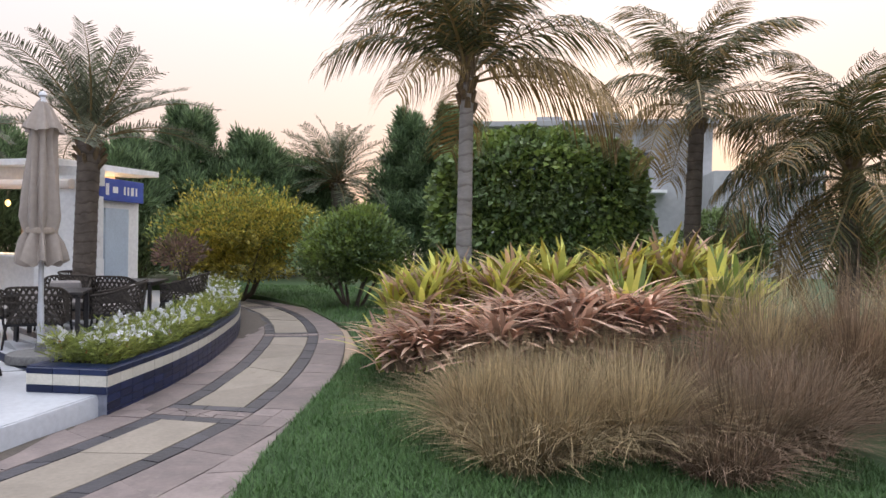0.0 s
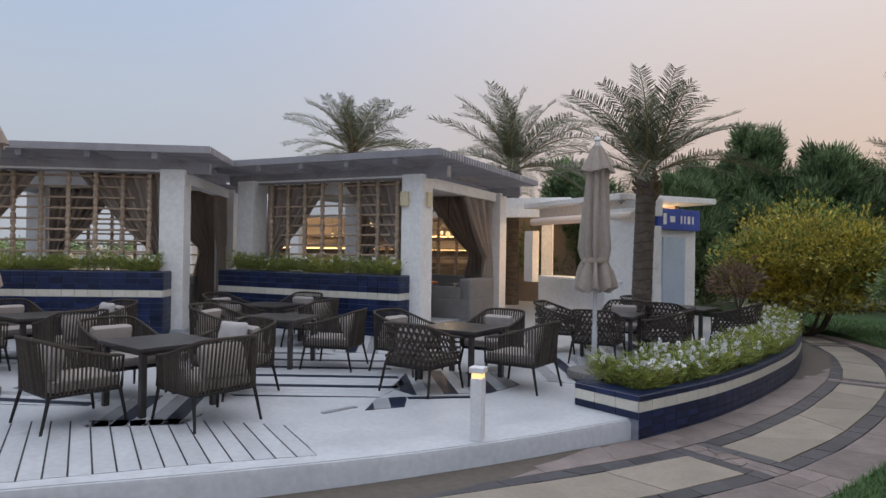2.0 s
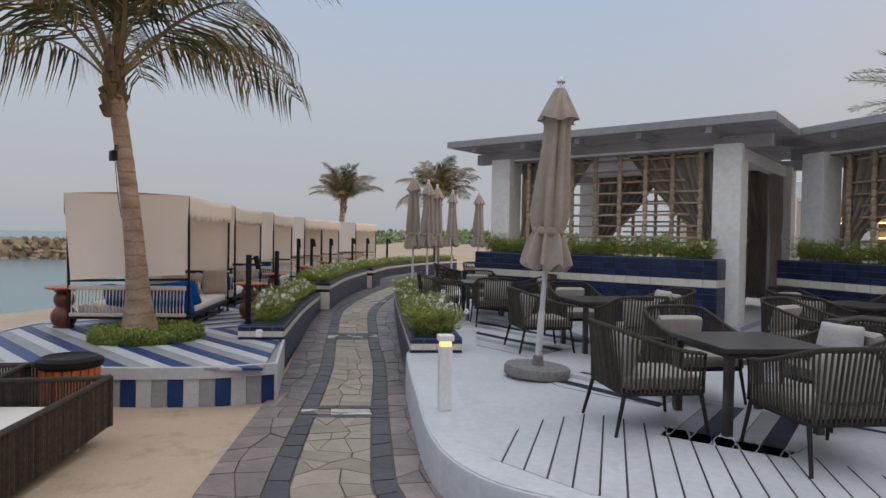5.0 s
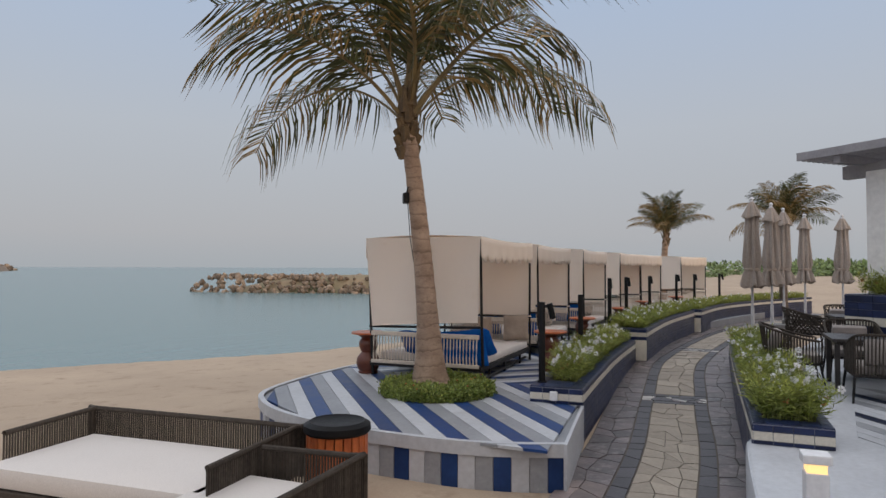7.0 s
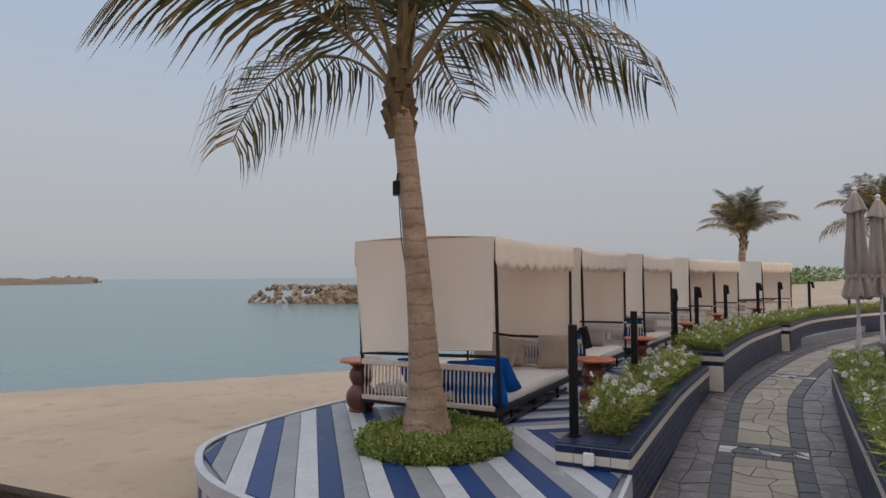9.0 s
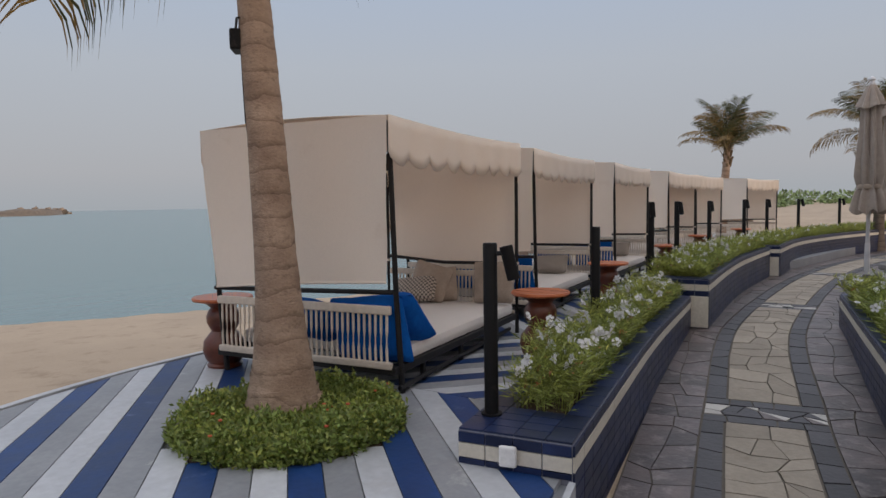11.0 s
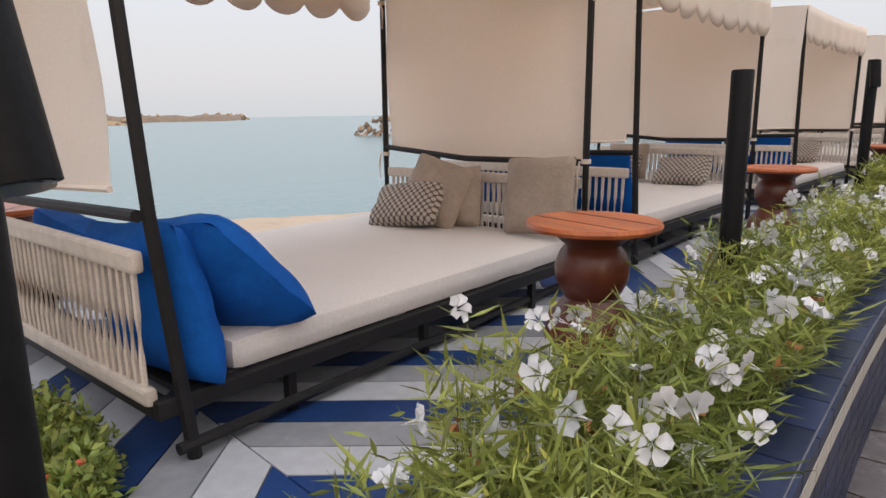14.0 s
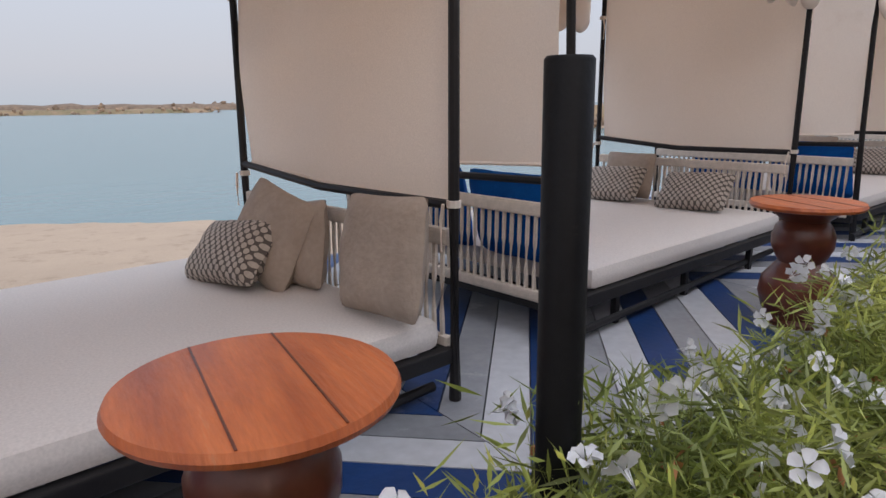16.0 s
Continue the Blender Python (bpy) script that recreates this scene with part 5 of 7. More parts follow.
# ---- lamp posts in the planters ----
def spot_post(label, head=True):
    sp = thing("spot_post" if head else "post", label, "lamp post", group="black spotlight posts")
    bm = bmesh.new()
    lathe(bm, [(0.055, 0), (0.055, 0.012), (0.037, 0.014), (0.037, 0.895), (0.033, 0.90)], 20)
    part("post", bm, M_BLACK, sp, smooth=True)
    if not head:
        return sp
    bm = bmesh.new()
    cyl(bm, (0.03, 0, 0.845), (0.085, 0, 0.85), 0.012, seg=8)
    part("bracket", bm, M_METAL, sp)
    bm = bmesh.new()
    cyl(bm, (0.086, 0, 0.885), (0.125, 0.01, 0.715), 0.034, 0.034, 18)
    h = part("spot_head", bm, M_BLACK, sp, smooth=True)
    bm = bmesh.new()
    cyl(bm, (0.1246, 0.01, 0.717), (0.126, 0.01, 0.712), 0.028, 0.028, 16)
    part("lens", bm, M_GLASS, h)
    return sp


sp = spot_post("black cylindrical post with a tilted spotlight in the planter")
sp.matrix_world = at(-9.46, -0.49, RIM, 98)
spot_post("plain black cylindrical post in the planter", False).matrix_world = at(-11.69, -0.733, RIM)
for x, y, dg in ((-14.75, -1.12, 20), (-16.4, -1.2, 40), (-19.0, -1.25, 30), (-21.6, -1.05, 40), (-23.2, -0.8, 30), (-25.0, -0.3, 60), (-27.5, 0.5, 60)):
    copy_thing(sp, at(x, y, RIM_C if x > -20.4 else RIM_D, dg))


# ---- round side tables ----
def side_table(label):
    st = thing("side_table", label, "table", group="turned side tables")
    bm = bmesh.new()
    lathe(bm, [(0.21, 0.535), (0.232, 0.54), (0.238, 0.552), (0.232, 0.565), (0.0001, 0.566)], 48)
    top = part("tabletop", bm, M_ORANGE_WOOD, st, "round orange-stained wooden top of three boards", smooth=True)
    for x in (-0.078, 0.078):
        bm = bmesh.new()
        box(bm, (x, 0, 0.5665), (0.004, 0.43, 0.0012))
        part("joint", bm, M_RED_WOOD, top)
    bm = bmesh.new()
    prof = [(0.135, 0.0), (0.14, 0.02), (0.125, 0.035), (0.15, 0.07), (0.168, 0.14), (0.158, 0.21), (0.115, 0.265), (0.095, 0.29), (0.11, 0.315), (0.13, 0.36), (0.132, 0.41), (0.115, 0.455), (0.095, 0.48), (0.12, 0.50), (0.155, 0.53), (0.16, 0.537)]
    lathe(bm, prof, 32)
    part("pedestal", bm, M_RED_WOOD, st, "dark red turned pedestal", smooth=True)
    return st


st = side_table("round orange wooden side table on a turned dark-red pedestal")
st.matrix_world = at(-11.32, -1.06, DECK + 0.002, -8)
for x, y in ((-9.93, -3.22), (-14.01, -1.42), (-17.4, -1.6), (-20.7, -1.75), (-24.2, -1.5)):
    copy_thing(st, at(x, y, DECK, 40 * x))


# ---- cushions ----
def cushion(name, label, w, h, d, mat_, m, dots=None):
    bm = bmesh.new()
    n = 16
    grid = {}
    for s in (1, -1):
        for i in range(n + 1):
            for j in range(n + 1):
                u, v = 2 * i / n - 1, 2 * j / n - 1
                k = (max(0.0, 1 - abs(u) ** 3.2) * max(0.0, 1 - abs(v) ** 3.2)) ** 0.55
                pinch = 1 - 0.05 * (1 - v * v) * (abs(u) ** 6) - 0.06 * abs(u * v) ** 8
                wr = 0.012 * noise.noise(Vector((u * 2.2 + w * 9, v * 2.2, s)))
                key = (i, j) if (abs(u) == 1 or abs(v) == 1) else (i, j, s)
                if key not in grid:
                    grid[key] = bm.verts.new((u * w / 2 * pinch, s * (d / 2 * k) + wr, v * h / 2 * (1 - 0.05 * (1 - u * u) * abs(v) ** 6 - 0.06 * abs(u * v) ** 8)))
    g = lambda i, j, s: grid.get((i, j, s)) or grid[(i, j)]
    for s in (1, -1):
        for i in range(n):
            for j in range(n):
                bm.faces.new((g(i, j, s), g(i + 1, j, s), g(i + 1, j + 1, s), g(i, j + 1, s)))
    ob = part(name, bm, mat_, smooth=True)
    ob.matrix_world = m
    return tagged(ob, label, "cushion", group=name + "s")


def pattern_material():
    """Cream and charcoal star weave."""
    m = mat("star_patterned_fabric", (0.48, 0.42, 0.36), (0.42, 0.36, 0.31), 8, 0.9, 0.3, 60)
    n, l = m.node_tree.nodes, m.node_tree.links
    b = n["Principled BSDF"]
    src = b.inputs["Base Color"].links[0].from_socket
    tc, mp = n.new("ShaderNodeTexCoord"), n.new("ShaderNodeMapping")
    mp.inputs["Scale"].default_value = (34, 34, 34)
    mp.inputs["Rotation"].default_value = (0, radians(45), 0)
    l.new(tc.outputs["Object"], mp.inputs["Vector"])
    vo = n.new("ShaderNodeTexChecker")
    vo.inputs["Scale"].default_value = 1.0
    vo.inputs["Color1"].default_value, vo.inputs["Color2"].default_value = (1, 1, 1, 1), (0, 0, 0, 1)
    flat = n.new("ShaderNodeVectorMath")
    flat.operation = "MULTIPLY"
    flat.inputs[1].default_value = (1, 0, 1)
    l.new(mp.outputs[0], flat.inputs[0])
    l.new(flat.outputs[0], vo.inputs["Vector"])
    wv = n.new("ShaderNodeTexVoronoi")
    wv.inputs["Scale"].default_value, wv.inputs["Randomness"].default_value = 1.0, 0.0
    l.new(flat.outputs[0], wv.inputs["Vector"])
    gt = n.new("ShaderNodeMath")
    gt.operation = "GREATER_THAN"
    gt.inputs[1].default_value = 0.42
    l.new(wv.outputs["Distance"], gt.inputs[0])
    mx = n.new("ShaderNodeMix")
    mx.data_type = "RGBA"
    l.new(gt.outputs[0], mx.inputs["Factor"])
    l.new(src, mx.inputs["A"])
    mx.inputs["B"].default_value = (0.10, 0.085, 0.075, 1)
    l.new(mx.outputs["Result"], b.inputs["Base Color"])
    return m


M_STAR = pattern_material()
cab_m = [cab_pose(*c) for c in CAB]


def on_cab(k, x, y, z, rx=0, ry=0, rz=0):
    return cab_m[k] @ pose(x + (0.07 if x > 1 else 0.02), y, z, rx, ry, rz)


BLUE_LABEL = "large royal blue cushion leaning on the daybed's rope end"
for k in range(3):
    if k == 0:
        cushion("blue_cushion", "large royal blue cushion wedged upright behind another", 0.64, 0.50, 0.19, M_BLUE, on_cab(k, 0.125, 0.28, 0.405, -10, 5, 88))
        cushion("blue_cushion", BLUE_LABEL, 0.78, 0.50, 0.25, M_BLUE, on_cab(k, 0.28, 0.32, 0.435, -44, 9, 97))
        cushion("blue_cushion", "royal blue cushion in the shade of the canopy", 0.66, 0.44, 0.20, M_BLUE, on_cab(k, 0.24, 0.92, 0.415, -38, -4, 86))
    else:
        cushion("blue_cushion", BLUE_LABEL, 0.62, 0.44, 0.18, M_BLUE, on_cab(k, 0.13, 0.36, 0.50, -14, 0, 88))
        cushion("blue_cushion", BLUE_LABEL, 0.62, 0.44, 0.18, M_BLUE, on_cab(k, 0.13, 1.02, 0.50, -12, 0, 92))
    if k == 0:
        cushion("taupe_cushion", "square taupe linen cushion against the rope end", 0.42, 0.42, 0.13, M_TAUPE, on_cab(k, 2.105, 0.18, 0.515, 11, 3, 92))
        cushion("taupe_cushion", "square taupe linen cushion tilted on its corner", 0.42, 0.40, 0.13, M_TAUPE, on_cab(k, 2.06, 0.86, 0.495, 20, -14, 94))
        cushion("taupe_cushion", "taupe linen cushion behind another one", 0.38, 0.36, 0.11, M_TAUPE, on_cab(k, 2.14, 0.77, 0.46, 12, 8, 90))
        cushion("patterned_cushion", "oblong star-patterned cushion in cream and charcoal", 0.50, 0.30, 0.15, M_STAR, on_cab(k, 1.95, 0.98, 0.425, 40, 6, 97))
    else:
        cushion("taupe_cushion", "taupe linen cushion behind a patterned one", 0.42, 0.34, 0.12, M_TAUPE, on_cab(k, 2.11, 1.08, 0.48, 14, 0, 90))
        for y in (1.14, 0.50):
            cushion("patterned_cushion", "oblong star-patterned cushion in cream and charcoal", 0.50, 0.30, 0.15, M_STAR, on_cab(k, 1.99, y, 0.42, 42, 3, 91))
for x, y, dg in ((-6.1, 5.22, 200), (-9.3, 4.85, 190)):
    cushion("light_cushion", "pale grey cushion standing in a rope chair", 0.40, 0.38, 0.12, M_CUSH_LIGHT, at(x, y, 0.72, dg) @ Matrix.Rotation(radians(10), 4, "X"))


# ---- palms ----
def frond_mesh(name, length, arch, leaflet, pairs, droop, mat_, seed, stiff=0.3, wide=0.011, bare=0.14, old=0.0):
    """A feather leaf: an arching rib with paired leaflets that hang."""
    rnd = random.Random(seed)
    pts = []
    for i in range(15):
        t = i / 14
        a = arch[0] + (arch[1] - arch[0]) * t ** 1.25
        if i == 0:
            pts.append(Vector((0, 0, 0)))
        else:
            pts.append(pts[-1] + Vector((math.cos(a), 0, math.sin(a))) * length / 14)
    verts, faces = [], []
    for i in range(len(pts) - 1):  # rib as a thin three-sided bar
        w = 0.022 * (1 - i / 15) + 0.003
        k = len(verts)
        w2 = 0.022 * (1 - (i + 1) / 15) + 0.003
        verts += [pts[i] + Vector((0, w, 0)), pts[i] - Vector((0, w, 0)), pts[i + 1] - Vector((0, w2, 0)), pts[i + 1] + Vector((0, w2, 0)), pts[i] - Vector((0, 0, w)), pts[i + 1] - Vector((0, 0, w2))]
        faces += [(k, k + 1, k + 2, k + 3), (k + 1, k + 4, k + 5, k + 2), (k + 4, k, k + 3, k + 5)]
    nrib, yellow = len(faces), []
    for i in range(pairs):
        t = bare + (1 - bare) * (i + rnd.random() * 0.8) / pairs
        f = t * 14
        j = min(13, int(f))
        p = pts[j].lerp(pts[j + 1], f - j)
        tan = (pts[j + 1] - pts[j]).normalized()
        L = leaflet * (0.35 + 0.75 * math.sin(math.pi * min(1.0, 0.12 + 0.8 * t))) * rnd.uniform(0.8, 1.12)
        for s in (1, -1):
            out = Vector((0, s, 0)) + tan * rnd.uniform(0.55, 0.95) + Vector((0, 0, stiff * rnd.uniform(0.1, 0.8)))
            out.normalize()
            m1 = p + out * L * 0.45 + Vector((0, 0, -droop * L * 0.10))
            m2 = p + out * L * (0.78 - 0.10 * droop) + Vector((0, 0, -droop * L * rnd.uniform(0.28, 0.42)))
            tip = p + out * L * (1 - 0.25 * droop) + Vector((0, 0, -droop * L * rnd.uniform(0.55, 0.85)))
            wv = tan * wide
            k = len(verts)
            verts += [p - wv * 0.5, p + wv * 0.5, m1 + wv, m1 - wv, m2 + wv * 0.7, m2 - wv * 0.7, tip]
            faces += [(k, k + 1, k + 2, k + 3), (k + 3, k + 2, k + 4, k + 5), (k + 5, k + 4, k + 6)]
            if rnd.random() < old * (0.4 + 1.2 * t):
                yellow += [len(faces) - 3, len(faces) - 2, len(faces) - 1]
            elif rnd.random() < old:
                yellow += [len(faces) - 1]
    me = bpy.data.meshes.new(name)
    me.from_pydata([tuple(v) for v in verts], [], faces)
    me.materials.append(M_PETIOLE)
    me.materials.append(mat_)
    for p in me.polygons[nrib:]:
        p.material_index = 1
    if yellow:
        me.materials.append(M_PALM_OLD)
        for k in yellow:
            me.polygons[k].material_index = 2
    return me


def ringed_trunk(height, r0, r1, lean, parent, mat_, flare=1.6, ring=0.11, rough=0.055, seed=1):
    rnd = random.Random(seed)
    bm = bmesh.new()
    seg = 20
    rings = []
    z = -0.15
    k = 0
    while z < height:
        t = max(0.0, z / height)
        r = (r0 + (r1 - r0) * t) * (1 + (flare - 1) * math.exp(-t * 9))
        for dz, f in ((0.0, 1 + rough), (ring * 0.3, 1.0 + rough * 0.3), (ring * 0.9, 1 - rough * 0.5)):
            zz = z + dz
            tt = zz / height
            cx, cy = lean[0] * max(0.0, tt) ** 1.5, lean[1] * max(0.0, tt) ** 1.5
            rings.append([bm.verts.new((cx + r * f * (1 + 0.04 * noise.noise(Vector((math.cos(6.283 * i / seg) * 2, math.sin(6.283 * i / seg) * 2, zz * 3 + seed)))) * math.cos(6.283 * i / seg), cy + r * f * math.sin(6.283 * i / seg), zz + 0.018 * math.sin(6.283 * i / seg + k * 1.7))) for i in range(seg)])
        z += ring * rnd.uniform(0.8, 1.2)
        k += 1
    for a, b in zip(rings, rings[1:]):
        for i in range(seg):
            bm.faces.new((a[i], a[(i + 1) % seg], b[(i + 1) % seg], b[i]))
    bm.faces.new(rings[-1])
    return part("trunk", bm, mat_, parent, smooth=True)


FROND = {
    "beach": [frond_mesh("frond", 2.1, (radians(44), radians(-62)), 0.60, 52, 1.0, M_PALM, 43, 0.3, 0.012, 0.24, 0.22), frond_mesh("frond", 2.1, (radians(38), radians(-72)), 0.62, 52, 1.05, M_PALM, 44, 0.3, 0.012, 0.22, 0.28)],
    "coco": [frond_mesh("frond", 2.15, (radians(40), radians(-45)), 0.66, 66, 0.85, M_PALM, 3, old=0.2), frond_mesh("frond", 2.1, (radians(34), radians(-62)), 0.64, 66, 0.95, M_PALM, 4, old=0.25), frond_mesh("frond", 1.9, (radians(20), radians(-70)), 0.6, 60, 1.05, M_PALM_OLD, 5)],
    "young": [frond_mesh("frond", 1.7, (radians(52), radians(-5)), 0.5, 50, 0.6, M_PALM, 13), frond_mesh("frond", 1.7, (radians(48), radians(-30)), 0.5, 50, 0.7, M_PALM_OLD, 14)],
    "date": [frond_mesh("frond", 2.1, (radians(40), radians(0)), 0.36, 66, 0.2, M_DATE, 6, 0.7, 0.0095), frond_mesh("frond", 2.1, (radians(40), radians(-22)), 0.36, 66, 0.25, M_DATE, 7, 0.7, 0.0095)],
}


def palm(name, label, x, y, z, height, r0, r1, lean, style, n_fronds, size, mat_, seed, tilt=(80, -35), flare=1.6, ring=0.11, older=0.25):
    rnd = random.Random(seed)
    tr = thing(name, label, "palm tree", Matrix.Translation((x, y, z)), group="palms")
    ringed_trunk(height, r0, r1, lean, tr, mat_, flare, ring, 0.28 * ring, seed=seed)
    top = Vector((lean[0], lean[1], height))
    bm = bmesh.new()
    for k in range(26):  # sheaths and cut stubs round the heart
        a, low = 2.4 * k, k < 14
        c_, s_ = math.cos(a), math.sin(a)
        p0 = top + Vector((0.75 * r1 * c_, 0.75 * r1 * s_, -0.42 + 0.028 * k))
        reach = rnd.uniform(1.25, 1.7) * r1 if low else rnd.uniform(0.5, 1.0) * r1
        p1 = p0 + Vector(((reach - 0.75 * r1) * c_, (reach - 0.75 * r1) * s_, rnd.uniform(0.10, 0.2) if low else 0.32))
        cyl(bm, p0, p1, 0.045 * size, (0.03 if low else 0.016) * size, 6)
    part("heart", bm, M_HEART, tr)
    for k in range(n_fronds):
        t = k / max(1, n_fronds - 1)
        az = k * 137.5 + rnd.uniform(-14, 14)
        el = tilt[0] + (tilt[1] - tilt[0]) * t ** 0.85 + rnd.uniform(-7, 7)
        sc = size * rnd.uniform(0.85, 1.08) * (0.78 + 0.22 * min(1, t * 3))
        bank = FROND[style]
        me = bank[2] if style == "coco" and t > 1 - older and rnd.random() < 0.7 else bank[k % 2]
        m = Matrix.Translation(top + Vector((0, 0, 0.10 * (1 - t)))) @ Matrix.Rotation(radians(az), 4, "Z") @ Matrix.Rotation(radians(-(el - 25)), 4, "Y") @ Matrix.Rotation(radians(rnd.uniform(-25, 25)), 4, "X") @ Matrix.Scale(sc, 4)
        piece("frond", me, tr, m)
    return tr


palm("coconut_palm", "leaning coconut palm with a ringed trunk beside the daybeds", -9.27, -1.83, 0.17, 3.27, 0.130, 0.098, (-0.25, -0.50), "beach", 16, 1.6, M_TRUNK, 3, tilt=(98, 36), flare=1.95, ring=0.07, older=0.0)
palm("coconut_palm", "slim coconut palm rising behind the flower bed", 0.62, 11.6, 0.0, 3.95, 0.13, 0.10, (0.0, 0.1), "coco", 22, 1.3, M_TRUNK_PALE, 9, tilt=(100, 28), older=0.15, flare=1.1)
palm("coconut_palm", "coconut palm with drooping dry fronds by the house", 4.95, 13.9, 0.0, 4.1, 0.16, 0.13, (0.05, 0.0), "coco", 22, 1.2, M_TRUNK_DATE, 12, tilt=(100, 0), older=0.35, flare=1.1)
palm("coconut_palm", "bushy palm with hanging dry fronds", 7.1, 12.6, 0.0, 2.7, 0.17, 0.13, (0.0, 0.0), "coco", 40, 1.25, M_TRUNK_DATE, 15, tilt=(105, -25), older=0.3, flare=1.1)
palm("date_palm", "date palm with grey-green fronds beside the bar", -5.57, 12.5, 0.1, 2.95, 0.17, 0.17, (0.05, 0.05), "date", 36, 1.0, M_TRUNK_DATE, 20, tilt=(88, 6), flare=1.1, ring=0.14)
palm("date_palm", "date palm behind the lounge pavilion roof", -12.2, 16.6, 0.1, 4.0, 0.20, 0.19, (0, 0), "date", 40, 1.32, M_TRUNK_DATE, 21, tilt=(85, -15), flare=1.1, ring=0.14)
palm("date_palm", "date palm behind the curtained pavilions", -17.2, 14.4, 0.1, 4.7, 0.20, 0.19, (0, 0), "date", 40, 1.22, M_TRUNK_DATE, 22, tilt=(85, -15), flare=1.1, ring=0.14)
palm("date_palm", "distant date palm above the shrubs", -3.55, 26.0, 0.0, 3.6, 0.25, 0.22, (0, 0), "date", 48, 1.35, M_TRUNK_DATE, 23, tilt=(85, -30), flare=1.1, ring=0.14)
palm("date_palm", "distant grey date palm behind the shrubs", -7.2, 31, 0.0, 2.4, 0.25, 0.22, (0, 0), "date", 30, 1.4, M_TRUNK_DATE, 24, tilt=(80, -40), flare=1.1, ring=0.14)
palm("coconut_palm", "young coconut palm among the far cabanas", -27.5, -2.55, -0.1, 2.95, 0.15, 0.10, (-0.1, 0.15), "young", 26, 1.0, M_TRUNK, 31, tilt=(95, 22))
palm("coconut_palm", "young coconut palm on the sand behind the parasols", -28.6, 1.4, -0.1, 3.2, 0.14, 0.10, (0.1, 0.1), "young", 26, 1.15, M_TRUNK_DATE, 32, tilt=(95, 10))


# ---- planting ----
def stuff(name, me, label, category):
    return tagged(new(name, me), label, category, kind="stuff")


def flower_mesh():
    """A five-petalled trumpet, opening along +z."""
    verts, faces = [(0, 0, -0.048)], []
    for k in range(5):
        a = 2 * math.pi * k / 5
        ring = []
        for da, r, z in ((-0.30, 0.007, -0.012), (-0.61, 0.019, 0.006), (-0.46, 0.033, 0.007), (-0.18, 0.038, -0.004), (0.16, 0.036, 0.003), (0.44, 0.034, -0.003), (0.61, 0.019, 0.007), (0.30, 0.007, -0.012)):
            ring.append(len(verts))
            verts.append((r * math.cos(a + da), r * math.sin(a + da), z))
        faces.append(tuple(ring))
        faces.append((0, ring[7], ring[0]))
    me = bpy.data.meshes.new("flower")
    me.from_pydata(verts, [], faces)
    me.materials.append(M_FLOWER)
    for p in me.polygons:
        p.use_smooth = True
    return me


FLOWER = flower_mesh()


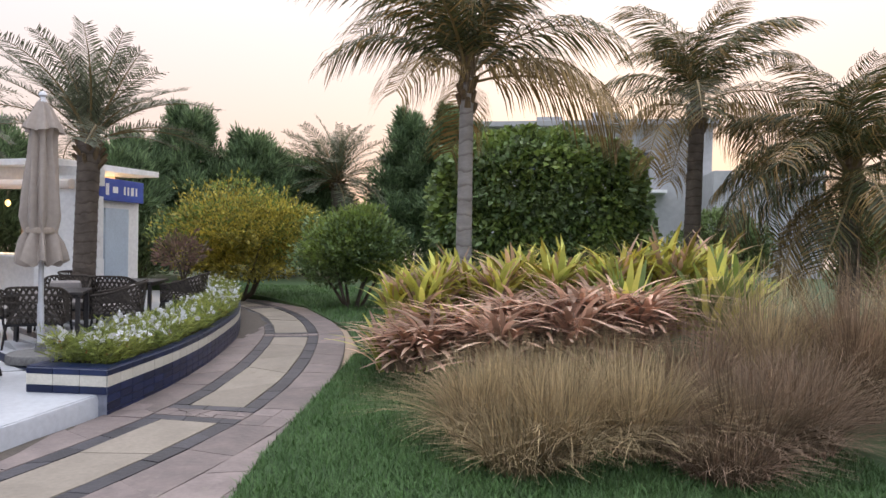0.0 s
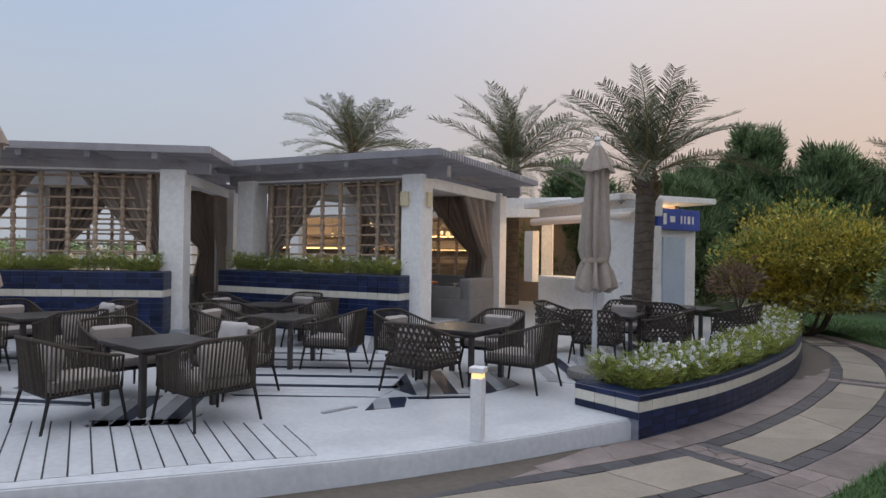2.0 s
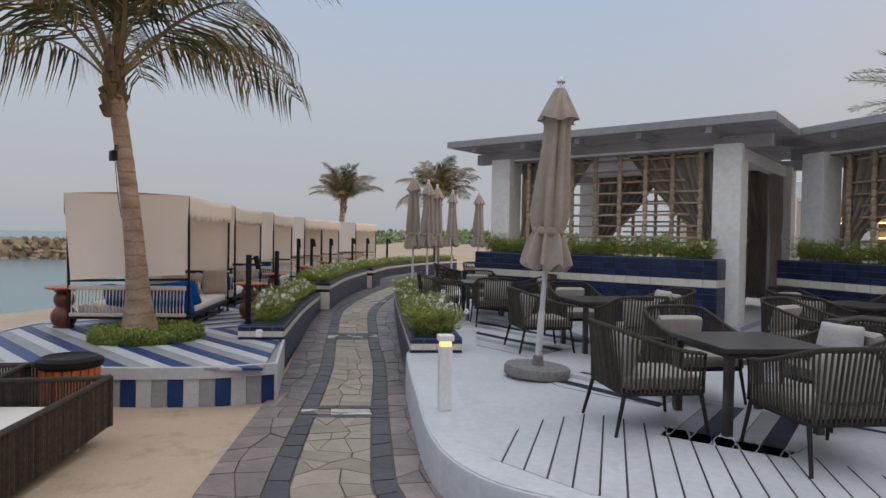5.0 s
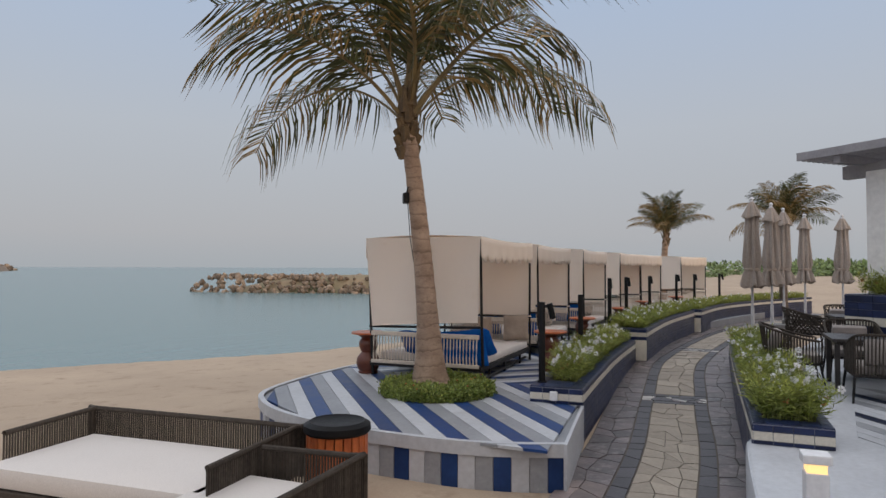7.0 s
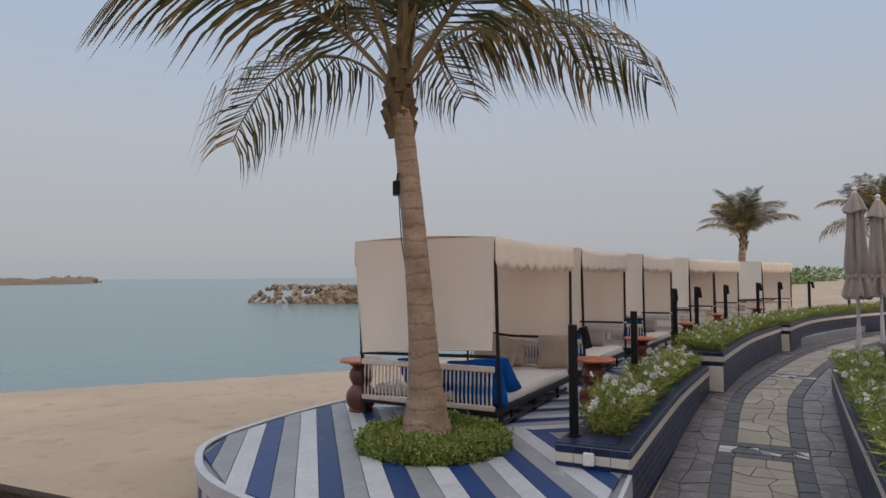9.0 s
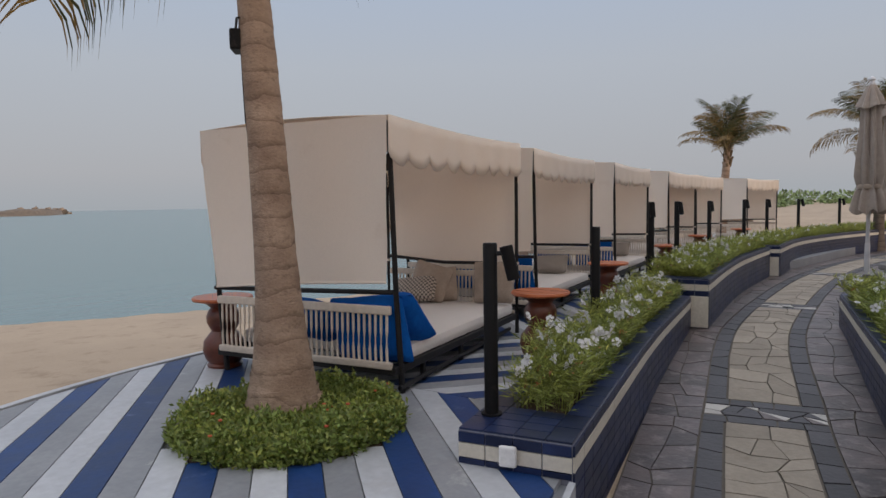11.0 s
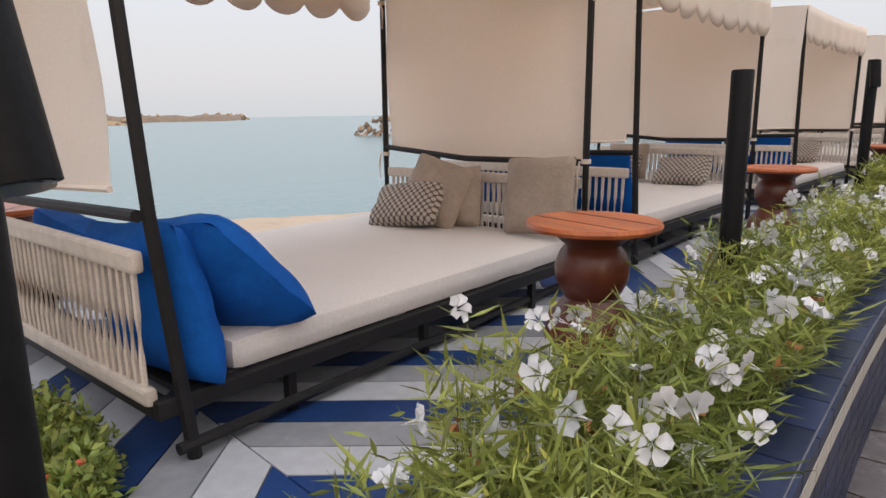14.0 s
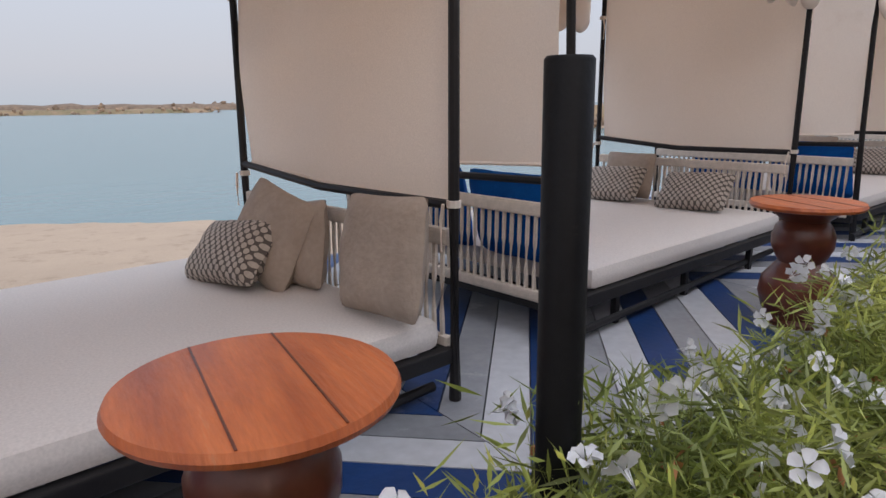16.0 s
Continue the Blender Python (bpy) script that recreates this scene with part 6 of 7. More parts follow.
def ruellia(planter, line_f, line_b, rim, per_m, height, flowers_per_m, seed, x_from=-99.0, leaf=0.095, leaf_w=0.012, label="green ruellia with narrow leaves and white trumpet flowers"):
    """Narrow-leaved plants along a planter: stems, leaves, and white flowers as objects."""
    rng = np.random.default_rng(seed)
    f, b = np.array(line_f), np.array(line_b)
    seg = np.linalg.norm(np.diff(f, axis=0), axis=1)
    n = int(per_m * seg.sum())
    t = rng.random(n) * (len(f) - 1)
    i = np.minimum(t.astype(int), len(f) - 2)
    fr = (t - i)[:, None]
    u = rng.random(n)[:, None]
    base = (f[i] * (1 - fr) + f[i + 1] * fr) * (1 - u) + (b[i] * (1 - fr) + b[i + 1] * fr) * u
    keep = (base[:, 0] < x_from - 0.25 * rng.random(n)) if x_from > -90 else np.full(n, True)
    base, i, fr, u = base[keep], i[keep], fr[keep], u[keep]
    n = len(base)
    clump = 0.72 + 0.4 * np.array([noise.noise(Vector((x * 2.3, y * 2.3, seed))) for x, y in base])
    h = height * clump * rng.uniform(0.65, 1.1, n)
    lean = rng.normal(0, 0.22, (n, 2)) * h[:, None]
    edge = (u - 0.5) * 2
    nrm = unit(np.hstack([(b[i] - f[i]), np.zeros((n, 1))]))[:, :2]
    lean += nrm * edge * 0.18 * h[:, None]
    p0 = np.hstack([base, np.full((n, 1), rim - 0.05)])
    p1 = p0 + np.hstack([lean, h[:, None]])
    stems = blade_mesh("stems", p0, np.hstack([lean, np.zeros((n, 1))]) + 1e-3, h, 0.0045, np.linalg.norm(lean, axis=1) / h, M_RUELLIA, 2, 0.2)
    st_ = new("stem_mass", stems)
    st_.parent = planter
    tagged(st_, label="thin green stems", kind="stuff")
    k = 12
    s = rng.uniform(0.25, 1.0, (n, k))
    pos = p0[:, None, :] + (p1 - p0)[:, None, :] * s[:, :, None]
    pos[:, :, :2] += rng.normal(0, 0.012, (n, k, 2))
    ax = rng.normal(0, 1, (n, k, 3))
    ax[:, :, 2] = rng.uniform(0.0, 1.1, (n, k))
    leaves = leaf_mesh("leaves", pos.reshape(-1, 3), ax.reshape(-1, 3), rng.uniform(0.6, 1.3, n * k) * leaf, leaf_w, M_RUELLIA)
    lv = new("foliage", leaves)
    lv.parent = planter
    tagged(lv, label=label, kind="stuff")
    tips = rng.choice(n, n // 4, replace=False)
    bud = new("bud_mass", leaf_mesh("bud_mass", p1[tips], np.tile([[0.1, 0.1, 1.0]], (len(tips), 1)) + rng.normal(0, 0.35, (len(tips), 3)), rng.uniform(0.025, 0.05, len(tips)), 0.009, M_LEAF_LIME))
    bud.parent = planter
    tagged(bud, label="small yellow-green buds", kind="stuff")
    old = rng.choice(n, n // 14, replace=False)
    dead = new("withered_mass", leaf_mesh("withered_mass", np.repeat(p0[old] * 0.25 + p1[old] * 0.75, 3, 0), rng.normal(0, 1, (len(old) * 3, 3)), rng.uniform(0.02, 0.045, len(old) * 3), 0.018, M_WITHERED))
    dead.parent = planter
    tagged(dead, label="withered orange-brown blooms", kind="stuff")
    m = int(flowers_per_m * seg.sum())
    pick = rng.choice(n, m, replace=False)
    for q in pick:
        p = p1[q] + np.array([rng.normal(0, 0.02), rng.normal(0, 0.02), 0.02])
        mt = Matrix.Translation(Vector(p)) @ Euler((rng.uniform(-1.4, 1.4), rng.uniform(-1.4, 1.4), rng.uniform(0, 6))).to_matrix().to_4x4() @ Matrix.Scale(float(rng.uniform(0.68, 1.05)), 4)
        piece("flower", FLOWER, planter, mt)


ruellia(*planters["B"], RIM, 400, 0.44, 33, 1, x_from=-9.6, leaf=0.082, leaf_w=0.0085)
ruellia(*planters["C"], RIM_C, 280, 0.32, 26, 2)
ruellia(*planters["D"], RIM_D, 180, 0.28, 9, 3)
ruellia(*planters["E"], RIM, 320, 0.40, 30, 4)
ruellia(*planters["F"], 0.40, 360, 0.36, 58, 5)
ruellia(*planters["P1"], 1.27, 200, 0.42, 16, 6)
ruellia(*planters["P2"], 1.25, 160, 0.46, 16, 7)


def cloud(n, centre, radii, rng, shell=0.55, lump=0.25, seed=0, flat=0.0):
    """Points in a lumpy ellipsoid, denser towards its skin, with outward directions."""
    d = unit(rng.normal(size=(n, 3)))
    d[:, 2] = np.where(d[:, 2] < -flat, d[:, 2] * 0.55, d[:, 2])
    r = shell + (1 - shell) * rng.random(n) ** 0.45
    k = np.array([1 + lump * noise.noise(Vector(v * 2.1) + Vector((seed, seed * 0.7, 0))) + 0.5 * lump * noise.noise(Vector(v * 5.3) + Vector((0, seed, 0))) for v in d])
    return np.array(centre) + d * np.array(radii) * (r * k)[:, None], d


def shrub(name, label, category, x, y, z, radii, n, leaf, leaf_w, mats, seed, trunk_h=0.5, lumps=9, stems=6, droop=0.0, up=0.4):
    """Branching stems and a crown of leafy clumps with gaps between."""
    rng = np.random.default_rng(seed)
    sh = thing(name, label, category, Matrix.Translation((x, y, z)))
    bm = bmesh.new()
    for k in range(stems):
        a = 6.283 * k / stems + rng.uniform(-0.4, 0.4)
        e = Vector((radii[0] * 0.65 * math.cos(a), radii[1] * 0.65 * math.sin(a), trunk_h + radii[2] * rng.uniform(0.5, 1.4)))
        tube(bm, [(0.08 * math.cos(a), 0.08 * math.sin(a), -0.1), Vector((0.3 * e.x, 0.3 * e.y, trunk_h)), e * 0.75 + Vector((0, 0, trunk_h * 0.2)), e], [0.055, 0.04, 0.025, 0.01], 6)
    part("trunk", bm, M_BARK, sh, "several thin woody stems")
    per = n // (len(mats) * lumps)
    for mi, m in enumerate(mats):
        P_, A_ = [], []
        for k in range(lumps):
            g = unit(rng.normal(size=(1, 3)))[0]
            c = np.array([g[0] * radii[0] * 0.5, g[1] * radii[1] * 0.5, trunk_h + radii[2] * (0.95 + 0.5 * g[2])])
            s = rng.uniform(0.42, 0.68)
            p, d = cloud(per, c, (radii[0] * s, radii[1] * s, radii[2] * s), rng, 0.5, 0.5, seed + k)
            P_.append(p)
            A_.append(d + rng.normal(0, 0.5, d.shape) + np.array([0, 0, up - droop]))
        p, a = np.vstack(P_), np.vstack(A_)
        keep = p[:, 2] > 0.02
        p, a = p[keep], a[keep]
        ob = new("foliage", leaf_mesh("foliage", p, a, rng.uniform(0.6, 1.25, len(p)) * leaf, leaf_w, m))
        ob.parent = sh
    return sh


shrub("yellow_shrub", "rounded shrub with yellow-green leaves at the lawn's edge", "shrub", -4.8, 18.2, 0.0, (2.05, 1.6, 1.4), 36000, 0.11, 0.05, (M_LEAF_YELLOW, M_LEAF_GREEN, M_LEAF_YELLOW), 1, 0.12)
shrub("green_shrub", "dense dark green citrus-like shrub", "shrub", -1.65, 16.4, 0.0, (1.15, 1.1, 1.1), 20000, 0.12, 0.055, (M_LEAF_GREEN, M_LEAF_DARK), 2, 0.1)
shrub("green_shrub", "low dark clipped shrub by the house", "shrub", 6.4, 16.0, 0.0, (1.2, 1.0, 0.9), 12000, 0.10, 0.05, (M_LEAF_DARK,), 3, 0.6)
shrub("green_shrub", "dark green bush behind the palms", "shrub", 9.6, 14.6, 0.0, (1.9, 1.3, 1.3), 14000, 0.13, 0.055, (M_LEAF_DARK, M_LEAF_GREEN), 4, 0.4)
# tall clipped climber-covered hedge
def clipped_hedge(label, x, y, half, z0, z1, n, leaf, leaf_w, mats, seed):
    """A boxy leafy mass on several stems, its skin bulging and broken by small hollows."""
    rng = np.random.default_rng(seed)
    hd = thing("clipped_hedge", label, "hedge", Matrix.Translation((x, y, 0)))
    for k in range(5):
        bm = bmesh.new()
        u = (k - 2) * half[0] * 0.38
        tube(bm, [(u, 0, -0.1), (u + 0.1, 0.1, z0 + 0.5), (u - 0.1, 0.0, z1 * 0.8)], [0.09, 0.06, 0.02], 7)
        part("trunk", bm, M_BARK, hd)
    c, r = np.array([0, 0, (z0 + z1) / 2]), np.array([half[0], half[1], (z1 - z0) / 2])
    for mi, m in enumerate(mats):
        d = unit(rng.normal(size=(n, 3)))
        box_r = 1 / (np.abs(d) ** 3.4).sum(1) ** (1 / 3.4)
        bump_ = np.array([1 + 0.17 * noise.noise(Vector(v * 3.1) + Vector((seed, mi, 0))) + 0.10 * noise.noise(Vector(v * 8.0)) for v in d])
        p = c + d * r * (box_r * bump_ * (1 - 0.16 * rng.random(n) ** 2))[:, None]
        ax = d * 0.6 + rng.normal(0, 0.45, d.shape) + np.array([0, 0, -0.35])
        new("foliage", leaf_mesh("foliage", p, ax, rng.uniform(0.6, 1.25, n) * leaf, leaf_w, m)).parent = hd
    return hd


clipped_hedge("tall dark hedge of broad glossy leaves, clipped to a block", 2.5, 16.6, (2.28, 1.1), 0.2, 3.95, 17000, 0.19, 0.12, (M_LEAF_DARK, M_LEAF_GREEN), 30)


def fine_tree(label, x, y, h, r, n, seed):
    """A soft conical evergreen: tapered trunk, limbs and hanging needle sprays."""
    rng = np.random.default_rng(seed)
    tr = thing("evergreen_tree", label, "tree", Matrix.Translation((x, y, 0)), group="dark evergreens")
    bm = bmesh.new()
    tube(bm, [(0, 0, -0.2), (0.05, 0.02, h * 0.5), (0, 0.05, h * 0.97)], [0.16, 0.10, 0.02], 8)
    part("trunk", bm, M_BARK, tr)
    P_, A_ = [], []
    bm = bmesh.new()
    for k in range(26):
        z = h * (0.08 + 0.9 * (k / 26) ** 0.9)
        a = k * 2.4 + rng.uniform(-0.3, 0.3)
        L = r * (1.0 - 0.75 * (z / h) ** 1.6) * rng.uniform(0.7, 1.15)
        e = Vector((L * math.cos(a), L * math.sin(a), z + 0.35 * L))
        tube(bm, [(0, 0, z), e * 0.5 + Vector((0, 0, z * 0.5 + 0.05)), e], [0.04, 0.025, 0.008], 5)
        for c in range(4):
            t = 0.35 + 0.22 * c
            q = Vector((e.x * t, e.y * t, z + (e.z - z) * t))
            p, d = cloud(n // 104, (q.x, q.y, q.z), (L * 0.38, L * 0.38, 0.55), rng, 0.1, 0.5, seed + k)
            P_.append(p)
            A_.append(d * 0.5 + np.array([0.3 * math.cos(a), 0.3 * math.sin(a), 0.55]) + rng.normal(0, 0.3, d.shape))
    part("limbs", bm, M_BARK, tr)
    p, a = np.vstack(P_), np.vstack(A_)
    ob = new("foliage", leaf_mesh("foliage", p, a, rng.uniform(0.5, 1.2, len(p)) * 0.32, 0.045, M_LEAF_FINE))
    ob.parent = tr
    return tr


for k, (x, y, h, r) in enumerate(((-8.6, 24.8, 5.7, 1.8), (-10.0, 24.4, 4.5, 2.2), (-6.6, 25.8, 4.9, 1.9), (-12.8, 20.5, 4.4, 2.0), (-0.85, 26.7, 6.1, 1.7), (0.75, 26.7, 6.3, 1.9), (-5.0, 27.5, 4.2, 2.0), (-9.0, 20.5, 3.6, 1.6))):
    fine_tree("dark feathery evergreen tree behind the garden", x, y, h, r * 1.08, 27000, 40 + k)


def rosettes(name, label, spots, n, length, width, mats, seed, bend):
    """Clumps of broad strap leaves that spring from a short stem and arch outwards."""
    rng = np.random.default_rng(seed)
    for mi, m in enumerate(mats):
        B, Hd, Ht, Bd = [], [], [], []
        for x, y, z, s in spots:
            a = rng.uniform(0, 6.283, n)
            rr = 0.10 * np.sqrt(rng.random(n))
            B.append(np.stack([x + rr * np.cos(a), y + rr * np.sin(a), z * rng.uniform(0.4, 1.0, n)], 1))
            a2 = a + rng.normal(0, 0.5, n)
            Hd.append(np.stack([np.cos(a2), np.sin(a2), np.zeros(n)], 1))
            Ht.append(s * length * rng.uniform(0.6, 1.15, n))
            Bd.append(rng.uniform(*bend, n))
        B, Hd, Ht, Bd = np.vstack(B), np.vstack(Hd), np.hstack(Ht), np.hstack(Bd)
        stuff(name, blade_mesh(name, B, Hd, Ht, width * rng.uniform(0.7, 1.2, len(B)), Bd, m, 6, 1.25, 5.0), label, "plants")


def bed_spots(x0, x1, y0, y1, n, z, s, seed):
    """Scattered clump places over a bed; height and size grow from x0 to x1."""
    rnd = random.Random(seed)
    out = []
    for k in range(n):
        u = (k + rnd.random()) / n
        out.append((x0 + (x1 - x0) * u, rnd.uniform(y0, y1), z[0] + (z[1] - z[0]) * u + rnd.uniform(-0.05, 0.1), (s[0] + (s[1] - s[0]) * u) * rnd.uniform(0.85, 1.15)))
    return out


rosettes("strap_leaf_bed", "lime green and yellow strap-leaved lilies in a bed", bed_spots(-0.35, 4.0, 9.6, 10.6, 30, (0.85, 1.2), (0.95, 1.2), 50), 20, 0.62, 0.068, (M_LEAF_LIME, M_LEAF_LIME, M_LEAF_YELLOW, M_LEAF_DRY), 50, (0.25, 1.1))
rosettes("strap_leaf_bed", "yellowing strap leaves at the edge of the lawn", bed_spots(-0.45, 0.7, 9.0, 9.8, 9, (0.15, 0.4), (0.85, 1.0), 52), 22, 0.72, 0.07, (M_LEAF_LIME, M_LEAF_DRY), 52, (0.4, 1.1))
rosettes("strap_leaf_bed", "upright clump of broad green strap leaves", [(2.35, 8.9, 0.5, 1.25), (3.3, 9.0, 0.6, 1.35), (3.7, 9.2, 0.6, 1.3)], 30, 0.8, 0.10, (M_LEAF_LIME, M_LEAF_GREEN), 54, (0.1, 0.6))
rosettes("dry_leaf_bed", "withered reddish-brown strap leaves among the lilies", bed_spots(-0.1, 2.5, 8.0, 9.3, 36, (0.45, 0.95), (0.85, 1.05), 51), 56, 0.6, 0.058, (M_LEAF_DRY,), 51, (0.8, 1.7))


def fountain_tufts(name, label, spots, n, height, seed):
    """Tussocks: many thin blades that spring from a small crown and arch outwards."""
    rng = np.random.default_rng(seed)
    for x, y, dark, s in spots:
        a = rng.uniform(0, 6.283, n)
        rr = 0.26 * np.sqrt(rng.random(n))
        base = np.stack([x + rr * np.cos(a), y + rr * np.sin(a), np.zeros(n)], 1)
        a2 = a + rng.normal(0, 0.8, n)
        hd = np.stack([np.cos(a2), np.sin(a2), np.zeros(n)], 1)
        me = blade_mesh(name, base, hd, s * height * rng.uniform(0.4, 1.2, n) ** 0.8, rng.uniform(0.004, 0.011, n), rng.uniform(0.05, 1.25, n), M_GRASS_TAN if dark else M_GRASS_DRY, 5, 1.35)
        tagged(new(name, me), label, "grass", group="fountain grass tussocks", kind="stuff")


TUFTS = [(0.62, 6.9, 0, 0.82), (1.15, 6.55, 0, 0.86), (1.75, 6.65, 0, 0.9), (2.5, 6.5, 1, 0.86), (3.05, 6.8, 1, 0.95), (1.0, 7.25, 0, 0.84), (1.75, 7.35, 0, 0.92), (2.5, 7.5, 1, 1.0), (3.4, 8.0, 0, 1.5), (4.1, 7.8, 1, 1.6), (4.9, 7.9, 0, 1.7), (5.6, 8.4, 1, 1.7), (0.85, 6.3, 0, 0.55), (2.2, 6.2, 1, 0.5)]
fountain_tufts("fountain_grass", "tan dry tussock of arching fountain grass", TUFTS, 1900, 0.98, 53)


def lawn_blades():
    rng = np.random.default_rng(60)
    n = 150000
    x = rng.uniform(-1.3, 3.4, n)
    y = 3.6 + (11.0 - 3.6) * rng.random(n) ** 1.6
    ok = np.array([inside(LAWN, a, b) for a, b in zip(x, y)])
    x, y = x[ok], y[ok]
    m = len(x)
    a = rng.uniform(0, 6.283, m)
    hd = np.stack([np.cos(a), np.sin(a), np.zeros(m)], 1)
    h = rng.uniform(0.035, 0.085, m) * (1 + 0.4 * np.array([noise.noise(Vector((u * 1.5, v * 1.5, 0))) for u, v in zip(x, y)]))
    me = blade_mesh("grass", np.stack([x, y, np.full(m, 0.028)], 1), hd, h, 0.008, rng.uniform(0.2, 1.1, m), M_LAWN, 2, 0.8)
    stuff("grass", me, "short fresh green lawn grass", "grass")
    n = 50000
    x, y = rng.uniform(-8, 3, n), rng.uniform(11, 22, n)
    ok = np.array([inside(LAWN, a, b) for a, b in zip(x, y)])
    x, y = x[ok], y[ok]
    m = len(x)
    a = rng.uniform(0, 6.283, m)
    hd = np.stack([np.cos(a), np.sin(a), np.zeros(m)], 1)
    stuff("grass", blade_mesh("grass", np.stack([x, y, np.full(m, 0.028)], 1), hd, rng.uniform(0.05, 0.11, m), 0.014, rng.uniform(0.2, 1.0, m), M_LAWN, 1, 0.8), "short green lawn grass beyond the bend", "grass")


lawn_blades()

# bed of low plants round the palm on the striped deck
rng = np.random.default_rng(70)
n = 5200
a, r = rng.uniform(0, 6.283, n), 0.65 * np.sqrt(rng.random(n))
base = np.stack([TREE[0] + r * np.cos(a), TREE[1] + r * np.sin(a), np.full(n, DECK - 0.02)], 1)
h = 0.16 * (0.7 + 0.5 * np.array([noise.noise(Vector((p[0] * 3, p[1] * 3, 4))) for p in base])) * rng.uniform(0.5, 1.3, n)
palm_bed = thing("ground_cover", "low green ground cover with small orange flowers round the palm", "plants", kind="stuff")
pos = np.repeat(base, 7, 0)
pos[:, 2] += np.repeat(h, 7) * rng.random(n * 7) + 0.01
pos[:, :2] += rng.normal(0, 0.02, (n * 7, 2))
ax = rng.normal(0, 1, (n * 7, 3))
ax[:, 2] = np.abs(ax[:, 2])
ob = new("foliage", leaf_mesh("foliage", pos, ax, rng.uniform(0.02, 0.05, n * 7), 0.018, M_LEAF_GREEN))
ob.parent = palm_bed
ob = new("foliage", leaf_mesh("foliage", pos[::2] + np.array([0, 0, 0.02]), ax[::2], rng.uniform(0.02, 0.045, len(pos[::2])), 0.016, M_RUELLIA))
ob.parent = palm_bed
bm = bmesh.new()
lathe(bm, [(0.63, 0.0), (0.65, 0.155), (0.635, 0.16), (0.0001, 0.16)], 40)
so = part("soil", bm, M_SOIL, palm_bed)
so.location = (TREE[0], TREE[1], 0.0)
bm = bmesh.new()
lathe(bm, [(0.0001, 0), (0.011, 0.004), (0.012, 0.010), (0.0001, 0.008)], 8)
fl = mesh_of("flower", bm, M_FLOWER_RED)
for k in range(18):
    i = rng.integers(0, n)
    piece("flower", fl, palm_bed, Matrix.Translation((base[i][0], base[i][1], DECK + h[i] + 0.01)))

# ---- floodlight on the palm ----
fd = thing("floodlight", "black floodlight strapped to the palm trunk", "light", Matrix.Translation((-9.47, -2.15, 2.50)))
bm = bmesh.new()
box(bm, (0.11, -0.10, 0), (0.17, 0.07, 0.13), radians(40), 0.012)
part("housing", bm, M_BLACK, fd)
bm = bmesh.new()
tube(bm, [(0.16, -0.06, 0.02), (0.15, -0.05, 0.13), (0.08, -0.03, 0.15), (-0.02, 0.0, 0.10)], 0.009, 6)
part("bracket", bm, M_METAL, fd)
bm = bmesh.new()
tube(bm, [(0.10, -0.08, -0.06), (0.12, -0.05, -0.25), (0.135, -0.02, -0.5), (0.13, 0.03, -0.8)], 0.005, 5)
part("cable", bm, M_METAL, fd)


# ---- litter bin and rope sofas on the sand ----
bn = thing("litter_bin", "round litter bin of orange wooden slats with a black lid", "bin", Matrix.Translation((-6.65, -1.17, -0.28)))
bm = bmesh.new()
cyl(bm, (0, 0, 0.02), (0, 0, 0.6), 0.20, seg=24)
part("liner", bm, M_BLACK, bn)
bm = bmesh.new()
lathe(bm, [(0.255, 0.60), (0.27, 0.62), (0.265, 0.665), (0.22, 0.69), (0.20, 0.68), (0.0001, 0.675)], 36)
part("lid", bm, M_BLACK, bn, smooth=True)
bm = bmesh.new()
box(bm, (0, 0, 0), (0.058, 0.022, 0.60), bevel=0.005)
me = mesh_of("slat", bm, M_ORANGE_WOOD)
for k in range(22):
    piece("slat", me, bn, Matrix.Rotation(6.283 * k / 22, 4, "Z") @ Matrix.Translation((0, 0.232, 0.31)))


def rope_sofa(label, m, L, W):
    """Rope-sided daybed: three sides of upright cords on a pale base; origin at a back corner, x along its back."""
    so = thing("rope_sofa", label, "sofa", m, group="rope sofas on the sand")
    top = [(0.0, W, 0.50), (0.0, 0.06, 0.52), (0.06, 0.0, 0.52), (L - 0.06, 0.0, 0.52), (L, 0.06, 0.52), (L, W * 0.8, 0.50)]
    pts = [q for q, t in on_curve(top, 0.024)]
    bm = bmesh.new()
    tube(bm, pts[::4] + [pts[-1]], 0.022, 8)
    part("top_rail", bm, M_ROPE_GREY, so, smooth=True)
    bm = bmesh.new()
    for p in pts:
        cyl(bm, (p.x, p.y, 0.12), (p.x, p.y, p.z), 0.0085, seg=5)
    tagged(part("cord_screen", bm, M_ROPE_GREY, so, "close-set upright grey cords"), kind="stuff")
    bm = bmesh.new()
    box(bm, (L / 2, W / 2 + 0.02, 0.13), (L - 0.02, W, 0.05), bevel=0.01)
    part("base_frame", bm, M_ROPE_GREY, so)
    bm = bmesh.new()
    box(bm, (L / 2, W / 2 + 0.04, 0.24), (L - 0.10, W - 0.06, 0.16), bevel=0.045)
    part("seat_pad", bm, M_MATTRESS, so, smooth=True)
    for x in (0.25, L - 0.25):
        bm = bmesh.new()
        tube(bm, [(x, 0.1, 0.12), (x, 0.1, 0.012), (x, W - 0.1, 0.012), (x, W - 0.1, 0.12)], 0.012, 6)
        part("runner", bm, M_WHITE_PAINT, so)
    return so


def flip(x, y, deg):
    return Matrix.Translation((x, y, -0.18)) @ Matrix.Rotation(radians(deg), 4, "Z")


rope_sofa("grey rope-sided daybed with a white pad on the sand", flip(-4.2, -0.33, 186.7), 1.92, 1.0)
rope_sofa("grey rope-sided daybed with a white pad on the sand", flip(-6.55, -1.5, -79.6), 2.1, 1.1)

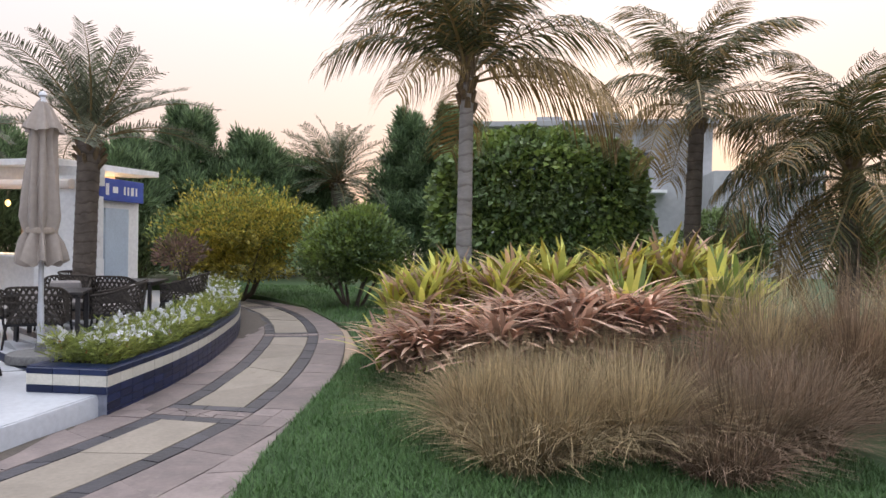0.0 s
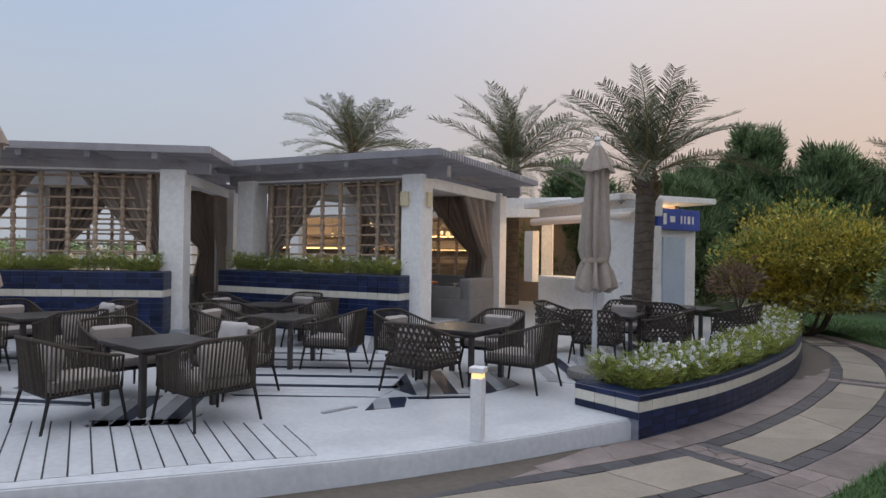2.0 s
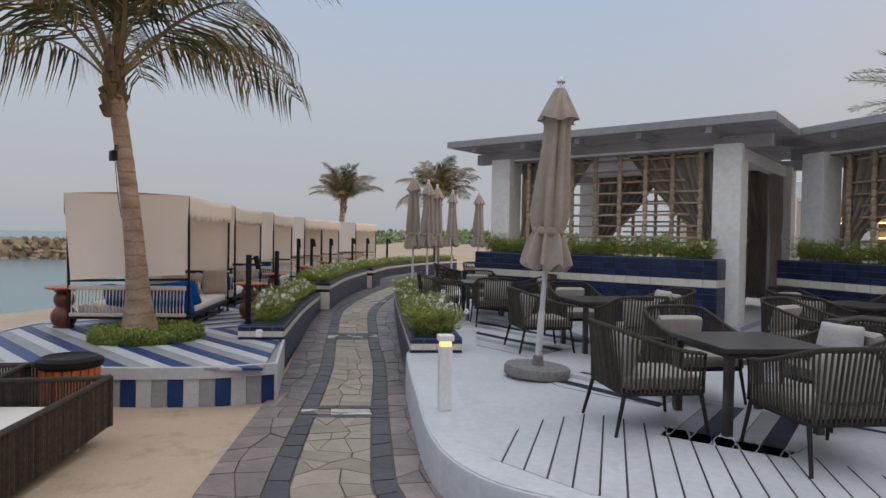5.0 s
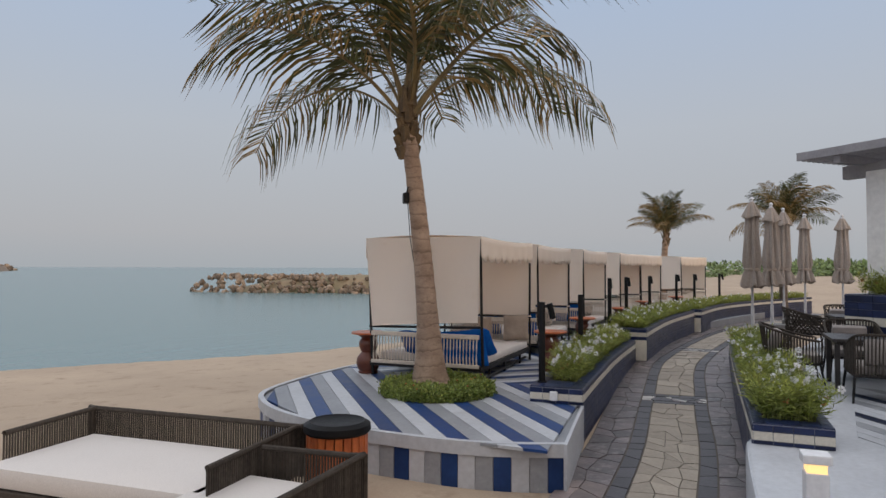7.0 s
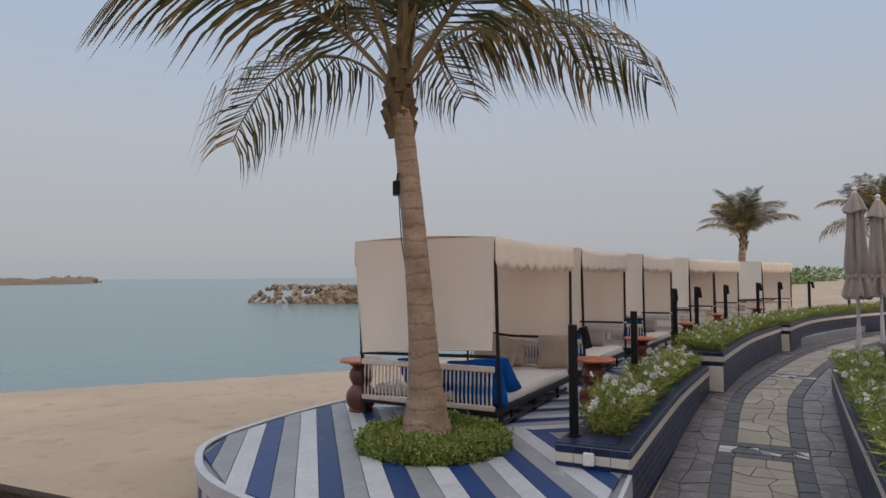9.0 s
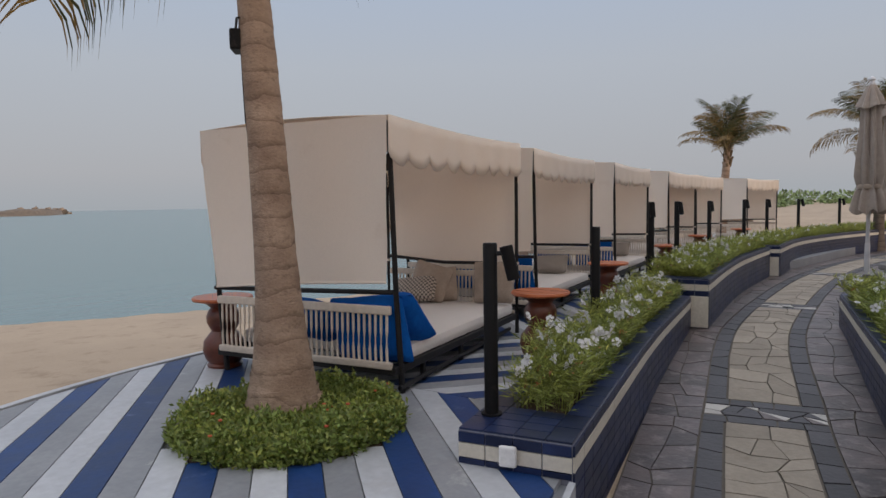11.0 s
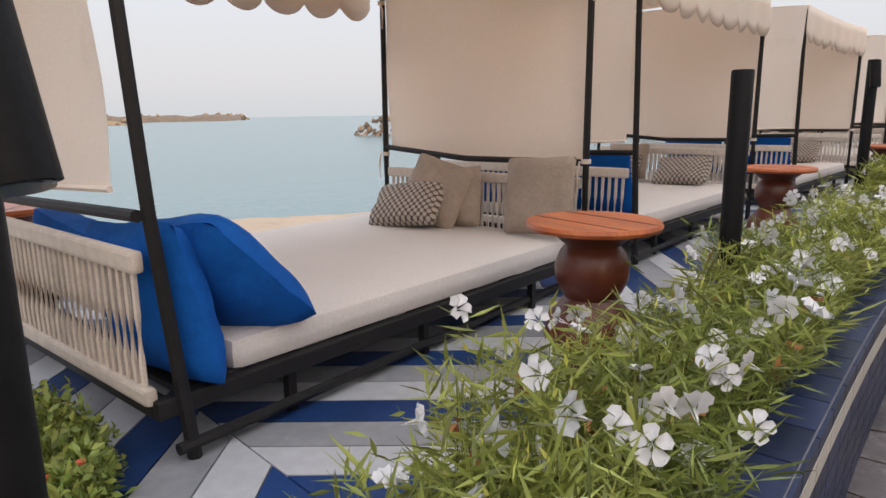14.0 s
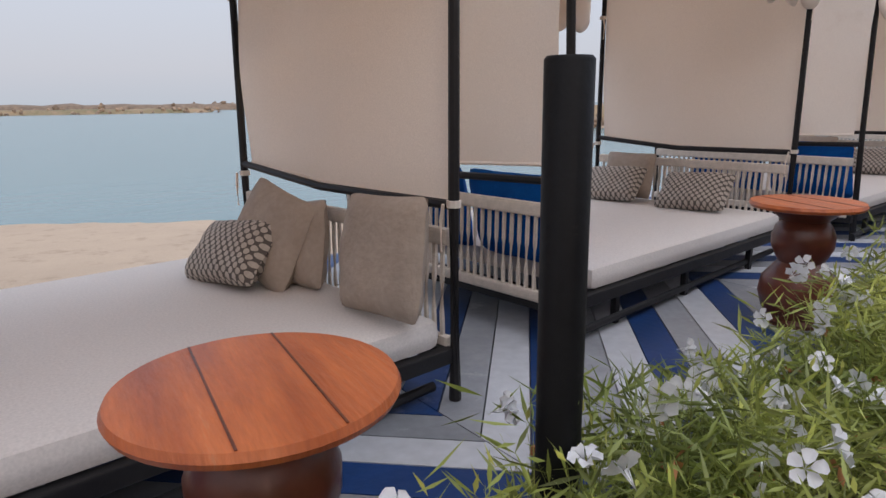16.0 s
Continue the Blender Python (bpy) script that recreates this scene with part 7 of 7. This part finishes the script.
# ---- bar and service building ----
bar = thing("bar_building", "pale bar building with a lit counter opening beside the lounge", "building")
BX = frame_at((-9.9, 15.0), (0.949, -0.316))
for (x, y, z), s in (((2.05, 0.1, 0.62), (4.1, 0.2, 0.95)), ((2.05, 0.1, 2.62), (4.1, 0.2, 0.36)), ((3.7, 0.1, 1.6), (0.75, 0.2, 1.3)), ((-0.5, 0.1, 1.6), (0.4, 0.2, 1.3))):
    bm = bmesh.new()
    box(bm, (x, y, z), s, bevel=0.01, m=BX)
    part("wall", bm, M_WHITE_PAINT, bar)
for (x, y, z), s in (((1.25, 2.0, 1.5), (2.7, 0.12, 2.6)),):
    bm = bmesh.new()
    box(bm, (x, y, z), s, m=BX)
    part("back_wall", bm, mat("warm_beige_wall", (0.42, 0.30, 0.20), (0.36, 0.25, 0.165), 3, 0.8, 0.1), bar, "beige back wall of the bar")
bm = bmesh.new()
box(bm, (1.6, 1.0, 2.86), (3.7, 2.6, 0.12), bevel=0.01, m=BX)
part("roof", bm, M_WHITE_PAINT, bar)
bm = bmesh.new()
box(bm, (2.0, -0.05, 1.12), (3.0, 0.55, 0.06), bevel=0.01, m=BX)
part("counter", bm, M_WHITE_PAINT, bar)
bm = bmesh.new()
tube(bm, [BX @ Vector((0.1, -0.25, 2.45)), BX @ Vector((3.8, -0.25, 2.45))], 0.09, 12)
part("awning_roll", bm, M_CANVAS, bar, "rolled cream awning")
for z in (1.35, 1.85):
    bm = bmesh.new()
    box(bm, (1.7, 1.88, z), (2.6, 0.14, 0.03), m=BX)
    sh_ = part("shelf", bm, M_BARK, bar)
    bm = bmesh.new()
    box(bm, (1.7, 1.925, z + 0.05), (2.4, 0.02, 0.02), m=BX)
    part("strip_light", bm, M_BACKBAR, sh_)
service = thing("service_block", "white service block with a narrow door beside the bar", "building")
for c, s in (((-6.55, 14.5, 1.35), (1.0, 1.7, 2.5)),):
    bm = bmesh.new()
    box(bm, c, s, radians(-6), 0.01)
    part("wall", bm, M_WHITE_PAINT, service)
bm = bmesh.new()
box(bm, (-6.03, 14.5, 1.1), (0.05, 0.75, 1.9), radians(-6), 0.008)
part("door", bm, mat("pale_blue_door", (0.50, 0.58, 0.66), (0.45, 0.52, 0.60), 3, 0.5), service, "pale blue-grey door")
sgn = thing("sign_board", "blue and white sign board above the service door", "sign")
bm = bmesh.new()
box(bm, (-5.97, 14.55, 2.40), (0.08, 1.45, 0.42), radians(-6), 0.01)
part("panel", bm, M_BLUE_SIGN, sgn)
for k, (dy, w_, h_) in enumerate(((-0.55, 0.10, 0.22), (-0.3, 0.16, 0.12), (0.0, 0.05, 0.16), (0.12, 0.05, 0.16), (0.26, 0.09, 0.16), (0.40, 0.05, 0.16))):
    bm = bmesh.new()
    box(bm, (-5.925 + dy * 0.105, 14.6 + dy, 2.40), (0.012, w_, h_), radians(-6))
    part("mark", bm, M_WHITE_PAINT, sgn)
pot = thing("potted_shrub", "reddish-leaved shrub in a large dark pot", "potted plant", Matrix.Translation((-4.75, 14.6, 0.17)))
bm = bmesh.new()
lathe(bm, [(0.16, 0), (0.26, 0.15), (0.28, 0.32), (0.2, 0.46), (0.22, 0.5), (0.0001, 0.48)], 24)
part("pot", bm, M_BLACK, pot, "large dark glazed pot", smooth=True)
p, d = cloud(900, (-0.1, 0, 1.0), (0.45, 0.4, 0.42), np.random.default_rng(80), 0.2, 0.5)
ob = new("foliage", leaf_mesh("foliage", p, d + np.array([0, 0, 0.3]), 0.10, 0.05, mat("pinkish_leaf", (0.30, 0.16, 0.15), (0.16, 0.15, 0.06), 3, 0.6, rand=0.4, trans=0.2)))
ob.parent = pot
bm = bmesh.new()
for k in range(7):
    a_ = k * 0.9
    tube(bm, [(0, 0, 0.45), (0.12 * math.cos(a_), 0.12 * math.sin(a_), 0.8), (0.35 * math.cos(a_) - 0.1, 0.3 * math.sin(a_), 1.15)], [0.015, 0.01, 0.004], 5)
part("stem", bm, M_BARK, pot)

# ---- lounge furniture inside the pavilions ----
def sofa(label, m, L, W=0.85):
    s = thing("lounge_sofa", label, "sofa", m, group="grey lounge sofas")
    bm = bmesh.new()
    box(bm, (L / 2, W / 2, 0.2), (L, W, 0.40), bevel=0.03)
    part("base", bm, M_SOFA, s)
    bm = bmesh.new()
    box(bm, (L / 2, W - 0.12, 0.58), (L, 0.24, 0.42), bevel=0.04)
    part("backrest", bm, M_SOFA, s)
    for x in (0.1, L - 0.1):
        bm = bmesh.new()
        box(bm, (x, W / 2 - 0.05, 0.5), (0.2, W - 0.12, 0.25), bevel=0.03)
        part("armrest", bm, M_SOFA, s)
    return s


sofa("grey upholstered lounge sofa inside the pavilion", F2 @ Matrix.Translation((0.6, 2.9, 0.36)), 3.0)
sofa("grey upholstered lounge sofa inside the pavilion", F2 @ Matrix.Translation((4.15, 2.3, 0.36)) @ Matrix.Rotation(radians(-90), 4, "Z") @ Matrix.Translation((-0.5, -0.4, 0)), 1.3)
sofa("low grey upholstered bench beside the column", F2 @ Matrix.Translation((3.5, 1.05, 0.36)) @ Matrix.Rotation(radians(180), 4, "Z") @ Matrix.Translation((-0.4, -0.1, 0)), 1.2)
sofa("grey upholstered lounge sofa inside the pavilion", F1 @ Matrix.Translation((0.6, 2.9, 0.25)), 3.2)
tb2 = thing("pedestal_table", "orange wooden pedestal table in the lounge", "table", F2 @ Matrix.Translation((3.35, 1.75, 0.36)))
bm = bmesh.new()
lathe(bm, [(0.14, 0), (0.15, 0.03), (0.06, 0.08), (0.085, 0.25), (0.05, 0.45), (0.045, 0.62), (0.10, 0.66)], 20)
part("pedestal", bm, M_ORANGE_WOOD, tb2, smooth=True)
bm = bmesh.new()
lathe(bm, [(0.36, 0.66), (0.38, 0.67), (0.38, 0.70), (0.0001, 0.702)], 32)
part("tabletop", bm, M_ORANGE_WOOD, tb2)


def pendant(label, m, drop):
    pd = thing("pendant_lamp", label, "lamp", m, group="warm pendant lamps")
    bm = bmesh.new()
    cyl(bm, (0, 0, 0), (0, 0, -drop), 0.006, seg=6)
    part("cord", bm, M_METAL, pd)
    bm = bmesh.new()
    lathe(bm, [(0.012, -drop - 0.14), (0.045, -drop - 0.11), (0.055, -drop - 0.06), (0.03, -drop - 0.01), (0.012, -drop)], 14)
    part("bulb", bm, M_LAMP_WARM, pd, "warm glowing glass bulb", smooth=True)
    return pd


for F, xs in ((F2, ((1.2, 3.3), (2.2, 3.5), (3.2, 3.4))), (BX, ((0.8, 0.9), (3.0, 0.6)))):
    for k, (x, y) in enumerate(xs):
        pendant("small warm glowing pendant lamp on a thin cord", F @ Matrix.Translation((x, y, 2.95 if F is F2 else 2.78)), 0.55 + 0.12 * k)

# ---- house behind the garden ----
house = thing("house", "white two-storey flat-roofed house behind the trees", "house", Matrix.Translation((10.0, 40.5, 0)) @ Matrix.Rotation(radians(-12), 4, "Z"))
for c, s in (((-1.5, 0, 4.0), (14.0, 6.0, 8.0)), ((7.5, -2.0, 2.6), (5.0, 8.0, 5.2)), ((-3.2, -0.5, 8.3), (1.5, 2.0, 1.0)), ((0.0, -0.5, 8.4), (1.6, 2.0, 1.2))):
    bm = bmesh.new()
    box(bm, c, s, bevel=0.05)
    part("wall", bm, M_HOUSE, house)
bm = bmesh.new()
box(bm, (-1.5, -0.2, 8.05), (14.6, 6.8, 0.3), bevel=0.03)
part("roof", bm, M_HOUSE, house)
for x, z, w_, h_ in ((-0.5, 5.6, 1.3, 1.9), (1.7, 5.6, 1.2, 1.9), (-4.0, 5.6, 1.5, 1.6), (0.4, 2.2, 2.6, 2.2), (-4.0, 2.2, 2.0, 2.0)):
    wd = bmesh.new()
    box(wd, (x, -3.03, z), (w_, 0.10, h_), bevel=0.01)
    win = part("window", wd, M_GREY_WOOD, house)
    bm = bmesh.new()
    box(bm, (x, -3.09, z), (w_ - 0.16, 0.02, h_ - 0.16))
    part("pane", bm, M_GLASS, win)
bm = bmesh.new()
box(bm, (0.6, -3.6, 4.3), (5.0, 1.2, 0.16), bevel=0.01)
part("balcony", bm, M_WHITE_PAINT, house)

# ---- breakwaters ----
def ridge(name, label, line, width, height, rocks, size, seed, top_mat):
    """A low mound with boulders along its foot and shoulders."""
    rnd = random.Random(seed)
    rg = thing(name, label, "breakwater", kind="structure")
    pts = [(q, t) for q, t in on_curve(line, max(2.0, size * 3))]
    bm = bmesh.new()
    prev = None
    for i, (q, t) in enumerate(pts):
        n_ = Vector((-t.y, t.x, 0))
        k = min(1.0, 0.25 + 0.75 * min(i, len(pts) - 1 - i) / 3)
        row = [bm.verts.new((q.x + n_.x * o * k, q.y + n_.y * o * k, -1.2 + (z * height * (0.85 + 0.3 * noise.noise(q * 0.15)) + 0.6) * k)) for o, z in ((-width, -0.6), (-width * 0.55, 0.75), (-width * 0.2, 1.0), (width * 0.2, 1.05), (width * 0.55, 0.8), (width, -0.6))]
        if prev:
            for c in range(5):
                bm.faces.new((prev[c], prev[c + 1], row[c + 1], row[c]))
        prev = row
    part("mound", bm, top_mat, rg, smooth=True)
    base = []
    for s in range(4):
        bm = bmesh.new()
        bmesh.ops.create_icosphere(bm, subdivisions=1, radius=1.0)
        for v in bm.verts:
            v.co *= 0.75 + 0.5 * rnd.random()
        base.append(mesh_of("rock", bm, M_ROCK))
    for k in range(rocks):
        q, t = rnd.choice(pts)
        n_ = Vector((-t.y, t.x, 0))
        o = rnd.choice((-1, 1)) * width * rnd.choice((0.55, 0.68, 0.8, 0.9, 0.97, 0.2))
        f = 1 - abs(o) / width
        p = q + n_ * o + t * rnd.uniform(-3, 3) * size
        s = size * rnd.uniform(0.5, 1.2)
        z = -0.75 + height * min(0.95, f * 1.9)
        piece("rock", base[k % 4], rg, Matrix.Translation((p.x, p.y, z)) @ Euler((rnd.random() * 6, rnd.random() * 6, rnd.random() * 6)).to_matrix().to_4x4() @ Matrix.Diagonal((s, s * rnd.uniform(0.7, 1.2), s * 0.7, 1)))
    return rg


M_SCRUB = mat("scrubby_mound", (0.30, 0.22, 0.14), (0.12, 0.12, 0.06), 0.25, 0.95, 0.6, 2, wear=((0.30, 0.21, 0.15), 0.4, 0.3))
ridge("breakwater", "rocky breakwater with a scrubby sandy top", [(-47.5, -47), (-48, -42), (-51, -34), (-56, -22), (-62, -8)], 4.2, 1.6, 1300, 0.30, 90, M_SCRUB)
ridge("breakwater", "low far breakwater across the bay", [(80, -196), (10, -190), (-40, -188), (-72, -190)], 5.0, 1.3, 240, 0.6, 91, M_SCRUB)
ridge("breakwater", "long low breakwater on the horizon", [(60, -300), (-120, -300), (-180, -360), (-300, -600), (-390, -790)], 9.0, 3.0, 120, 1.6, 92, M_ROCK)
far = thing("far_scrub", "low dark scrub on the far sand", "bushes", kind="stuff")
rng = np.random.default_rng(95)
P_, A_ = [], []
for k in range(60):
    x, y = rng.uniform(-130, -95), rng.uniform(-25, 45)
    p, d = cloud(130, (x, y, ground_z(x, y) + 0.8), (3.0, 3.0, 1.0), rng, 0.5, 0.4, k)
    P_.append(p)
    A_.append(d)
ob = new("foliage", leaf_mesh("foliage", np.vstack(P_), np.vstack(A_), 0.7, 0.4, M_LEAF_DARK))
ob.parent = far
shrub("round_bush", "round clipped bush on the far sand", "shrub", -36, 8.5, -0.1, (1.0, 1.0, 0.75), 5000, 0.14, 0.07, (M_LEAF_DARK,), 97, 0.3)

# ---- bar hall behind the pavilions ----
hall = thing("bar_hall", "pale open-fronted bar hall behind the pavilions", "building")
HB = frame_at((-21.5, 9.5), (0.86, 0.51))
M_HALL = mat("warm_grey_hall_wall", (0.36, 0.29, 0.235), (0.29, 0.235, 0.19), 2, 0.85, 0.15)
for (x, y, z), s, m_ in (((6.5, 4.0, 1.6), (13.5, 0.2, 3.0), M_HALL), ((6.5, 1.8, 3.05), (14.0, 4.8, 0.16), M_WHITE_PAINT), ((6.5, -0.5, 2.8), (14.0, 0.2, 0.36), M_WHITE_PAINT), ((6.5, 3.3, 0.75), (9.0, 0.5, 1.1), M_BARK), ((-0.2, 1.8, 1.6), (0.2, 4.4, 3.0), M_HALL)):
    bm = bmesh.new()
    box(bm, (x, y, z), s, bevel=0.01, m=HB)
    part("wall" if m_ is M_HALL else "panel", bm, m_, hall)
for k in range(8):
    bm = bmesh.new()
    box(bm, (0.1 + 1.83 * k, -0.5, 1.45), (0.28, 0.28, 2.6), bevel=0.01, m=HB)
    part("column", bm, M_WHITE_PAINT, hall)
for z in (1.7, 2.15):
    bm = bmesh.new()
    box(bm, (6.5, 3.8, z), (9.0, 0.25, 0.04), m=HB)
    sh_ = part("shelf", bm, M_BARK, hall)
    bm = bmesh.new()
    box(bm, (6.5, 3.88, z + 0.05), (8.6, 0.02, 0.025), m=HB)
    part("strip_light", bm, M_BACKBAR, sh_)
for k in range(6):
    pendant("small warm glowing pendant lamp on a thin cord", HB @ Matrix.Translation((1.6 + 1.9 * k, 2.2, 2.95)), 0.5 + 0.1 * (k % 3))

# the lit bar: warm lamps under its roofs
for nm, mt_, pw in (("bar_lamp", BX @ Matrix.Translation((1.8, 1.2, 2.4)), 75), ("hall_lamp", HB @ Matrix.Translation((4.0, 2.4, 2.5)), 45), ("hall_lamp", HB @ Matrix.Translation((9.5, 2.4, 2.5)), 45)):
    ld = bpy.data.lights.new(nm, "POINT")
    ld.energy, ld.color, ld.shadow_soft_size = pw, (1.0, 0.72, 0.42), 0.25
    new(nm, ld).matrix_world = mt_

lay_path()
join_tiles()
